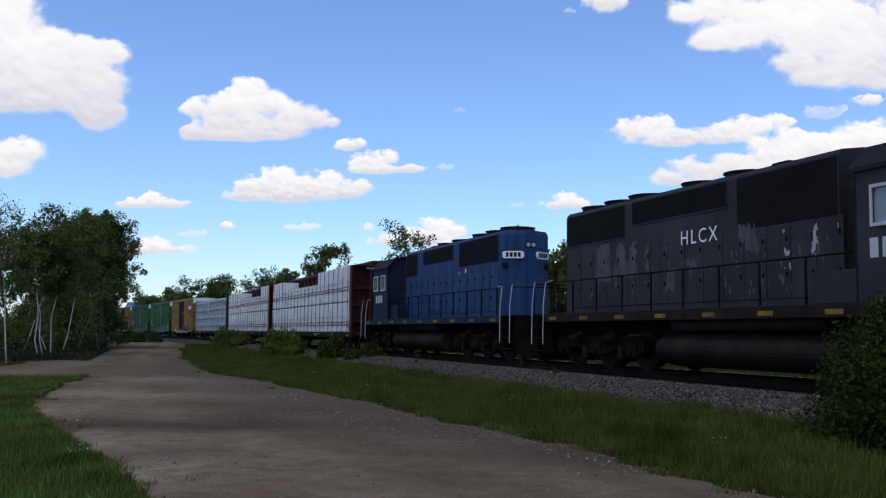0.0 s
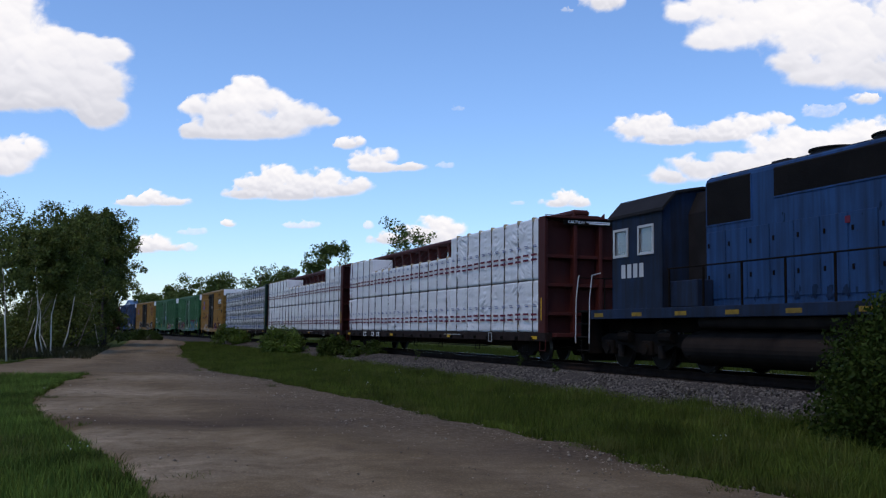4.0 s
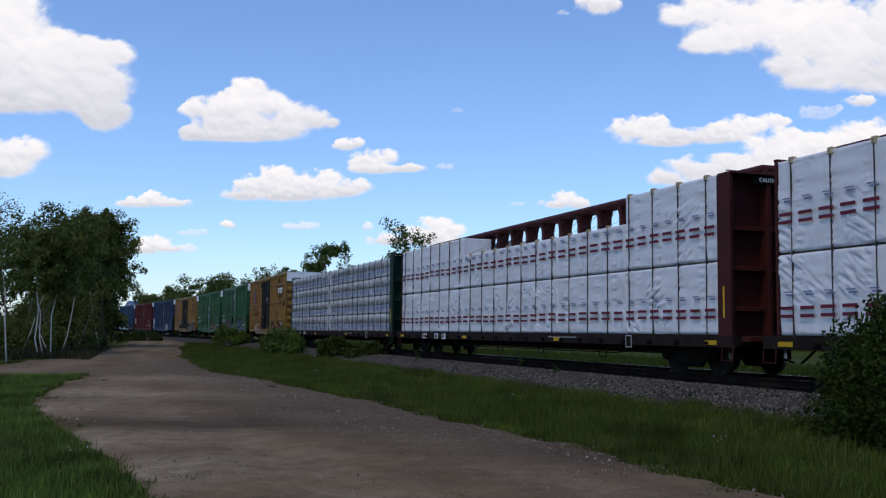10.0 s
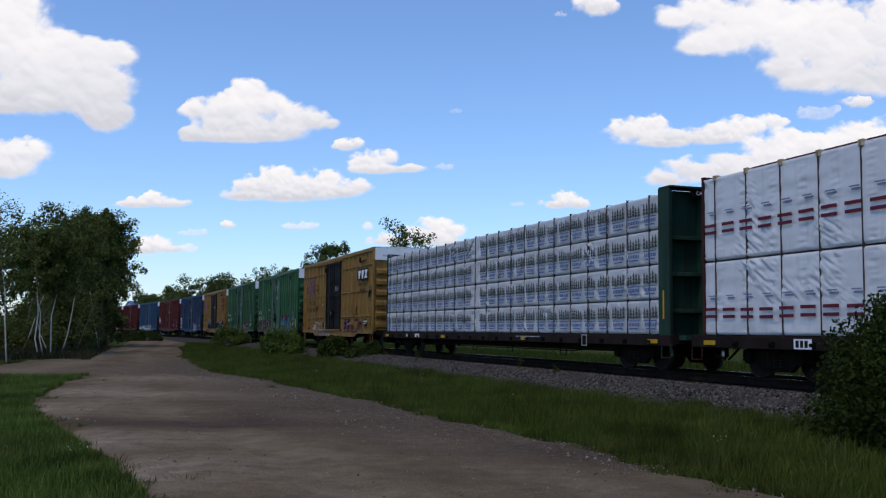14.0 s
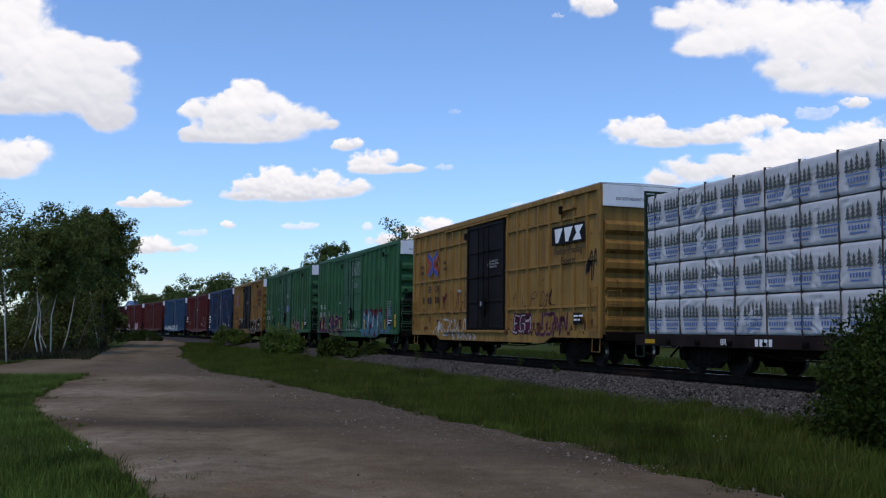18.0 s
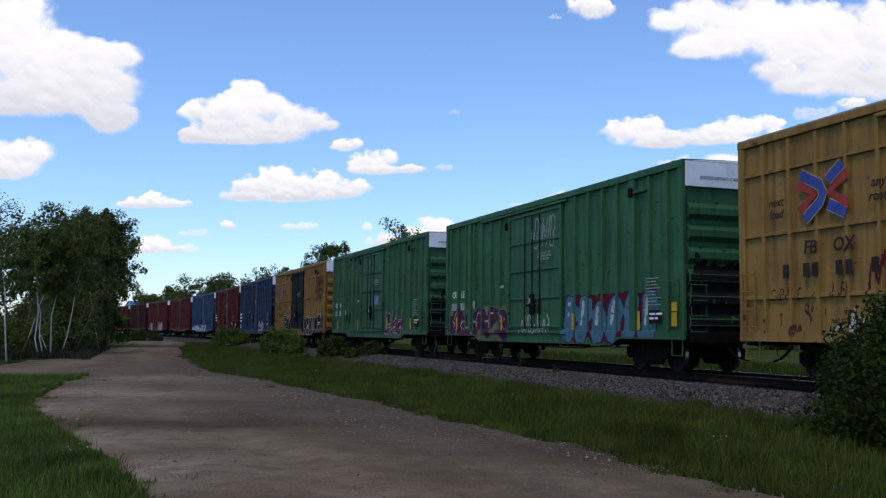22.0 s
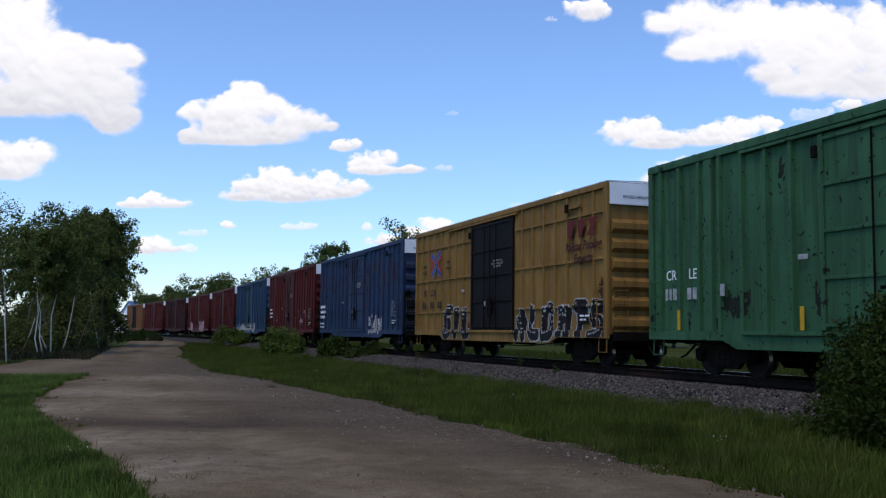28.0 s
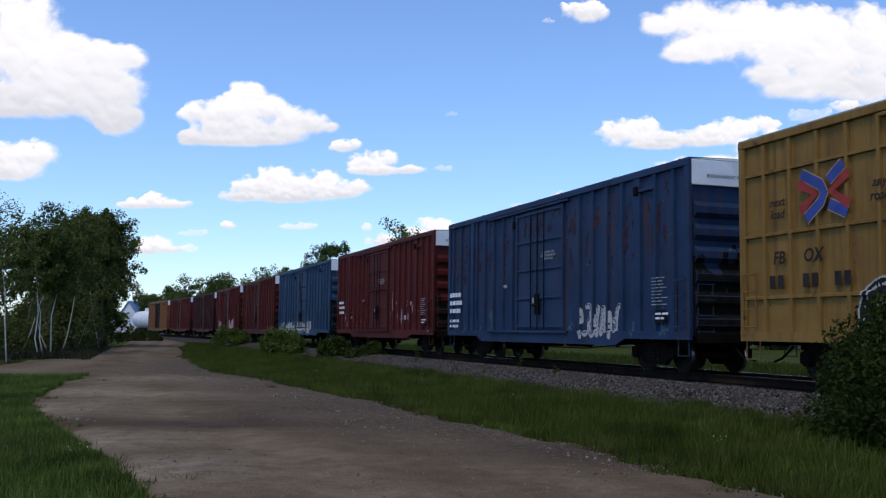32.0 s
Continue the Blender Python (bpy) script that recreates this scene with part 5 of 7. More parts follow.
stains(y1, STAIN_RUST, 1, 0.3, ((7.9, 4.0, 0.84, 1.6), (4.0, 1.9, 0.65, 1.6), (-1.7, -2.4, 0.65, 1.6), (-7.0, -8.0, 0.85, 1.4)))
stains(y2, STAIN_RUST, 2, 1.8, ((2.5, 1.9, 0.65, 1.4), (-7.6, -8.1, 0.8, 2.6)))
stains(g1, STAIN_DARK, 3, 1.9, ((2.3, 2.1, 1.0, 2.6), (-1.9, -2.1, 1.2, 2.4), (0.6, -0.6, 1.5, 2.1)))
stains(g2, STAIN_DARK, 4, 1.9, ((2.3, 2.1, 1.0, 2.8), (-1.9, -2.1, 1.0, 2.6), (5.6, 4.2, 1.0, 1.9), (3.4, 3.1, 3.8, 4.6), (-4.6, -5.2, 1.1, 2.0), (6.6, 6.1, 0.95, 1.5)))
stains(b1, STAIN_RUST, 5, 1.2, ((7.4, 6.6, 2.8, 4.6), (3.2, 2.6, 2.6, 4.2), (-3.2, -4.0, 2.9, 4.5), (-6.0, -6.6, 2.6, 4.6)))
STAIN_MAUVE = mat("mauve_rust_bloom", (0.044, 0.03, 0.046), 0.85, vary=0.4, scale=5)
STAIN_TEAL = mat("teal_primer", (0.06, 0.12, 0.15), 0.8, vary=0.4, scale=5)
for _k in range(13):
    _x = 7.6 - _k * 1.2
    if abs(_x) > 1.8:
        stains(b1, STAIN_MAUVE, 20 + _k, 1.5, ((_x - 0.45, _x + 0.45, 2.7, 4.85),), cell=0.045)
        stains(b1, STAIN_TEAL, 40 + _k, 1.2, ((_x - 0.4, _x + 0.3, 0.85, 1.7),), cell=0.04)
stains(b1, STAIN_MAUVE, 60, 1.6, ((-1.5, 1.5, 3.9, 4.7),), cell=0.045)
stains(y1, STAIN_RUST, 61, 1.3, ((-1.7, -8.0, 0.8, 1.3), (-4.6, -5.2, 1.4, 2.2)))
stains(m1, SPRAY_PINK, 63, 0.15, ((7.6, 2.2, 0.9, 2.2), (-2.2, -7.6, 0.9, 2.4)), cell=0.03)
stains(m1, SPRAY_PINK, 6, 0.8, ((-1.9, -2.6, 1.6, 3.2), (2.4, 2.0, 1.8, 3.4)))


def tank_car(front):
    car = thing("tank_car", "white cylindrical tank car on a dark frame", "tank car")
    L = 8.0
    g = Geo()
    pts = [(-L + 0.35, 0, 2.55), (-L + 0.42, 0, 2.55), (-L + 0.75, 0, 2.55), (L - 0.75, 0, 2.55), (L - 0.42, 0, 2.55), (L - 0.35, 0, 2.55)]
    g.tube(pts, [0.5, 1.1, 1.45, 1.45, 1.1, 0.5], 24)
    part("tank", g, M_WHITE, car, smooth=True)
    part("dome", Geo().cyl((0, 0, 3.9), (0, 0, 4.45), 0.5, 16), M_WHITE, car)
    part("frame", Geo().box(-L, L, -0.7, 0.7, 0.75, 1.05, 0.03), M_UNDER, car)
    freight_bogie(car, -5.8)
    freight_bogie(car, 5.8)
    for sx in (-1, 1):
        coupler(car, sx * (L - 0.1), sx)
    CARS.append((car, front + L, 5.8))


tank_car(221.4)

# ---------------------------------------------------------------- centre-beam flat cars
def wrap_mat(name):
    return mat(name, (0.625, 0.615, 0.605), 0.35, vary=0.05, scale=1.6, fine=7, bump=0.15, dirt=(0.51, 0.495, 0.48), dirt_amount=0.1, streak=True, spec=0.4)


M_WRAP = wrap_mat("white_lumber_wrap")
M_WRAP_GREY = mat("grey_white_lumber_wrap", (0.5, 0.492, 0.482), 0.4, vary=0.08, scale=1.6, fine=7, bump=0.5, dirt=(0.34, 0.35, 0.36), dirt_amount=0.08, streak=True, spec=0.3)
# dark from grime, with the shade on sills and decks put into the colour
M_SILL = mat("grimy_shaded_sill", (0.02, 0.0125, 0.01), 0.8, vary=0.35, scale=2, fine=20, bump=0.3, dirt=(0.03, 0.02, 0.016), dirt_amount=0.2, spec=0.08)
M_PRINT_BLUE = mat("blue_print", (0.11, 0.17, 0.33), 0.7, vary=0.2, scale=6)
M_STRAP = mat("steel_strap", (0.055, 0.05, 0.048), 0.5, vary=0.1)
M_PAD = mat("corner_board", (0.45, 0.36, 0.22), 0.8, vary=0.3, scale=8)
M_GREY_INK = mat("grey_green_ink", (0.08, 0.098, 0.094), 0.7, vary=0.2, scale=6)


def bundle_mesh(length, depth, height, seed, mats, cell=0.036):
    """A wrapped lumber bundle: a soft-edged block whose film is creased and bulges a little."""
    nx, nz = max(6, int(length / cell)), max(5, int(height / cell))
    g = Geo()
    b = 0.035
    g.box(-length / 2, length / 2, -depth, -0.02, 0, height, b)
    vs, fs = [], []
    for i in range(nx + 1):
        for k in range(nz + 1):
            x, z = -length / 2 + length * i / nx, height * k / nz
            rim = i in (0, nx) or k in (0, nz)
            v = 0.0
            if not rim:
                v = 0.018 + 0.014 * noise.noise(Vector((x * 1.1 + seed, z * 4.5, seed * 3.7))) + 0.006 * noise.noise(Vector((x * 6.0 - z * 4.0, z * 2.0 + seed, 2.2)))
                # taut diagonal creases where the film is pulled
                m = max(0.0, 1.6 * noise.noise(Vector((x * 0.9, z * 1.1, seed * 1.3))) - 0.05)
                way = 1 if noise.noise(Vector((x * 0.45, z * 0.5, seed * 2.3 + 9))) > 0 else -1
                v += 0.06 * min(1, m) * (1 - abs(noise.noise(Vector((x * 7.5 + way * z * 11.0, z * 2.6 - way * x * 1.6, seed + 0.5))) * 2.2))
                # short flat folds along the straps and the lower hem
                near = abs((x / 0.93) % 1.0 - 0.5)
                v += 0.03 * max(0, 1 - near / 0.22) * noise.noise(Vector((x * 2.0, z * 16.0, seed * 1.9))) + 0.03 * max(0, 1 - z / 0.25) * noise.noise(Vector((x * 13.0, z * 2.0, seed + 4.4)))
            vs.append((x, (-0.02 if rim else 0.0) + v, z))
    for i in range(nx):
        for k in range(nz):
            a = i * (nz + 1) + k
            fs.append((a, a + 1, a + nz + 2, a + nz + 1))
    g.add(vs, fs)
    me = g.mesh("wrap", mats, True)
    me.polygons.foreach_set("use_smooth", [k >= 26 for k in range(len(me.polygons))])
    return me


def centerbeam(front, rear, paint, label, loads, pattern, straps=21, bulk_h=4.5, chord=0.36, wrap=None, panels=True):
    """A centre-beam flat car: deck, bulkheads, truss beam. The bundles ride on it as parts that move with it."""
    car = thing("flat_car", label, "flat car", "lumber flat cars of the train")
    L = (rear - front) / 2
    DK = 0.92
    CH = bulk_h + chord
    W = 1.52
    for sg in (1, -1):
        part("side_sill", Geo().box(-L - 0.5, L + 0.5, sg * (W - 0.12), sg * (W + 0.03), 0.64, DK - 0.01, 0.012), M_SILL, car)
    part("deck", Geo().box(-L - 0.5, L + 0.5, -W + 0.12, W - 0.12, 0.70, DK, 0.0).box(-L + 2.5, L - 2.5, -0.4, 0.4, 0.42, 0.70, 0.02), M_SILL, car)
    winch = Geo().box(-0.1, 0.1, -0.035, 0.035, 0.68, 0.80, 0.01).cyl((-0.06, 0.02, 0.74), (0.06, 0.02, 0.74), 0.045, 8).mesh("winch_bracket", M_UNDER)
    for k in range(int(L * 2 / 1.22)):
        x = -L + 0.4 + k * 1.22
        for sg in (1, -1):
            shared("winch_bracket", winch, car, pose(x, sg * (W + 0.015), 0))
    for k in range(4):
        x = -L + 0.25 + k * (2 * L - 0.5) / 3
        part("reflector", Geo().box(x - 0.22, x + 0.22, W + 0.05, W + 0.056, 0.70, 0.80), M_YELLOW, car)
    # placard frame, stencilled panels and the brake rigging below the sill
    x = -L + 3.8
    part("placard_frame", Geo().box(x - 0.15, x + 0.15, W + 0.05, W + 0.06, 0.87, 0.90).box(x - 0.15, x + 0.15, W + 0.05, W + 0.06, 0.58, 0.61).box(x - 0.15, x - 0.12, W + 0.05, W + 0.06, 0.61, 0.87).box(x + 0.12, x + 0.15, W + 0.05, W + 0.06, 0.61, 0.87), M_STENCIL, car)
    for dx, wd in ((3.1, 0.52), (4.6, 0.4), (5.5, 0.4)):
        if not panels:
            break
        pl = part("number_panel", Geo().box(L - dx - wd, L - dx, W + 0.05, W + 0.055, 0.66, 0.86), M_WHITE, car)
        bar_row(pl, M_BLACK, L - dx - 0.06, W + 0.056, 0.69, [0.09] * int((wd - 0.1) / 0.13), 0.14, 0.04)
    if not panels:
        lettering("BR", 0.2, side_matrix(L - 3.3, W + 0.052, 0.76), M_WHITE, car)
        bar_row(car, M_WHITE, L - 4.4, W + 0.05, 0.69, (0.1, 0.1, 0.1, 0.1), 0.15, 0.05)
    data_bars(car, -L + 8.5, 0.8, 1, 1.6, M_STENCIL, W + 0.05, 0.03, 0.05, 2)
    part("brake_rod", Geo().tube([(-L + 3, 1.2, 0.62), (-L + 5, 1.25, 0.42), (L - 5, 1.25, 0.42), (L - 3, 1.2, 0.62)], 0.018, 5), M_UNDER, car)
    for x in (-L + 5.6, -2.2, 1.0, L - 6.2):
        part("hanger", Geo().tube([(x - 0.2, 1.3, 0.68), (x - 0.2, 1.32, 0.3), (x + 0.2, 1.32, 0.3), (x + 0.2, 1.3, 0.68)], 0.016, 5), M_UNDER, car)
    # bulkheads with posts and ribs on the outer face
    for sx in (-1, 1):
        e = part("bulkhead", Geo().box(sx * L, sx * (L + (0.12 if sx < 0 else 0.05)), -W + 0.02, W - 0.02, DK, bulk_h - 0.03, 0.0), paint, car)
        # the leading bulkhead is deep, the trailing one thin
        dp = 0.46 if sx < 0 else 0.05
        for y in ((-W + 0.06, -0.45, 0.45, W - 0.06) if sx < 0 else (-0.45, 0.45)):
            wd = 0.12 if abs(y) < 1 else 0.1
            part("post", Geo().box(sx * (L + 0.12), sx * (L + 0.42), y - wd / 2, y + wd / 2, DK - 0.2, bulk_h - 0.02, 0.012), paint, e)
        for z in (1.5, 2.4, 3.3):
            part("rib", Geo().box(sx * (L + 0.12), sx * (L + (0.34 if sx < 0 else 0.2)), -W + 0.1, W - 0.1, z - 0.05, z + 0.05, 0.01), paint, e)
        for sg in (1, -1):
            part("bulkhead_flange", Geo().box(sx * (L - 0.02), sx * (L + dp), sg * (W - 0.03), sg * (W + 0.02), DK - 0.25 if sx < 0 else DK, bulk_h, 0.01), paint, e)
            if sx < 0:
                part("safety_stripe", Geo().box(sx * (L + 0.18), sx * (L + 0.24), sg * (W + 0.02), sg * (W + 0.026), 1.3, 2.0), M_YELLOW, e)
        part("top_cap", Geo().box(sx * (L - 0.02), sx * (L + dp + 0.04), -W, W, bulk_h, bulk_h + 0.05, 0.01), paint, e)
        part("beam_peak", Geo().prism([(-0.5, bulk_h + 0.05), (0.5, bulk_h + 0.05), (0.35, bulk_h + 0.12), (-0.35, bulk_h + 0.12)], sx * (L - 0.02), sx * (L + dp)), paint, e)
        if sx < 0 and chord > 0.1:
            for y in (-0.55, 0.5):
                part("gusset", Geo().prism([(sx * (L + 0.1), bulk_h + 0.04), (sx * (L + dp), bulk_h + 0.04), (sx * (L + dp), bulk_h + 0.2)], y - 0.02, y + 0.02, "y"), paint, e)
            part("grab_rail", Geo().tube([(sx * (L + 0.1), 1.35, bulk_h + 0.04), (sx * (L + 0.1), 1.35, bulk_h + 0.13), (sx * (L + 0.1), 0.75, bulk_h + 0.13), (sx * (L + 0.1), 0.75, bulk_h + 0.04)], 0.014, 5), paint, e)
        turn = Matrix(((0, 0, -1, 0), (-1, 0, 0, 0), (0, 1, 0, 0), (0, 0, 0, 1))) if sx < 0 else Matrix(((0, 0, 1, 0), (1, 0, 0, 0), (0, 1, 0, 0), (0, 0, 0, 1)))
        part("caution_board", Geo().box(sx * (L + 0.44), sx * (L + 0.46), -0.9, 0.9, bulk_h - 0.2, bulk_h - 0.02), M_UNDER, e)
        lettering("CAUTION", 0.13, Matrix.Translation((sx * (L + 0.466), 0.45, bulk_h - 0.11)) @ turn, M_WHITE, e)
        g = Geo()
        g.box(sx * (L + 0.461), sx * (L + 0.466), -0.75, 0.1, bulk_h - 0.10, bulk_h - 0.07)
        g.box(sx * (L + 0.461), sx * (L + 0.466), -0.75, 0.0, bulk_h - 0.15, bulk_h - 0.12)
        part("notice", g, M_WHITE, e)
        ladder(car, sx * (L + 0.44), -1.1, 1.0, bulk_h - 0.4, 9, paint, 0.4, "y")
        part("end_platform", Geo().box(sx * (L + 0.46), sx * (L + 0.78), -1.3, 1.3, 0.78, 0.9, 0.012), paint, car)
        coupler(car, sx * (L + 0.3), sx, reach=0.5)
        g = Geo()
        for sg in (1, -1):
            xx = sx * (L + 0.3)
            g.tube([(xx - 0.2, sg * W, 0.7), (xx - 0.2, sg * (W + 0.02), 0.36), (xx + 0.2, sg * (W + 0.02), 0.36), (xx + 0.2, sg * W, 0.7)], 0.016, 5)
        part("step", g, paint, car)
    # centre beam: top chord, posts, oval openings between them
    beam = part("centre_beam", Geo().box(-L, L, -0.3, 0.3, CH - 0.2, CH, 0.07), paint, car)
    n = 18
    for k in range(1, n):
        x = -L + 2 * L * k / n
        part("beam_post", Geo().prism([(-0.26, CH - 0.18), (0.26, CH - 0.18), (0.2, CH - 0.45), (0.14, DK), (-0.14, DK), (-0.2, CH - 0.45)], x - 0.09, x + 0.09), paint, beam)
    part("lower_web", Geo().box(-L, L, -0.06, 0.06, DK, 2.2), paint, beam)
    # loads
    for bi, (x0, x1, z0, z1) in enumerate(loads):
        for sg in (1, -1):
            me = bundle_mesh(x1 - x0 - 0.012, 1.12, z1 - z0 - 0.02, bi + 3 * (sg > 0), wrap or M_WRAP, 0.036 if sg > 0 else 0.2)
            ld = shared("lumber_load", me, car, Matrix.Translation(((x0 + x1) / 2, sg * 1.49, z0)) @ Matrix.Rotation(0 if sg > 0 else math.pi, 4, "Z"))
            if sg > 0:
                ld["label"] = "bundle of lumber in printed white plastic wrap"
                pattern(ld, x1 - x0, z1 - z0, bi)
    tops = {}
    for x0, x1, z0, z1 in loads:
        tops[(x0, x1)] = max(z1, tops.get((x0, x1), 0))
    for k in range(straps):
        x = -L + 0.45 + k * (2 * L - 0.9) / (straps - 1)
        zt = max((z1 for (x0, x1), z1 in tops.items() if x0 <= x <= x1), default=3.9)
        g = Geo()
        g.box(x - 0.005, x + 0.005, 1.48, 1.54, DK - 0.1, zt + 0.01)
        g.tube([(x, 1.5, zt + 0.01), (x, 0.9, zt + 0.02 + (0.25 if zt < 4 else 0.0)), (x, 0.3, CH - 0.1)], 0.006, 4)
        st = part("strap", g, M_STRAP, car)
        if straps < 22:
            part("corner_pad", Geo().box(x - 0.065, x + 0.065, 1.42, 1.535, zt - 0.11, zt + 0.025, 0.01), M_PAD, st)
    bd = L - 1.9
    freight_bogie(car, -bd)
    freight_bogie(car, bd)
    CARS.append((car, (front + rear) / 2, bd))
    return car


def red_stripes(ld, w, h, seed):
    """Printed bands: two rows of red dashes and a row of blue-grey lettering bars above, at the wrap's lower part."""
    red, blue = Geo(), Geo()
    n = max(2, round(w / 0.62))
    p = w / n
    lift = 0.22 if seed % 2 else 0.0      # the upper wraps carry their print higher
    for row in (0.36 + lift, 0.52 + lift):
        for k in range(n):
            x = -w / 2 + p * (k + 0.5)
            dz = 0.012 * math.sin(x * 1.7 + seed)
            red.box(x - p * 0.34, x + p * 0.34, 0.06, 0.064, row + dz, row + 0.068 + dz)
    for k in range(n):
        x = -w / 2 + p * (k + 0.45)
        blue.box(x - p * 0.3, x + p * 0.1, 0.06, 0.064, 0.79 + lift, 0.825 + lift)
        blue.box(x - p * 0.22, x + p * 0.2, 0.06, 0.064, 0.85 + lift, 0.875 + lift)
    tagged(part("red_print", red, INK_RED, ld), kind="stuff")
    tagged(part("blue_print", blue, INK_BLUE, ld), kind="stuff")


def tree_print(ld, w, h, seed):
    """Printed rows of little conifers over a blue name bar."""
    rng = random.Random(seed)
    t, b = Geo(), Geo()
    # the leading end of the rear stack's wrap is left unprinted
    bare = 0.7 if seed > 3 else 0.0
    n = max(2, round((w - bare) / 0.78))
    p = (w - bare) / n
    for k in range(n):
        x0 = bare - w / 2 + p * k
        for j in range(5):
            x = x0 + p * (0.14 + 0.17 * j)
            hh = h * rng.uniform(0.3, 0.44)
            z = h * 0.42
            t.box(x - 0.008, x + 0.008, 0.056, 0.06, z, z + hh * 0.3)
            for q in range(3):
                a = z + hh * (0.12 + 0.27 * q)
                ww = p * (0.1 - 0.02 * q)
                t.add([(x - ww, 0.059 + 0.0005 * q, a), (x + ww, 0.059 + 0.0005 * q, a), (x, 0.059 + 0.0005 * q, a + hh * 0.36)], [(2, 1, 0)])
        b.box(x0 + p * 0.1, x0 + p * 0.86, 0.056, 0.06, h * 0.37, h * 0.40)
        for j in range(7):
            b.box(x0 + p * (0.14 + 0.1 * j), x0 + p * (0.2 + 0.1 * j), 0.056, 0.06, h * 0.22, h * 0.32)
        b.box(x0 + p * 0.2, x0 + p * 0.76, 0.056, 0.06, h * 0.13, h * 0.17)
    tagged(part("conifer_print", t, M_GREY_INK, ld), kind="stuff")
    tagged(part("name_print", b, M_PRINT_BLUE, ld), kind="stuff")


def lumber_loads(half, hi0, hi1):
    """High stacks at both ends, lower in the middle, each of two layers, cut in bundles of about 3.7 m."""
    out = []
    edges = [-half, -half + hi0, *[-half + hi0 + (2 * half - hi0 - hi1) * k / 3 for k in (1, 2)], half - hi1, half]
    for a, b in zip(edges, edges[1:]):
        high = a < -half + 0.1 or b > half - 0.1
        out.append((a, b, 0.93, 2.58))
        out.append((a, b, 2.6, (4.56 if a < 0 else 4.5) if high else 3.84))
    return out


centerbeam(-76.6, -53.07, PAINT_RED, "oxide-red centre-beam flat car loaded with white-wrapped lumber", lumber_loads(11.76, 7.96, 4.1), red_stripes)
centerbeam(-51.06, -27.52, PAINT_RED, "oxide-red centre-beam flat car with white lumber bundles and yellow marks", lumber_loads(11.77, 4.05, 7.65), red_stripes)
_tl = []
for _a, _b in ((-11.7, 0.1), (0.14, 11.66)):
    for _k in range(4):
        _tl.append((_a, _b, 0.93 + 0.875 * _k, 0.93 + 0.875 * (_k + 1) - 0.01))
centerbeam(-25.65, -2.23, PAINT_CB_GREEN, "dark green centre-beam flat car with lumber in tree-printed wrap", _tl, tree_print, straps=22, bulk_h=4.52, chord=0.02, wrap=M_WRAP_GREY, panels=False)

# ---------------------------------------------------------------- locomotives
PAINT_LOCO_BLUE = mat("loco_blue_paint", (0.018, 0.055, 0.14), 0.5, vary=0.16, scale=0.9, fine=26, bump=0.05, dirt=(0.012, 0.02, 0.042), dirt_amount=0.42, streak=True, spots=(0.02, 0.03, 0.05), spot_amount=0.08)
PAINT_LOCO_SOOT = mat("sooty_blue_paint", (0.013, 0.024, 0.05), 0.65, vary=0.3, scale=1.4, fine=26, bump=0.05, dirt=(0.012, 0.011, 0.011), dirt_amount=0.45, streak=True, spec=0.1)
PAINT_LOCO_GREY = mat("loco_dark_paint", (0.037, 0.034, 0.035), 0.6, spec=0.1, vary=0.3, scale=0.7, fine=26, bump=0.05, dirt=(0.026, 0.021, 0.019), dirt_amount=0.35, streak=True, spots=(0.07, 0.07, 0.076), spot_amount=0.1)
M_DULL_YELLOW = mat("dusty_reflector", (0.24, 0.15, 0.02), 0.6, vary=0.3, scale=6, dirt=(0.05, 0.04, 0.03), dirt_amount=0.4)
PAINT_LOCO_PATCH = mat("loco_faded_patch", (0.082, 0.077, 0.077), 0.6, vary=0.25, scale=2, streak=True, dirt=(0.04, 0.04, 0.05), dirt_amount=0.3)
M_GRILLE = mat("radiator_grille", (0.010, 0.008, 0.007), 0.8, vary=0.3, scale=1.5, fine=30, bump=0.3)
M_TANK = mat("dusty_tank_paint", (0.02, 0.0155, 0.013), 0.9, vary=0.3, scale=1.5, dirt=(0.03, 0.022, 0.017), dirt_amount=0.3, spec=0.03)
M_ROOF_DARK = mat("sooty_roof", (0.018, 0.016, 0.016), 0.75, vary=0.3, scale=1.5)
M_RAILING = mat("white_handrail", (0.45, 0.45, 0.44), 0.5, vary=0.1)
M_GLASS = bpy.data.materials.new("cab_glass")
M_GLASS.use_nodes = True
_b = M_GLASS.node_tree.nodes["Principled BSDF"]
_b.inputs["Base Color"].default_value = (0.75, 0.8, 0.8, 1)
_b.inputs["Roughness"].default_value = 0.04
_b.inputs["Transmission Weight"].default_value = 0.85


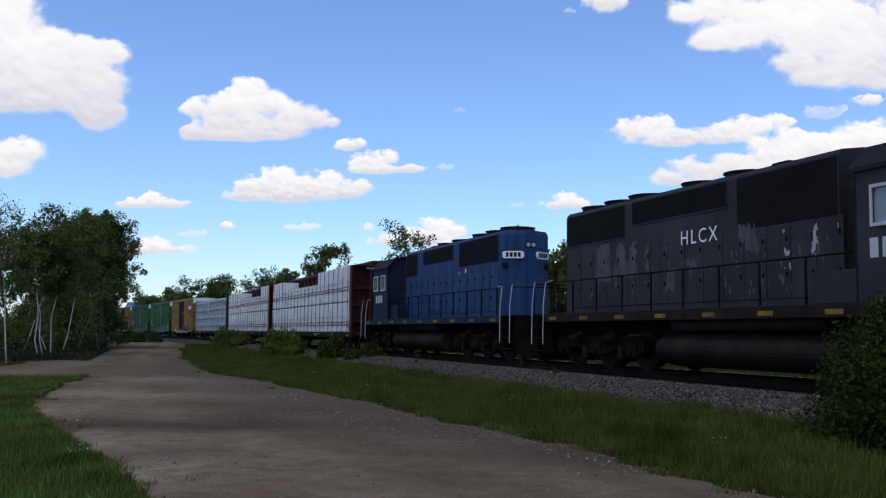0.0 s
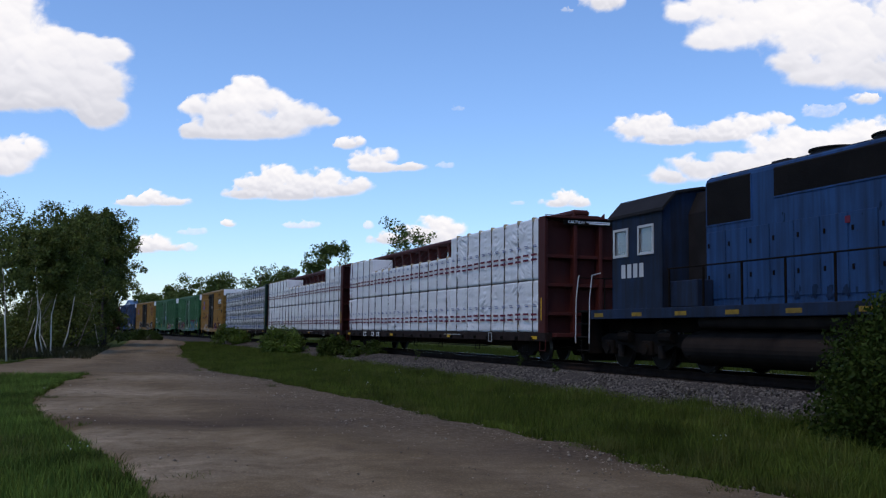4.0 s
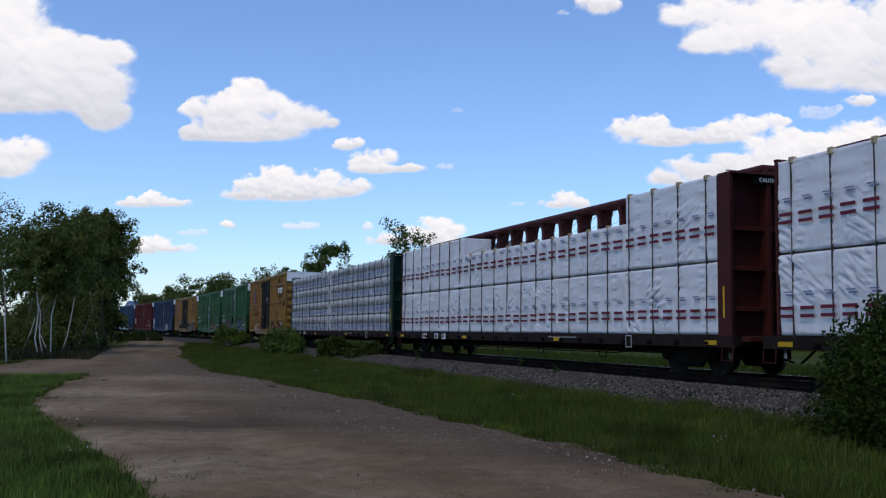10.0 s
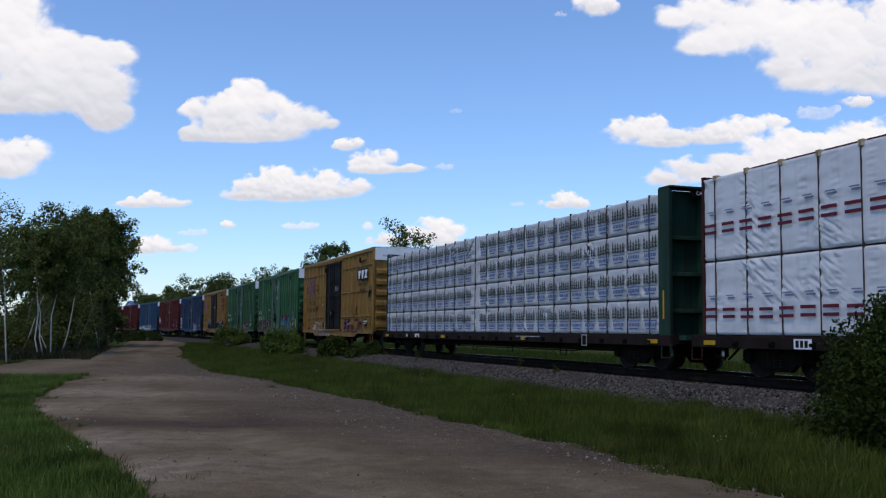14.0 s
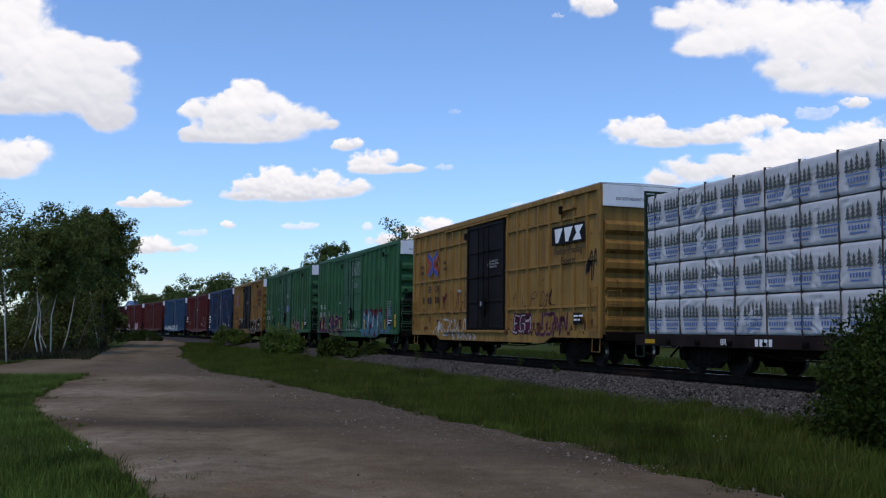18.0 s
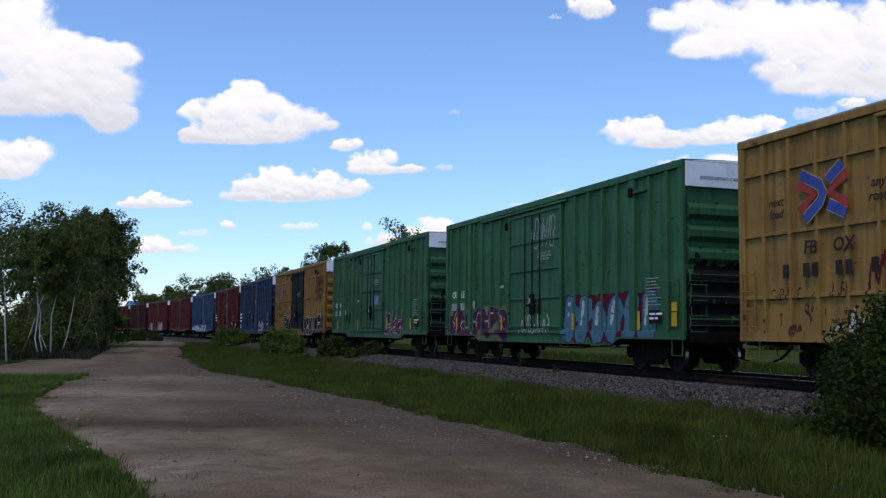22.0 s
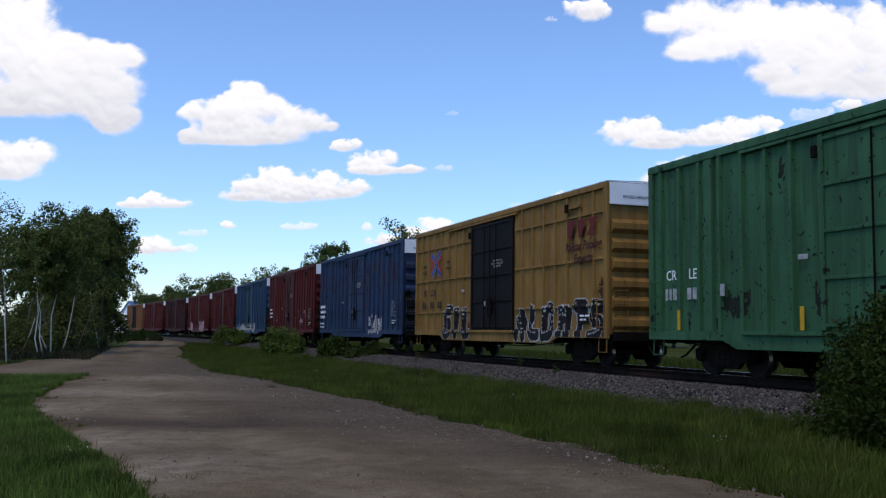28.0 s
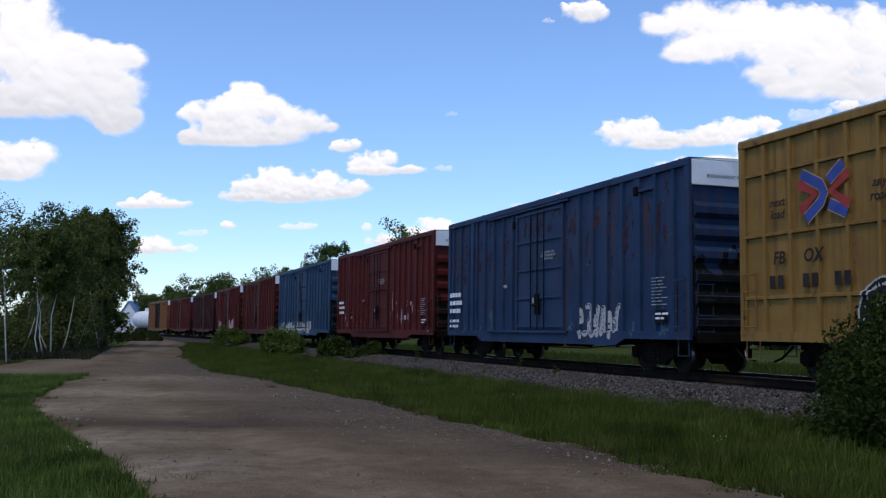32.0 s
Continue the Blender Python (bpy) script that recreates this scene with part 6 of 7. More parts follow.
def loco_bogie(car, x):
    g = Geo().box(-0.5, 0.5, -1.15, 1.15, 0.62, 0.9, 0.04).box(-2.3, 2.3, -0.62, 0.62, 0.2, 0.9, 0.05)
    b = part("bogie", g, M_UNDER, car)
    b.location = (x, 0, 0)
    for sg in (1, -1):
        g = Geo()
        g.prism([(-2.5, 0.5), (-2.5, 0.8), (-2.1, 0.92), (2.1, 0.92), (2.5, 0.8), (2.5, 0.5), (2.1, 0.42), (1.2, 0.62), (0.6, 0.42), (-0.6, 0.42), (-1.2, 0.62), (-2.1, 0.42)], sg * 1.05, sg * 1.2, "y")
        part("side_frame", g, M_UNDER, b)
        for sx in (-1.95, 0, 1.95):
            part("axle_box", Geo().box(sx - 0.24, sx + 0.24, sg * 1.1, sg * 1.3, 0.34, 0.74, 0.04).cyl((sx, sg * 1.3, 0.52), (sx, sg * 1.36, 0.52), 0.15, 12), M_UNDER, b)
        for sx in (-1.0, 1.0):
            part("brake_cylinder", Geo().cyl((sx - 0.3, sg * 1.3, 0.82), (sx + 0.25, sg * 1.3, 0.82), 0.13, 10), M_UNDER, b)
            part("coil_spring", Geo().cyl((sx + 0.35, sg * 1.22, 0.3), (sx + 0.35, sg * 1.22, 0.62), 0.1, 10), M_WHEEL, b)
        part("sand_pipe", Geo().tube([(-2.4, sg * 1.0, 0.9), (-2.6, sg * 0.9, 0.45), (-2.55, sg * 0.8, 0.12)], 0.02, 5), M_UNDER, b)
    for sx in (-1.95, 0, 1.95):
        wheelset(b, sx, 0.51)
    return b


def locomotive(place, paint, soot, label, flip, shift=0.0, back=0.0, near=1):
    """A six-axle hood unit. Local -x is the long-hood end, the cab stands at +x. near: the side that shows."""
    car = thing("locomotive", label, "locomotive", "locomotives of the train")
    E = 9.45                     # half length of the frame
    WK = 1.56                    # walkway height
    HX, HW, NW = -7.35 + shift, 0.92, 0.2    # hood end, half width and half width of its nose
    CX = 4.85 + back             # where the cab begins
    part("frame", Geo().box(-E, E, -1.5, 1.5, WK - 0.06, WK, 0.01).box(-E + 0.3, E - 0.3, -0.6, 0.6, 0.95, WK - 0.06, 0.02), M_UNDER, car)
    for sg in (1, -1):
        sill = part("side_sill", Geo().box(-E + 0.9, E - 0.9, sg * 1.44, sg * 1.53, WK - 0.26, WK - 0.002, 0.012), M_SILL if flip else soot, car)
        for k in range(9):
            x = -E + 1.5 + k * 2.0
            part("reflector", Geo().box(x - 0.24, x + 0.24, sg * 1.53, sg * 1.536, WK - 0.2, WK - 0.1), M_DULL_YELLOW, sill)
    # long hood with the flared radiator section and roof rounding
    prof = [(-HW, WK), (HW, WK), (HW, 4.5), (HW - 0.03, 4.58), (HW - 0.1, 4.64), (0.3, 4.71), (-0.3, 4.71), (-HW + 0.1, 4.64), (-HW + 0.03, 4.58), (-HW, 4.5)]
    part("hood", Geo().prism(prof, HX + 0.45, CX - 1.0), paint, car)
    part("roof_panel", Geo().prism([(-HW + 0.08, 4.62), (-HW + 0.1, 4.649), (-0.3, 4.718), (0.3, 4.718), (HW - 0.1, 4.649), (HW - 0.08, 4.62)], HX + 0.6, CX - 1.02), M_ROOF_DARK, car, "soot-blackened roof panel")
    part("cab_locker", Geo().prism([(-0.75, WK), (0.75, WK), (0.75, 3.9), (0.5, 4.45), (-0.5, 4.45), (-0.75, 3.9)], CX - 1.0, CX), M_ROOF_DARK, car)
    # tapered end with number boards and headlamps
    g = Geo()
    n0 = [(-HW, WK), (HW, WK), (HW, 4.5), (HW - 0.1, 4.66), (-HW + 0.1, 4.66), (-HW, 4.5)]
    n1 = [(-NW, WK), (NW, WK), (NW, 4.48), (NW - 0.05, 4.6), (-NW + 0.05, 4.6), (-NW, 4.48)]
    vs = [(HX + 0.45, *p) for p in n0] + [(HX, *p) for p in n1]
    g.add(vs, [tuple(range(6, 12))[::-1]] + [(i, i + 6, (i + 1) % 6 + 6, (i + 1) % 6) for i in range(6)])
    end = part("hood_end", g, paint, car)
    for y in (-0.1, 0.1):
        hl = part("headlamp", Geo().cyl((HX - 0.06, y, 4.12), (HX + 0.02, y, 4.12), 0.075, 14), M_RAILING, end)
        part("bezel", Geo().cyl((HX - 0.045, y, 4.12), (HX + 0.02, y, 4.12), 0.1, 14), M_UNDER, hl)
    # each slanted face of the end carries a number board, hand holds and a small drain cover
    slant = math.atan2(HW - NW, 0.45)
    for sg in (1, -1):
        m = Matrix.Translation((HX + 0.225, sg * (NW + HW) / 2, 0)) @ Matrix.Rotation(-sg * (math.pi / 2 - slant), 4, "Z")
        bx = part("number_board", Geo().prism([(-0.39, 3.69), (-0.33, 3.63), (0.33, 3.63), (0.39, 3.69), (0.39, 3.83), (0.33, 3.89), (-0.33, 3.89), (-0.39, 3.83)], -0.06, 0.03), M_WHITE, end)
        bx.matrix_basis = m
        for k in range(4):
            part("number_bar", Geo().box(-0.066, -0.059, -0.27 + k * 0.145, -0.17 + k * 0.145, 3.68, 3.84), M_BLACK, bx)
        for z in (2.3, 2.73, 3.16, 3.52, 4.02):
            part("hand_hold", Geo().tube([(0.02, -0.22, z), (-0.09, -0.22, z), (-0.09, 0.22, z), (0.02, 0.22, z)], 0.013, 5), paint, end).matrix_basis = m
        part("drain_cover", Geo().cyl((0.0, sg * 0.3, 3.36), (-0.04, sg * 0.3, 3.36), 0.12, 14), M_GRILLE, end).matrix_basis = m
    # radiator and dynamic-brake grilles on both flanks, standing proud and flared
    for sg in (1, -1):
        for x0, x1, z0 in ((HX + 0.75, HX + 4.7, 3.55), (HX + 5.4, HX + 9.1, 3.9), (HX + 9.9, CX - 1.05, 3.5)) if not flip else ((HX + 0.55, HX + 4.0, 3.62), (HX + 4.4, HX + 8.6, 3.92), (HX + 9.0, CX - 1.05, 3.3)):
            gr = part("grille", Geo().prism([(sg * (HW - 0.05), z0), (sg * (HW + 0.012), z0), (sg * (HW + 0.012), 4.5), (sg * (HW - 0.1), 4.645)], x0, x1), M_GRILLE, car)
            part("grille_frame", Geo().box(x0 - 0.04, x1 + 0.04, sg * HW, sg * (HW + 0.018), z0 - 0.04, z0, 0.004).box(x0 - 0.04, x0, sg * HW, sg * (HW + 0.018), z0, 4.5, 0.004).box(x1, x1 + 0.04, sg * HW, sg * (HW + 0.018), z0, 4.5, 0.004), paint, gr)
            for k in range(18):
                z = z0 + 0.04 + k * (4.46 - z0) / 18
                part("louvre", Geo().box(x0 + 0.02, x1 - 0.02, sg * (HW + 0.008), sg * (HW + 0.016), z - 0.006, z + 0.006), M_GRILLE, gr)
        # hood doors: seams, hinges and latches
        x = HX + 0.7
        while x < CX - 1.5:
            d = part("hood_door", Geo().box(x, x + 0.72, sg * HW, sg * (HW + 0.022), WK + 0.18, 3.32, 0.008), paint, car)
            for z in (2.2, 2.95):
                part("latch", Geo().box(x + 0.6, x + 0.65, sg * (HW + 0.02), sg * (HW + 0.045), z, z + 0.1, 0.005), M_UNDER, d)
            x += 0.78
    # fans, exhaust and horns on the roof
    for k, (x, r) in enumerate(((HX + 1.1, 0.62), (HX + 2.5, 0.62), (HX + 3.9, 0.62), (HX + 6.4, 0.55), (HX + 8.2, 0.55))):
        part("roof_fan", Geo().cyl((x, 0, 4.6), (x, 0, 4.8), r, 24).cyl((x, 0, 4.8), (x, 0, 4.83), r + 0.04, 24).cyl((x, 0, 4.83), (x, 0, 4.835), r - 0.06, 24), M_ROOF_DARK, car)
    part("exhaust_stack", Geo().box(HX + 9.4, HX + 10.0, -0.3, 0.3, 4.62, 4.84, 0.03), M_ROOF_DARK, car)
    part("lifting_eye", Geo().tube([(HX + 0.55, 0.3, 4.6), (HX + 0.55, 0.3, 4.86), (HX + 0.35, 0.3, 4.86), (HX + 0.35, 0.3, 4.58)], 0.02, 5), M_ROOF_DARK, car)
    # cab
    cabp = [(-1.5, WK), (1.5, WK), (1.5, 4.0), (1.15, 4.42), (0.4, 4.56), (-0.4, 4.56), (-1.15, 4.42), (-1.5, 4.0)]
    g = Geo()
    th = 0.06
    C2 = CX + 2.5
    for x in (CX, C2 - th):
        g.prism(cabp, x, x + th)
    for sg in (1, -1):
        g.box(CX, C2, sg * 1.5, sg * (1.5 - th), WK, 2.92)
        g.box(CX, C2, sg * 1.5, sg * (1.5 - th), 3.68, 4.01)
        g.box(CX, CX + 0.4, sg * 1.5, sg * (1.5 - th), 2.92, 3.68)
        g.box(C2 - 0.1, C2, sg * 1.5, sg * (1.5 - th), 2.92, 3.68)
        g.box(CX + 1.15, CX + 1.65, sg * 1.5, sg * (1.5 - th), 2.92, 3.68)
    cab = part("cab", g, soot, car)
    part("cab_roof", Geo().prism([(-1.56, 3.96), (-1.56, 4.04), (-1.17, 4.47), (-0.4, 4.61), (0.4, 4.61), (1.17, 4.47), (1.56, 4.04), (1.56, 3.96), (1.15, 4.4), (0.4, 4.55), (-0.4, 4.55), (-1.15, 4.4)], CX - 0.1, C2 + 0.12), M_ROOF_DARK, cab)
    for sg in (1, -1):
        for x0, x1 in ((CX + 0.4, CX + 1.15), (CX + 1.65, C2 - 0.1)):
            w = part("cab_window", Geo().box(x0 + 0.05, x1 - 0.05, sg * 1.46, sg * 1.475, 2.97, 3.63), M_GLASS, cab)
            f = Geo()
            f.box(x0, x1, sg * 1.5, sg * 1.53, 3.62, 3.68).box(x0, x1, sg * 1.5, sg * 1.53, 2.92, 2.98)
            f.box(x0, x0 + 0.05, sg * 1.5, sg * 1.53, 2.98, 3.62).box(x1 - 0.05, x1, sg * 1.5, sg * 1.53, 2.98, 3.62)
            part("window_frame", f, M_RAILING, w)
    # short hood, steps, pilots, handrails
    part("short_hood", Geo().prism([(-0.8, WK), (0.8, WK), (0.8, 2.75), (0.6, 2.95), (-0.6, 2.95), (-0.8, 2.75)], C2, min(E - 0.35, C2 + 1.15)), paint, car)
    for sg in (1, -1):
        part("battery_box", Geo().box(CX - 1.3, CX - 0.1, sg * 0.95, sg * 1.4, WK, 2.2, 0.02), soot, car)
    for sx in (-1, 1):
        pil = part("pilot", Geo().box(sx * (E - 0.06), sx * E, -1.35, 1.35, 0.32, WK, 0.01), M_UNDER, car)
        part("plough", Geo().prism([(sx * E, 0.12), (sx * (E + 0.16), 0.12), (sx * E, 0.8)], -1.25, 1.25, "y"), M_UNDER, pil)
        coupler(car, sx * (E - 0.1), sx, 0.86, 0.5)
        for sg in (1, -1):
            st = Geo()
            for z in (0.42, 0.8, 1.18):
                st.box(sx * (E - 0.75), sx * (E - 0.06), sg * 1.1, sg * 1.5, z - 0.02, z + 0.02)
            st.box(sx * (E - 0.8), sx * (E - 0.74), sg * 1.1, sg * 1.5, 0.35, WK, 0.0)
            step = part("step_well", st, M_UNDER, car)
            part("step_edge", Geo().box(sx * (E - 0.74), sx * (E - 0.06), sg * 1.5, sg * 1.51, 0.80, 0.82).box(sx * (E - 0.74), sx * (E - 0.06), sg * 1.5, sg * 1.51, 0.42, 0.44), M_TANK, step)
            for xx, bend in ((E - 0.04, 0.0), (E - 0.86, 0.22)):
                part("grab_rail", Geo().tube([(sx * (xx - bend * 2), sg * 1.42, WK + 1.02), (sx * xx, sg * 1.45, WK + 0.98), (sx * xx, sg * 1.53, WK + 0.3), (sx * (xx + 0.01), sg * 1.54, 0.62)], 0.015, 6), M_RAILING, car)
        part("end_rail", Geo().tube([(sx * (E - 0.05), -1.4, WK + 0.95), (sx * (E - 0.05), 1.4, WK + 0.95)], 0.018, 5).tube([(sx * (E - 0.05), -0.6, WK), (sx * (E - 0.05), -0.6, WK + 0.95)], 0.018, 5).tube([(sx * (E - 0.05), 0.6, WK), (sx * (E - 0.05), 0.6, WK + 0.95)], 0.018, 5), M_UNDER, car)
    for sg in (1, -1):
        part("handrail", Geo().tube([(-E + 1.3, sg * 1.46, WK + 0.94), (CX - 0.15, sg * 1.46, WK + 0.94)], 0.02, 6), M_UNDER, car)
        x = -E + 1.3
        while x < CX:
            part("stanchion", Geo().cyl((x, sg * 1.46, WK - 0.1), (x, sg * 1.46, WK + 0.94), 0.028, 6), M_UNDER, car)
            x += 1.42
    # fuel tank, air reservoirs, bogies
    T0, T1 = -2.35, 4.2
    part("fuel_tank", Geo().prism([(1.42 * math.copysign(abs(math.cos(a)) ** 0.55, math.cos(a)), 0.6 + 0.45 * math.sin(a)) for a in [k * math.pi / 16 for k in range(32)]], T0, T1), M_TANK, car, smooth=False)
    for sg in (1, -1):
        part("air_reservoir", Geo().cyl((T0 + 0.6, sg * 1.22, 1.16), (T1 - 0.6, sg * 1.22, 1.2), 0.14, 14), M_TANK, car)
    loco_bogie(car, -5.75)
    loco_bogie(car, 6.0)
    CARS.append((car, place, 5.8 if not flip else -5.8))
    # lettering on the side that shows
    y = near
    bar_row(cab, M_RAILING, CX + 2.0 if y > 0 else CX + 0.36, y * 1.503, 2.36, (0.2, 0.2, 0.2, 0.2), 0.36, 0.1)
    return car


L2 = locomotive(-88.5, PAINT_LOCO_BLUE, PAINT_LOCO_SOOT, "blue six-axle diesel locomotive with a dark roof", False, shift=-0.4)
L1 = locomotive(-109.06, PAINT_LOCO_GREY, PAINT_LOCO_GREY, "dark grey weathered six-axle diesel locomotive with white lettering", True, shift=-1.3, back=-0.25, near=-1)
lettering("HLCX", 0.5, side_matrix(-1.14, -0.957, 3.32), M_WHITE, L1, "lettering", "faded white reporting letters", spacing=1.3)
def flaking(car, spans, paint, seed, cut, name="faded_patch", y=-0.948, cell=0.03):
    """Old paint showing through in patches of uneven outline on the far-handed flank."""
    for k, (x0, x1, z0, z1) in enumerate(spans):
        keep = []
        for x in np.arange(x0, x1, cell):
            for z in np.arange(z0, z1, cell):
                rim = max(abs(2 * (x - x0) / (x1 - x0) - 1), abs(2 * (z - z0) / (z1 - z0) - 1)) ** 4
                v = noise.noise(Vector((x * 3.0, z * 1.3, seed + k))) + 0.6 * noise.noise(Vector((x * 11, z * 5, seed - k)))
                if v > cut + 0.55 * rim:
                    keep.append((x, z))
        if keep:
            P = np.array(keep)
            V = np.empty((len(P), 4, 3))
            for q, (i, j) in enumerate(((0, 0), (1, 0), (1, 1), (0, 1))):
                V[:, q, 0], V[:, q, 1], V[:, q, 2] = P[:, 0] + i * cell, y, P[:, 1] + j * cell
            tagged(shared(name, array_mesh(name, V.reshape(-1, 3), np.arange(len(P) * 4).reshape(-1, 4), paint), car), kind="stuff")


flaking(L1, ((-6.3, -5.4, 2.4, 3.5), (-5.3, -4.0, 2.5, 3.45), (0.4, 1.1, 2.75, 3.45), (-2.6, -2.2, 2.0, 2.6)), PAINT_LOCO_PATCH, 41, -0.35)
flaking(L1, ((-7.6, 3.6, 1.75, 3.0), (-3.9, -2.0, 2.6, 3.4), (1.2, 3.6, 2.0, 3.2)), PAINT_LOCO_PATCH, 47, 0.42)
flaking(L1, ((1.9, 2.25, 2.0, 3.3), (2.7, 3.2, 2.75, 3.35), (2.75, 2.95, 2.1, 2.9), (3.4, 3.65, 2.9, 3.3), (-0.35, -0.2, 2.5, 3.1)), M_STENCIL, 57, 0.2, "worn_lettering", -0.956)
for _x, _z, _m in ((-3.9, 3.3, M_WHITE), (-4.5, 3.26, INK_RED), (-3.2, 3.24, M_YELLOW), (-0.9, 3.1, INK_RED)):
    part("sticker", Geo().box(_x, _x + 0.14, 0.944, 0.949, _z, _z + 0.14), _m, L2)

# soot and oil on the blue hood
STAIN_SOOT = mat("soot_stain", (0.013, 0.026, 0.055), 0.85, vary=0.4, scale=4, spec=0.05)
stains(L2, STAIN_SOOT, 9, 0.8, ((-6.7, 3.7, 1.62, 1.95),), y=0.946, cell=0.03)
stains(L2, STAIN_SOOT, 14, 0.0, ((-6.6, 2.0, 3.1, 3.5),), y=0.946, cell=0.03)

M_ROCK = mat("pale_rock", (0.34, 0.3, 0.26), 0.9, vary=0.25, scale=5, fine=30, bump=0.6, spec=0.05)

# ---------------------------------------------------------------- trees and distance
def by_ray(px, dist):
    """A ground place dist metres off, px in thousandths of the half view to the side of the view's middle."""
    return px / 1000 * 0.4557 * dist, dist


# the birch group along the far edge of the gravel, in front of denser trees
for _k, (_x, _y, _h, _s, _n) in enumerate(((-20.9, 43.0, 6.6, 1.5, 1), (-18.9, 42.5, 6.5, 1.5, 1), (-20.6, 50.0, 7.3, 1.6, 1), (-20.6, 51.5, 7.5, 1.6, 1), (-21.6, 53.0, 7.9, 1.8, 1), (-22.2, 57.0, 8.6, 1.9, 1))):
    tree(_x, _y, _h, _s, "birch with a white trunk and dense dark green leaves", _k + 1, M_BIRCH, M_LEAF_DARK, 0.52, (0.16, 0.18, 0.8, 0.9, 0.9, 0.9)[_k], 0.09, trunks=_n, thick=0.037, lean=((0.3, -0.2, 0.6, 0.1, -0.4, 0.7)[_k], 0), limbs=20, group="birches by the road", name="birch", category="birch tree")
for _x, _y, _h, _s, _seed in ((-35.2, 74, 13.4, 2.6, 12), (-32.2, 73, 12.8, 2.6, 13), (-27.4, 73, 11.8, 2.6, 5), (-26.0, 74, 11.4, 2.4, 9), (-33.0, 80, 11.8, 3.2, 6), (-29.5, 79, 12.2, 3.4, 7), (-27.3, 79, 11.6, 2.8, 10), (-39.5, 82, 12.6, 3.0, 8)):
    tree(_x, _y, _h, _s, "broad-leaved tree with dense dark foliage", _seed, M_BARK, M_LEAF_DARK, 0.1 if _x < -29 else 0.26, 0.17 if _x < -32 else 2.0, 0.1, thick=0.12, limbs=22, group="trees by the road")
for _k in range(5):
    bush(-29 + _k * 1.15, 49 + 2.6 * _k, 1.5 + 0.4 * (_k % 3), 1.5, "dark shrub among the birches", 60 + _k, M_LEAF_DARK, 0.08, 50, 60)
for _k in range(8):
    bush(-52 + _k * 3.1, 86 + 2 * (_k % 2), 5.4 if _k < 7 else 3.4, 2.4, "dark undergrowth behind the birches", 160 + _k, M_LEAF_DARK, 0.16, 50, 12 if _k < 6 else 50)

for _k in range(7):
    bush(-31.5 + _k * 1.28, 62 + 2.2 * (_k % 3), (2.0, 1.7, 2.2, 1.9, 4.8, 4.4, 5.0)[_k], 1.8, "tall dark shrub filling the shade under the birches", 190 + _k, M_LEAF_DARK, 0.1, 80, 70)
for _x, _y, _h, _s, _seed in ((-25.1, 72, 9.9, 2.3, 171), (-26.2, 74, 9.6, 2.2, 172)):
    tree(_x, _y, _h, _s, "slender tree with a lacy crown at the end of the group", _seed, M_BARK, M_LEAF_DARK, 0.36, 0.75, 0.1, thick=0.09, limbs=18, group="trees by the road")

def sapling(x, y, h, lean, seed):
    """A thin crooked stem with a few twigs and a tuft of leaves."""
    rng = np.random.default_rng(seed)
    sp = thing("sapling", "thin crooked sapling among the birches", "sapling", "saplings under the birches", pose(x, y, -0.05))
    pts = [Vector((lean * k * h + rng.normal() * 0.05, rng.normal() * 0.05, k * h)) for k in (0, 0.25, 0.5, 0.75, 1.0)]
    part("trunk", Geo().tube(pts, [0.035, 0.03, 0.025, 0.018, 0.006], 6), M_BIRCH if seed % 2 else M_TWIG, sp, smooth=True)
    tips = []
    for k in range(6):
        a = pts[1].lerp(pts[4], 0.2 + 0.13 * k)
        e = a + Vector((rng.normal() * 0.5, rng.normal() * 0.4, rng.uniform(0.2, 0.7)))
        part("twig", Geo().tube([a, a.lerp(e, 0.6), e], [0.012, 0.009, 0.004], 4), M_TWIG, sp)
        tips.append(tuple(e))
    V, F = leaf_cloud(rng, np.array(tips), np.full(len(tips), 0.35), 26, 0.07)
    ob = new("foliage", array_mesh("foliage", V, F, M_LEAF_DARK))
    ob.parent = sp


M_TWIG = mat("grey_twig", (0.2, 0.165, 0.125), 0.9, vary=0.3, scale=5)
for _k in range(12):
    sapling(-26.5 + 0.4 * _k, 54 + 3.0 * (_k % 4), 2.2 + 0.9 * (_k % 3), (0.35, -0.2, 0.1, 0.55, -0.4)[_k % 5], 300 + _k)

# bushes between the road and the train
bush(6.3, 12.5, 2.02, 1.4, "leafy green bush beside the track", 31, M_LEAF_NEAR, size=0.038, clumps=280, per=150)
bush(-9.4, 57.5, 1.72, 1.35, "round green bush on the ballast shoulder", 32, M_LEAF, size=0.07, clumps=80, per=80)
bush(-5.5, 50.5, 1.22, 1.0, "low green bush on the ballast shoulder", 33, M_LEAF_BUSH, size=0.07, clumps=70, per=70)
bush(-3.55, 47.5, 0.95, 1.15, "small weedy bush beside the ballast", 34, M_LEAF_BUSH, size=0.06, clumps=50, per=60)
bush(-18.2, 84, 1.9, 1.6, "green bush at the bend of the road", 35, M_LEAF, size=0.09, clumps=60, per=70)
bush(-34, 113, 1.4, 1.8, "low bush at the bend of the road", 36, size=0.1, clumps=50, per=60)
bush(-36.5, 115, 1.1, 1.6, "low bush at the bend of the road", 37, size=0.1, clumps=50, per=60)
bush(-35.0, 100, 2.6, 1.6, "dark shrub by the end of the birch group", 38, M_LEAF_DARK, 0.1, 60, 60)

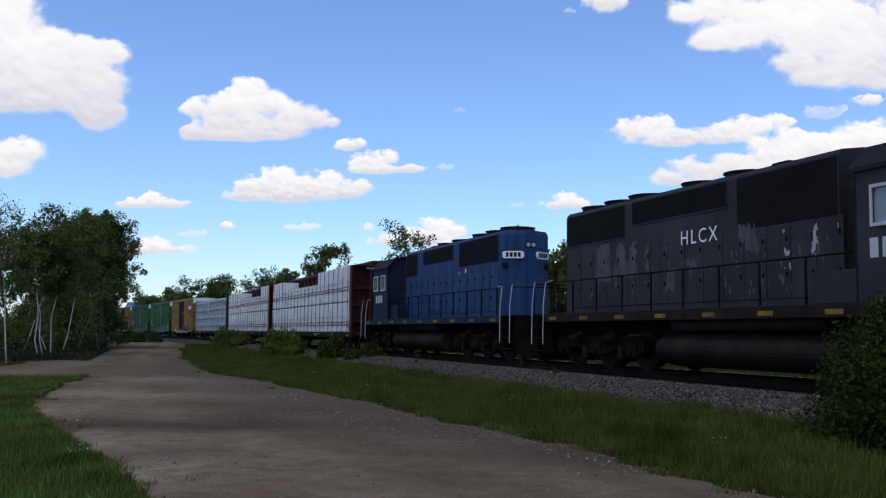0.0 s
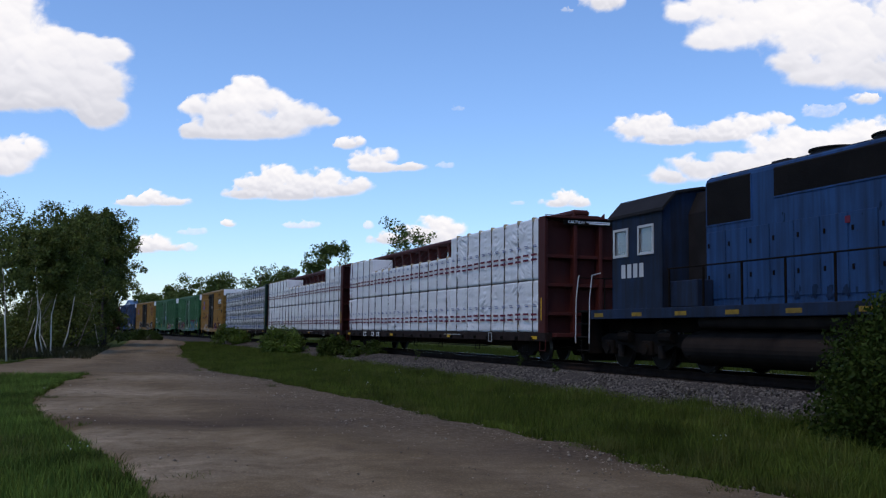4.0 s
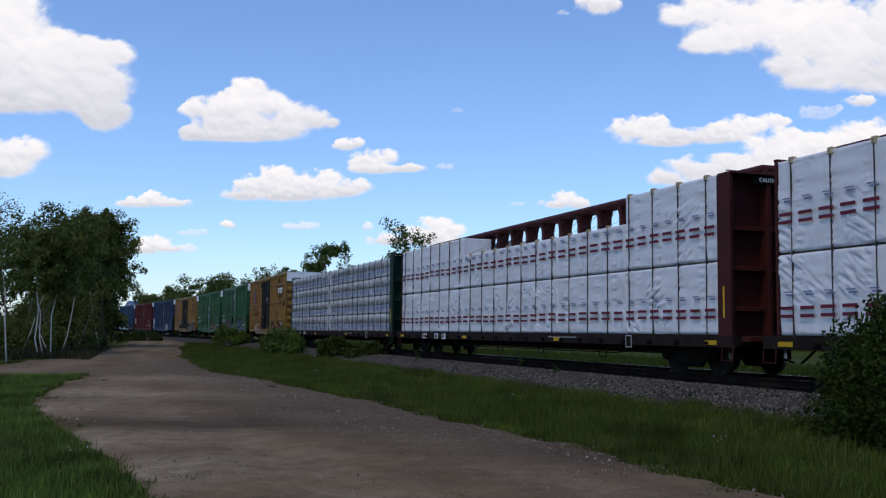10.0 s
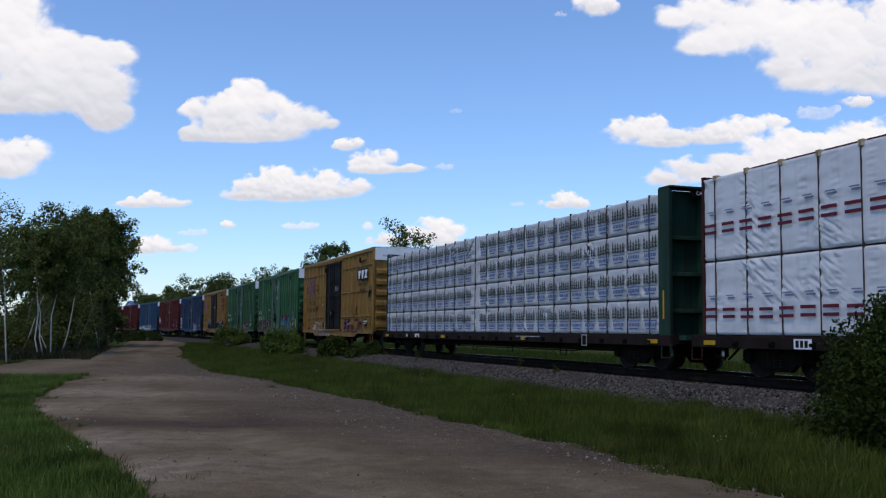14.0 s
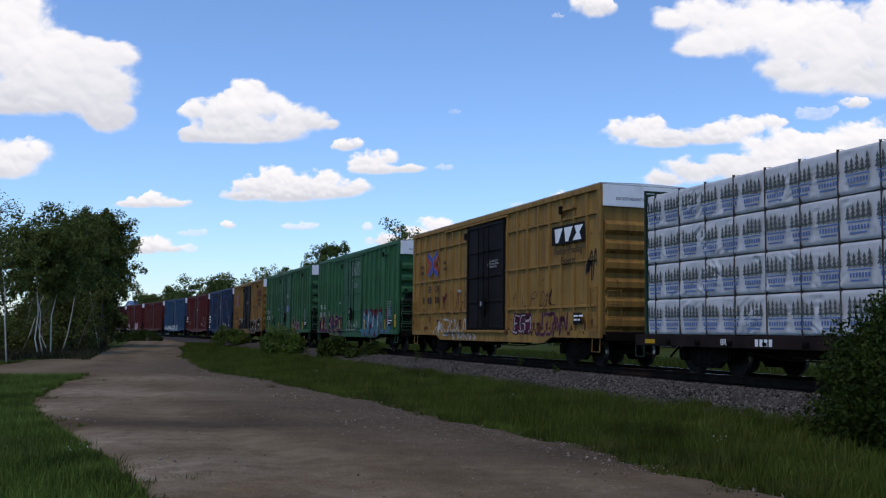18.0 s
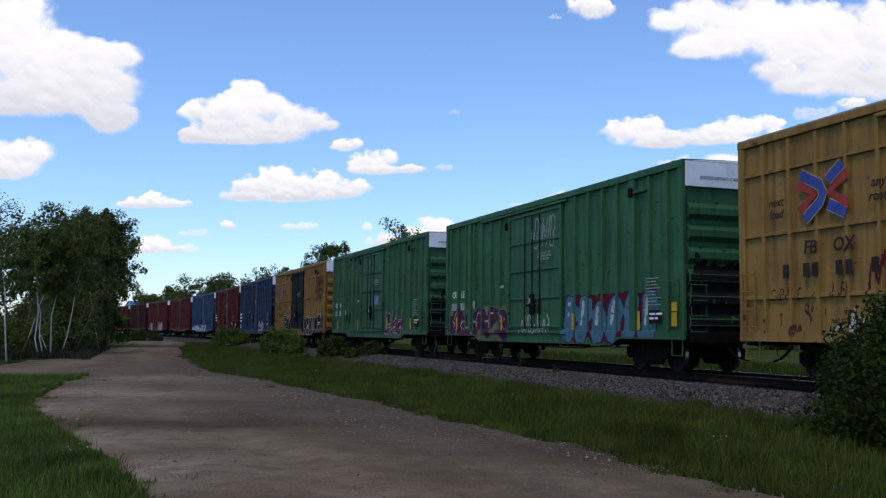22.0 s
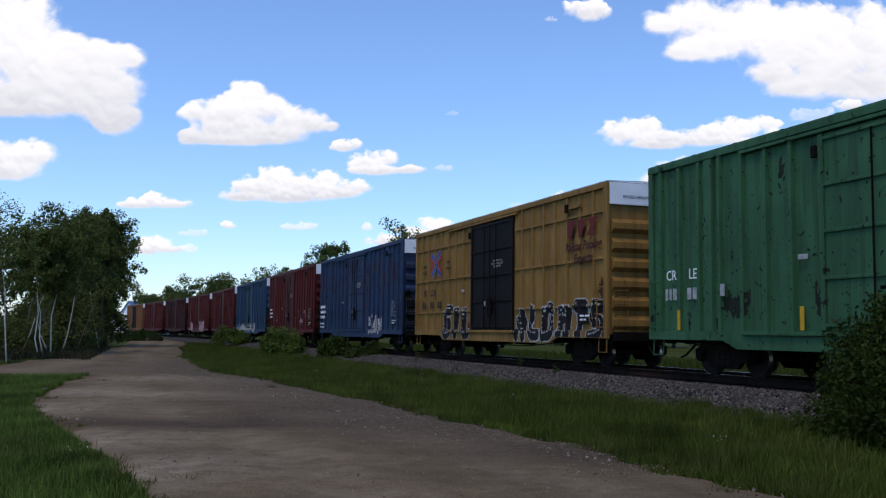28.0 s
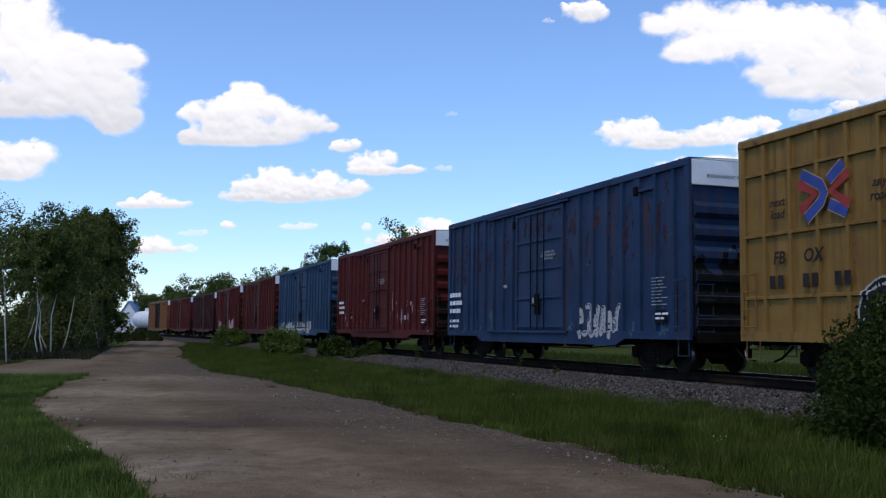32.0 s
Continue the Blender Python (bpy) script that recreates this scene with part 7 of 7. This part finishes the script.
# a birch trunk that leans across the others, and pale rocks at the road's edge
_lt = thing("fallen_birch", "thin dead trunk leaning across the birches", "fallen tree", "", pose(-21.2, 55.5, 0))
part("trunk", Geo().tube([(-0.7, 0, 0.0), (0.4, 0.2, 0.75), (1.9, 0.4, 1.7)], [0.025, 0.022, 0.015], 7), M_BARK, _lt, smooth=True)
for _k, (_x, _y, _r) in enumerate(((-20.0, 52.5, 0.16), (-20.8, 58.5, 0.12), (-22.6, 52.0, 0.14), (-8.9, 22.0, 0.07))):
    _rk = Geo()
    _rr = random.Random(_k)
    _n = 8
    for _z0, _z1, _a, _b in ((-0.1, 0.5, 1.0, 0.9), (0.5, 1.0, 0.9, 0.35)):
        _v = [(_r * _a * math.cos(6.283 * i / _n) * _rr.uniform(0.85, 1.15), _r * _a * math.sin(6.283 * i / _n), _r * _z0) for i in range(_n)]
        _v += [(_r * _b * math.cos(6.283 * i / _n), _r * _b * math.sin(6.283 * i / _n) * _rr.uniform(0.85, 1.15), _r * _z1) for i in range(_n)]
        _rk.add(_v, [(i, (i + 1) % _n, _n + (i + 1) % _n, _n + i) for i in range(_n)] + [tuple(range(_n, 2 * _n)), tuple(range(_n))[::-1]])
    _ob = part("rock", _rk, M_ROCK, None)
    _ob.matrix_basis = pose(_x, _y, 0.03)
    tagged(_ob, "pale grey rock at the edge of the road", "rock", "rocks by the road")


def weed(x, y, h, seed):
    """A single upright weed with a few broad leaves."""
    rng = np.random.default_rng(seed)
    w = thing("weed", "single leafy weed growing beside the ballast", "weed", "weeds by the ballast", pose(x, y, 0))
    part("stem", Geo().tube([(0, 0, 0), (0.02, 0, h * 0.5), (0.0, 0.02, h)], [0.008, 0.006, 0.003], 5), M_LEAF_BUSH, w)
    C = np.array([(0.06 * math.cos(k), 0.06 * math.sin(k), h * (0.3 + 0.7 * k / 9)) for k in range(10)])
    V, F = leaf_cloud(rng, C, np.full(10, 0.09), 6, 0.05)
    ob = new("foliage", array_mesh("foliage", V, F, M_LEAF_BUSH))
    ob.parent = w


weed(2.55, 31.8, 0.75, 1)
weed(3.3, 28.4, 0.5, 2)
weed(-1.0, 40.0, 0.6, 3)

# distant woods behind the train, tree by tree where they stand out
for _px, _d, _h, _s, _dens, _seed, _lab in (
        (-93, 210, 26.5, 5.4, 0.26, 41, "sparse tall tree with an open crown"), (-240, 215, 20.8, 4.7, 0.6, 142, "tall broad-leaved tree behind the train"), (-415, 220, 15.5, 4.5, 0.2, 43, "sparse young tree behind the train"),
        (-385, 225, 14.0, 4.5, 0.5, 46, "broad-leaved tree in the distance"), (-325, 230, 14.0, 5.5, 0.9, 44, "broad-leaved tree in the distance"), (-515, 240, 13.0, 6.0, 1.0, 45, "rounded tree in the distance"),
        (-575, 235, 11.0, 3.2, 0.9, 47, "pointed tree in the distance"), (-610, 240, 10.5, 5.0, 1.0, 48, "broad-leaved tree in the distance"), (-645, 250, 9.5, 5.0, 1.0, 49, "broad-leaved tree in the distance"),
        (-210, 220, 15.0, 4.5, 0.6, 50, "broad-leaved tree in the distance"), (-285, 235, 13.5, 5.0, 0.9, 51, "broad-leaved tree in the distance")):
    _x, _y = by_ray(_px, _d)
    tree(_x, _y, _h, _s, _lab, _seed, M_BARK, M_LEAF_FAR, 0.25, _dens * 2.2, 0.28, thick=0.22, limbs=18, group="trees behind the track", puff=0.26)
for _px, _d, _h, _s, _seed in ((270, 120, 11.5, 4.5, 52), (330, 118, 12.0, 4.5, 53), (395, 112, 11.0, 4.0, 54), (450, 118, 12.5, 5.0, 55), (520, 112, 11.0, 4.5, 56), (590, 110, 10.5, 4.5, 57), (660, 108, 11.0, 4.5, 58), (740, 105, 11.0, 4.5, 59), (811, 110, 16.4, 3.0, 131), (770, 116, 10.5, 4.0, 132), (870, 108, 10.4, 4.2, 133), (940, 106, 10.6, 4.2, 134), (1020, 104, 11.0, 4.4, 135)):
    _x, _y = by_ray(_px, _d)
    tree(_x, _y, _h, _s, "broad-leaved tree beyond the far verge", _seed, M_BARK, M_LEAF_DARK, 0.12, 0.9, 0.3, thick=0.2, limbs=18, group="trees behind the track", puff=0.26)


def woods():
    rng = np.random.default_rng(77)
    n = 420
    px = rng.uniform(-1500, 1500, n)
    d = rng.uniform(245, 330, n)
    z = rng.uniform(0.5, 6.5, n) * (0.8 + 0.2 * np.sin(px * 0.02))
    C = np.stack([px / 1000 * 0.4557 * d, d, z], 1)
    V, F = leaf_cloud(rng, C, rng.uniform(2.5, 5.0, n), 70, 0.8, 0.75)
    return tagged(new("woods", array_mesh("woods", V, F, M_LEAF_FAR)), "low dark green wood along the horizon", "woods", kind="stuff")


woods()

M_SIDING = mat("white_siding", (0.7, 0.71, 0.72), 0.6, vary=0.08, scale=2)
M_BLUE_ROOF = mat("blue_metal_roof", (0.16, 0.30, 0.52), 0.45, vary=0.12, scale=1.5)


def house(x, y, turn, w, d, eave, ridge, roof, label):
    h = thing("house", label, "house", "houses behind the bend", pose(x, y, 0, 0, 0, turn))
    part("wall", Geo().prism([(-w / 2, 0), (w / 2, 0), (w / 2, eave), (0, ridge), (-w / 2, eave)], -d / 2, d / 2, "y"), M_SIDING, h)
    k = (ridge - eave) / (w / 2)
    for sg in (1, -1):
        part("roof", Geo().prism([(0, ridge + 0.02), (0, ridge + 0.16), (sg * (w / 2 + 0.5), eave - 0.5 * k + 0.16), (sg * (w / 2 + 0.5), eave - 0.5 * k + 0.02)], -d / 2 - 0.4, d / 2 + 0.4, "y"), roof, h)
    for i in (-1, 1):
        wn_ = part("window", Geo().box(i * w * 0.25 - 0.45, i * w * 0.25 + 0.45, -d / 2 - 0.04, -d / 2 + 0.02, 1.1, 2.3), M_GLASS, h)
        part("window_frame", Geo().box(i * w * 0.25 - 0.55, i * w * 0.25 + 0.55, -d / 2 - 0.06, -d / 2 - 0.03, 2.3, 2.42).box(i * w * 0.25 - 0.55, i * w * 0.25 + 0.55, -d / 2 - 0.06, -d / 2 - 0.03, 0.98, 1.1), M_WHITE, wn_)
    part("door", Geo().box(-0.45, 0.45, -d / 2 - 0.05, -d / 2 + 0.02, 0.0, 2.05), M_UNDER, h)
    return h


house(-77.5, 254, -28, 6.5, 11, 4.8, 8.4, M_BLUE_ROOF, "white house with a light blue metal gable roof")
house(-84, 262, 60, 6.5, 10, 2.9, 4.6, ROOF_GALV, "low white house with a grey roof")

# ---------------------------------------------------------------- clouds
def cloud_mat():
    """Vapour far off that glows by itself, sunlit tops and shaded bases painted in: dense where the puffs are thick,
    thinning out at the rim.
    """
    m = bpy.data.materials.new("cloud")
    m.use_nodes = True
    nt = m.node_tree
    nt.nodes.clear()
    out = nt.nodes.new("ShaderNodeOutputMaterial")
    at = nt.nodes.new("ShaderNodeAttribute")
    at.attribute_name = "puff"
    co = nt.nodes.new("ShaderNodeTexCoord")
    n1 = nt.nodes.new("ShaderNodeTexNoise")
    n1.inputs["Scale"].default_value, n1.inputs["Detail"].default_value, n1.inputs["Roughness"].default_value = 0.05, 5.0, 0.6
    nt.links.new(co.outputs["Object"], n1.inputs[0])
    fray = nt.nodes.new("ShaderNodeMath")
    fray.operation = "MULTIPLY_ADD"
    nt.links.new(n1.outputs[0], fray.inputs[0])
    fray.inputs[1].default_value = 0.22
    nt.links.new(at.outputs["Fac"], fray.inputs[2])
    alpha = nt.nodes.new("ShaderNodeMapRange")
    alpha.interpolation_type = "SMOOTHSTEP"
    alpha.inputs["From Min"].default_value, alpha.inputs["From Max"].default_value = 0.02, 0.46
    nt.links.new(fray.outputs[0], alpha.inputs["Value"])
    at2 = nt.nodes.new("ShaderNodeAttribute")
    at2.attribute_name = "sunny"
    ramp = nt.nodes.new("ShaderNodeValToRGB")
    e = ramp.color_ramp.elements
    e[0].position, e[0].color = 0.0, (0.52, 0.545, 0.6, 1)
    e[1].position, e[1].color = 1.0, (0.79, 0.8, 0.805, 1)
    mid = e.new(0.5)
    mid.color = (0.665, 0.685, 0.725, 1)
    nt.links.new(at2.outputs["Fac"], ramp.inputs[0])
    em = nt.nodes.new("ShaderNodeEmission")
    nt.links.new(ramp.outputs[0], em.inputs[0])
    tr = nt.nodes.new("ShaderNodeBsdfTransparent")
    ms = nt.nodes.new("ShaderNodeMixShader")
    nt.links.new(alpha.outputs[0], ms.inputs[0])
    nt.links.new(tr.outputs[0], ms.inputs[1])
    nt.links.new(em.outputs[0], ms.inputs[2])
    nt.links.new(ms.outputs[0], out.inputs[0])
    return m


M_CLOUD = cloud_mat()
CLOUD_D = 3000.0
CLOUDS = []


def billow(x, y, seed, sc, octaves=4):
    """Cauliflower lumps: round swellings with creases between them."""
    v, a, tot = 0.0, 1.0, 0.0
    for o in range(octaves):
        v += a * abs(noise.noise(Vector((x * sc + seed * 7.3, y * sc * 1.15, seed * 2.1 + o * 5.0))))
        tot += a
        a *= 0.55
        sc *= 2.1
    return v / tot


def cloud(puffs, drift, label, seed, faint=0.0, grey=0.5):
    """A cumulus far off. puffs: (right, up, half width, half height) in thousandths of the half view; a billowing sheet with
    real relief, thick where puffs meet and ragged at the rim. drift: where it moves in the same units till the end."""
    k = 0.4557 * CLOUD_D / 1000
    P = np.array(puffs, float) * k
    cx, cy = P[:, 0].mean(), P[:, 1].mean()
    x0, x1 = (P[:, 0] - P[:, 2] * 1.5).min() - 20, (P[:, 0] + P[:, 2] * 1.5).max() + 20
    y0, y1 = (P[:, 1] - P[:, 3] * 1.4).min() - 20, (P[:, 1] + P[:, 3] * 1.6).max() + 20
    step = 4.5
    xs, ys = np.arange(x0, x1, step), np.arange(y0, y1, step)
    X, Y = np.meshgrid(xs, ys)
    fine = float(np.clip(0.75 / P[:, 3].max(), 0.007, 0.03))
    big = np.array([[billow(x, y, seed, fine * 1.5) for x in xs] for y in ys])
    lump = np.array([[billow(x, y, seed, fine * 1.3, 2) for x in xs] for y in ys])
    soft = np.array([[noise.fractal(Vector((x * fine + seed, y * fine * 1.3, seed * 1.7)), 0.9, 2.1, 5) for x in xs] for y in ys])
    WX, WY = X + 9 * soft, Y - 7 * soft
    acc = np.zeros_like(X)
    size = np.zeros_like(X)
    for a, b, w, h in P:
        # flat base: the lower half of each puff is squeezed
        v = np.where(WY < b, (WY - b) / (0.85 * h), (WY - b) / h)
        f = 1.0 - np.sqrt(((WX - a) / w) ** 2 + v ** 2)
        acc += np.exp(7.0 * np.clip(f, -1.5, 1))
        size = np.maximum(size, np.clip(f + 0.5, 0, 1) * min(w, h))
    den = np.log(acc) / 7.0
    rough = np.clip(size / 30, 0.6, 1.0)
    lo, hi = np.percentile((P[:, 1] - 0.6 * P[:, 3]), 20), (P[:, 1] + P[:, 3]).max()
    deep = np.clip((Y - lo) / (hi - lo), 0, 1)
    # lumpy above, frayed below
    den = den + (0.25 + 0.5 * deep) * (big - 0.27) * rough + (0.42 - 0.2 * deep) * soft - faint
    den = np.clip(den, -1, 0.9 if faint < 0.05 else 0.22 - 0.9 * faint)
    den[:2], den[-2:], den[:, :2], den[:, -2:] = -1, -1, -1, -1
    # relief of the lumps, and light and shade per slope, painted into the glow
    rel = 45.0 * np.sqrt(np.clip(den + 0.05, 0, 1)) + 40 * (lump - 0.27)
    gy, gx = np.gradient(rel, step)
    up = (-0.25 * gx - 0.8 * gy + 0.55) / np.sqrt(gx ** 2 + gy ** 2 + 1)
    sunny = 0.44 + 0.26 * np.clip(up, -0.3, 1.1) + 0.34 * deep - grey * 1.1 * np.clip(0.5 - deep, 0, 1) * np.clip(den * 3, 0, 1) + 0.16 * soft
    n = len(xs)
    i, j = np.meshgrid(np.arange(len(ys) - 1), np.arange(n - 1), indexing="ij")
    a = (i * n + j).ravel()
    q = np.stack([a, a + 1, a + n + 1, a + n], 1)
    q = q[den.ravel()[q].max(1) > -0.2]
    # leave out stray scraps that are not joined to the cloud
    mark = np.arange(X.size)
    for _ in range(600):
        low = mark[q].min(1)
        nxt = mark.copy()
        np.minimum.at(nxt, q.ravel(), np.repeat(low, 4))
        if (nxt == mark).all():
            break
        mark = nxt
    ids, cnt = np.unique(mark[q[:, 0]], return_counts=True)
    q = q[mark[q[:, 0]] == ids[cnt.argmax()]]
    used, inv = np.unique(q.ravel(), return_inverse=True)
    V = np.stack([X.ravel() - cx, Y.ravel() - cy, rel.ravel()], 1)[used]
    me = array_mesh("cloud", V, inv.reshape(-1, 4), M_CLOUD, True)
    for nm, arr in (("puff", den), ("sunny", np.clip(sunny, 0, 1))):
        at = me.attributes.new(nm, "FLOAT", "POINT")
        at.data.foreach_set("value", arr.ravel()[used].astype(np.float32))
    ob = tagged(new("cloud", me), label, "cloud", "clouds in the sky")
    ob.visible_shadow = False

    def at_pose(dx, dy):
        return CAM_POSE @ Matrix.Translation((cx + dx * k, cy + dy * k, -CLOUD_D))

    ob.matrix_basis = at_pose(0, 0)
    CLOUDS.append((ob, at_pose(0, 0), at_pose(*drift)))
    return ob


def px(x, y, w, h):
    return ((x - 784) / 0.784, (441 - y) / 0.784, w / 0.784, h / 0.784)


WHITE = "bright white cumulus cloud with a flat grey base"
LOW = "soft white cumulus cloud low in the sky"
PALE = "thin pale cloud low in the sky"
WISP = "thin pale wisp of cloud"
cloud([px(20, 25, 62, 58), px(-5, 80, 80, 60), px(60, 108, 95, 58), px(110, 72, 30, 26), px(150, 88, 58, 34), px(195, 92, 40, 28), px(216, 98, 18, 15), px(130, 138, 98, 55),
       px(60, 165, 140, 40), px(188, 155, 40, 42), px(175, 205, 48, 30), px(205, 196, 24, 18), px(0, 186, 60, 16)], (38, -14), WHITE, 1.0, grey=0.9)
cloud([px(20, 268, 58, 28), px(48, 270, 34, 26), px(0, 296, 60, 20), px(-15, 268, 50, 33)], (26, -10), WHITE, 2.0)
cloud([px(440, 163, 38, 36), px(418, 180, 50, 36), px(466, 180, 45, 36), px(382, 200, 42, 34), px(348, 190, 24, 20), px(345, 234, 32, 16), px(430, 215, 98, 32), px(425, 239, 98, 13),
       px(520, 203, 40, 26), px(560, 210, 35, 20), px(588, 213, 17, 13), px(490, 228, 62, 20)], (-4, -14), WHITE, 3.0, grey=0.7)
cloud([px(495, 310, 40, 20), px(468, 328, 50, 20), px(438, 344, 38, 13), px(540, 324, 45, 18), px(583, 317, 28, 20), px(520, 344, 82, 16), px(635, 330, 30, 14), px(605, 339, 40, 13)], (-7, -4), WHITE, 4.0, grey=0.7)
cloud([px(616, 256, 27, 13), px(638, 252, 13, 10)], (-11, -5), WHITE, 20.0)
cloud([px(650, 283, 36, 20), px(686, 277, 24, 14), px(670, 299, 48, 11), px(722, 298, 36, 8)], (-2, -5), WHITE, 5.0)
cloud([px(272, 350, 32, 12), px(245, 359, 42, 10), px(302, 359, 42, 9)], (2, -4), WHITE, 6.0)
cloud([px(1215, 25, 42, 20), px(1250, 13, 70, 28), px(1300, 58, 80, 36), px(1258, 76, 48, 18), px(1340, 28, 110, 44), px(1430, 68, 70, 58), px(1402, 108, 42, 32), px(1440, 132, 55, 24),
       px(1500, 108, 80, 52), px(1560, 126, 70, 40), px(1480, 38, 120, 60), px(1580, 60, 90, 78)], (-60, -30), WHITE, 7.0, grey=0.4)
cloud([px(1075, 2, 38, 22), px(1050, -6, 22, 14)], (-42, -26), WHITE, 8.0)
cloud([px(1124, 228, 44, 24), px(1160, 218, 36, 20), px(1200, 240, 72, 20), px(1180, 250, 60, 11), px(1290, 230, 70, 20), px(1332, 220, 40, 17), px(1382, 213, 28, 15), px(1265, 243, 60, 13)], (-34, -9), WHITE, 9.0, grey=0.5)
cloud([px(1190, 316, 40, 16), px(1240, 300, 50, 22), px(1300, 290, 60, 26), px(1380, 263, 60, 34), px(1402, 240, 30, 18), px(1450, 258, 80, 32), px(1522, 243, 70, 32), px(1580, 240, 60, 34), px(1400, 300, 170, 26)], (-25, -8), WHITE, 10.0, grey=0.4)
cloud([px(1000, 350, 26, 13), px(985, 361, 26, 10), px(1024, 361, 26, 10)], (-4, -3), WHITE, 11.0)
cloud([px(776, 398, 36, 18), px(802, 408, 26, 14), px(740, 414, 40, 16), px(690, 424, 40, 13), px(760, 424, 70, 14)], (-4, -3), LOW, 12.0, 0.02)
cloud([px(652, 401, 13, 8)], (-4, -3), WISP, 21.0, 0.05)
cloud([px(275, 430, 32, 15), px(302, 439, 30, 9), px(262, 440, 30, 12)], (2, -2), PALE, 13.0, 0.04)
cloud([px(342, 411, 32, 9)], (2, -2), PALE, 24.0, 0.12)
cloud([px(337, 440, 16, 9)], (2, -2), PALE, 25.0, 0.08)
cloud([px(538, 400, 32, 8), px(520, 401, 14, 6)], (-8, -2), PALE, 14.0, 0.06)
cloud([px(407, 398, 14, 7)], (0, -2), PALE, 17.0, 0.04)
cloud([px(1455, 200, 40, 14), px(1480, 192, 24, 8)], (-36, -10), PALE, 15.0, 0.14)
cloud([px(1535, 176, 28, 14)], (-52, -16), PALE, 18.0, 0.04)
cloud([px(789, 294, 18, 8)], (-4, -6), WISP, 16.0, 0.14)
cloud([px(915, 360, 16, 7)], (-2, -4), WISP, 19.0, 0.14)
cloud([px(812, 193, 16, 7)], (-18, -12), WISP, 22.0, 0.2)
cloud([px(1008, 18, 14, 6)], (-48, -26), WISP, 23.0, 0.14)


# ---------------------------------------------------------------- a fly crosses before the lens
def fly():
    f = thing("fly", "small dark flying insect", "insect")
    part("body", Geo().tube([(-0.004, 0, 0), (-0.002, 0, 0), (0.001, 0, 0), (0.004, 0, 0)], [0.0008, 0.0016, 0.0018, 0.0007], 8), M_UNDER, f)
    for sg in (1, -1):
        part("wing", Geo().add([(0, 0, 0.001), (0.002, sg * 0.005, 0.003), (-0.002, sg * 0.0055, 0.003), (-0.003, sg * 0.002, 0.0015)], [(0, 1, 2, 3)]), M_GLASS, f)
    return f


FLY = fly()


# ---------------------------------------------------------------- all that moves
def motions():
    times = [0.5 * k for k in range(65)]
    for car, place, half in CARS:
        rows = []
        for t in times:
            m = car_pose(place - gone(t), abs(half))
            rows.append((t, m @ Matrix.Rotation(math.pi, 4, "Z") if half < 0 else m))
        walk(car, rows)
    flipped = {car for car, place, half in CARS if half < 0}
    for ob, x, radius in WHEELS:
        sg = -1 if ob.parent.parent in flipped else 1
        walk(ob, [(0.1 * k, Matrix.Translation((x, 0, radius)) @ Matrix.Rotation(-sg * (gone(0.1 * k) - gone(0)) / radius, 4, "Y")) for k in range(321)])
    for ob, a, b in CLOUDS:
        walk(ob, [(0.0, a), (32.0, b)])

    def fly_at(x, y, d):
        a, b = (x - 784) / 784 * 0.4557, (441 - y) / 784 * 0.4557
        return CAM_POSE @ Matrix.Translation((a * d, b * d, -d)) @ pose(0, 0, 0, 90, 0, 0)

    walk(FLY, [(0.0, fly_at(2500, -900, 1.5)), (0.8, fly_at(1800, -40, 1.7)), (1.0, fly_at(1303, 170, 1.5)), (1.3, fly_at(1060, 270, 1.2)), (1.5, fly_at(889, 338, 0.9)), (1.7, fly_at(300, 1000, 0.8)), (2.5, fly_at(-900, 2000, 1.0)), (32.0, fly_at(-900, 2000, 1.0))])


motions()
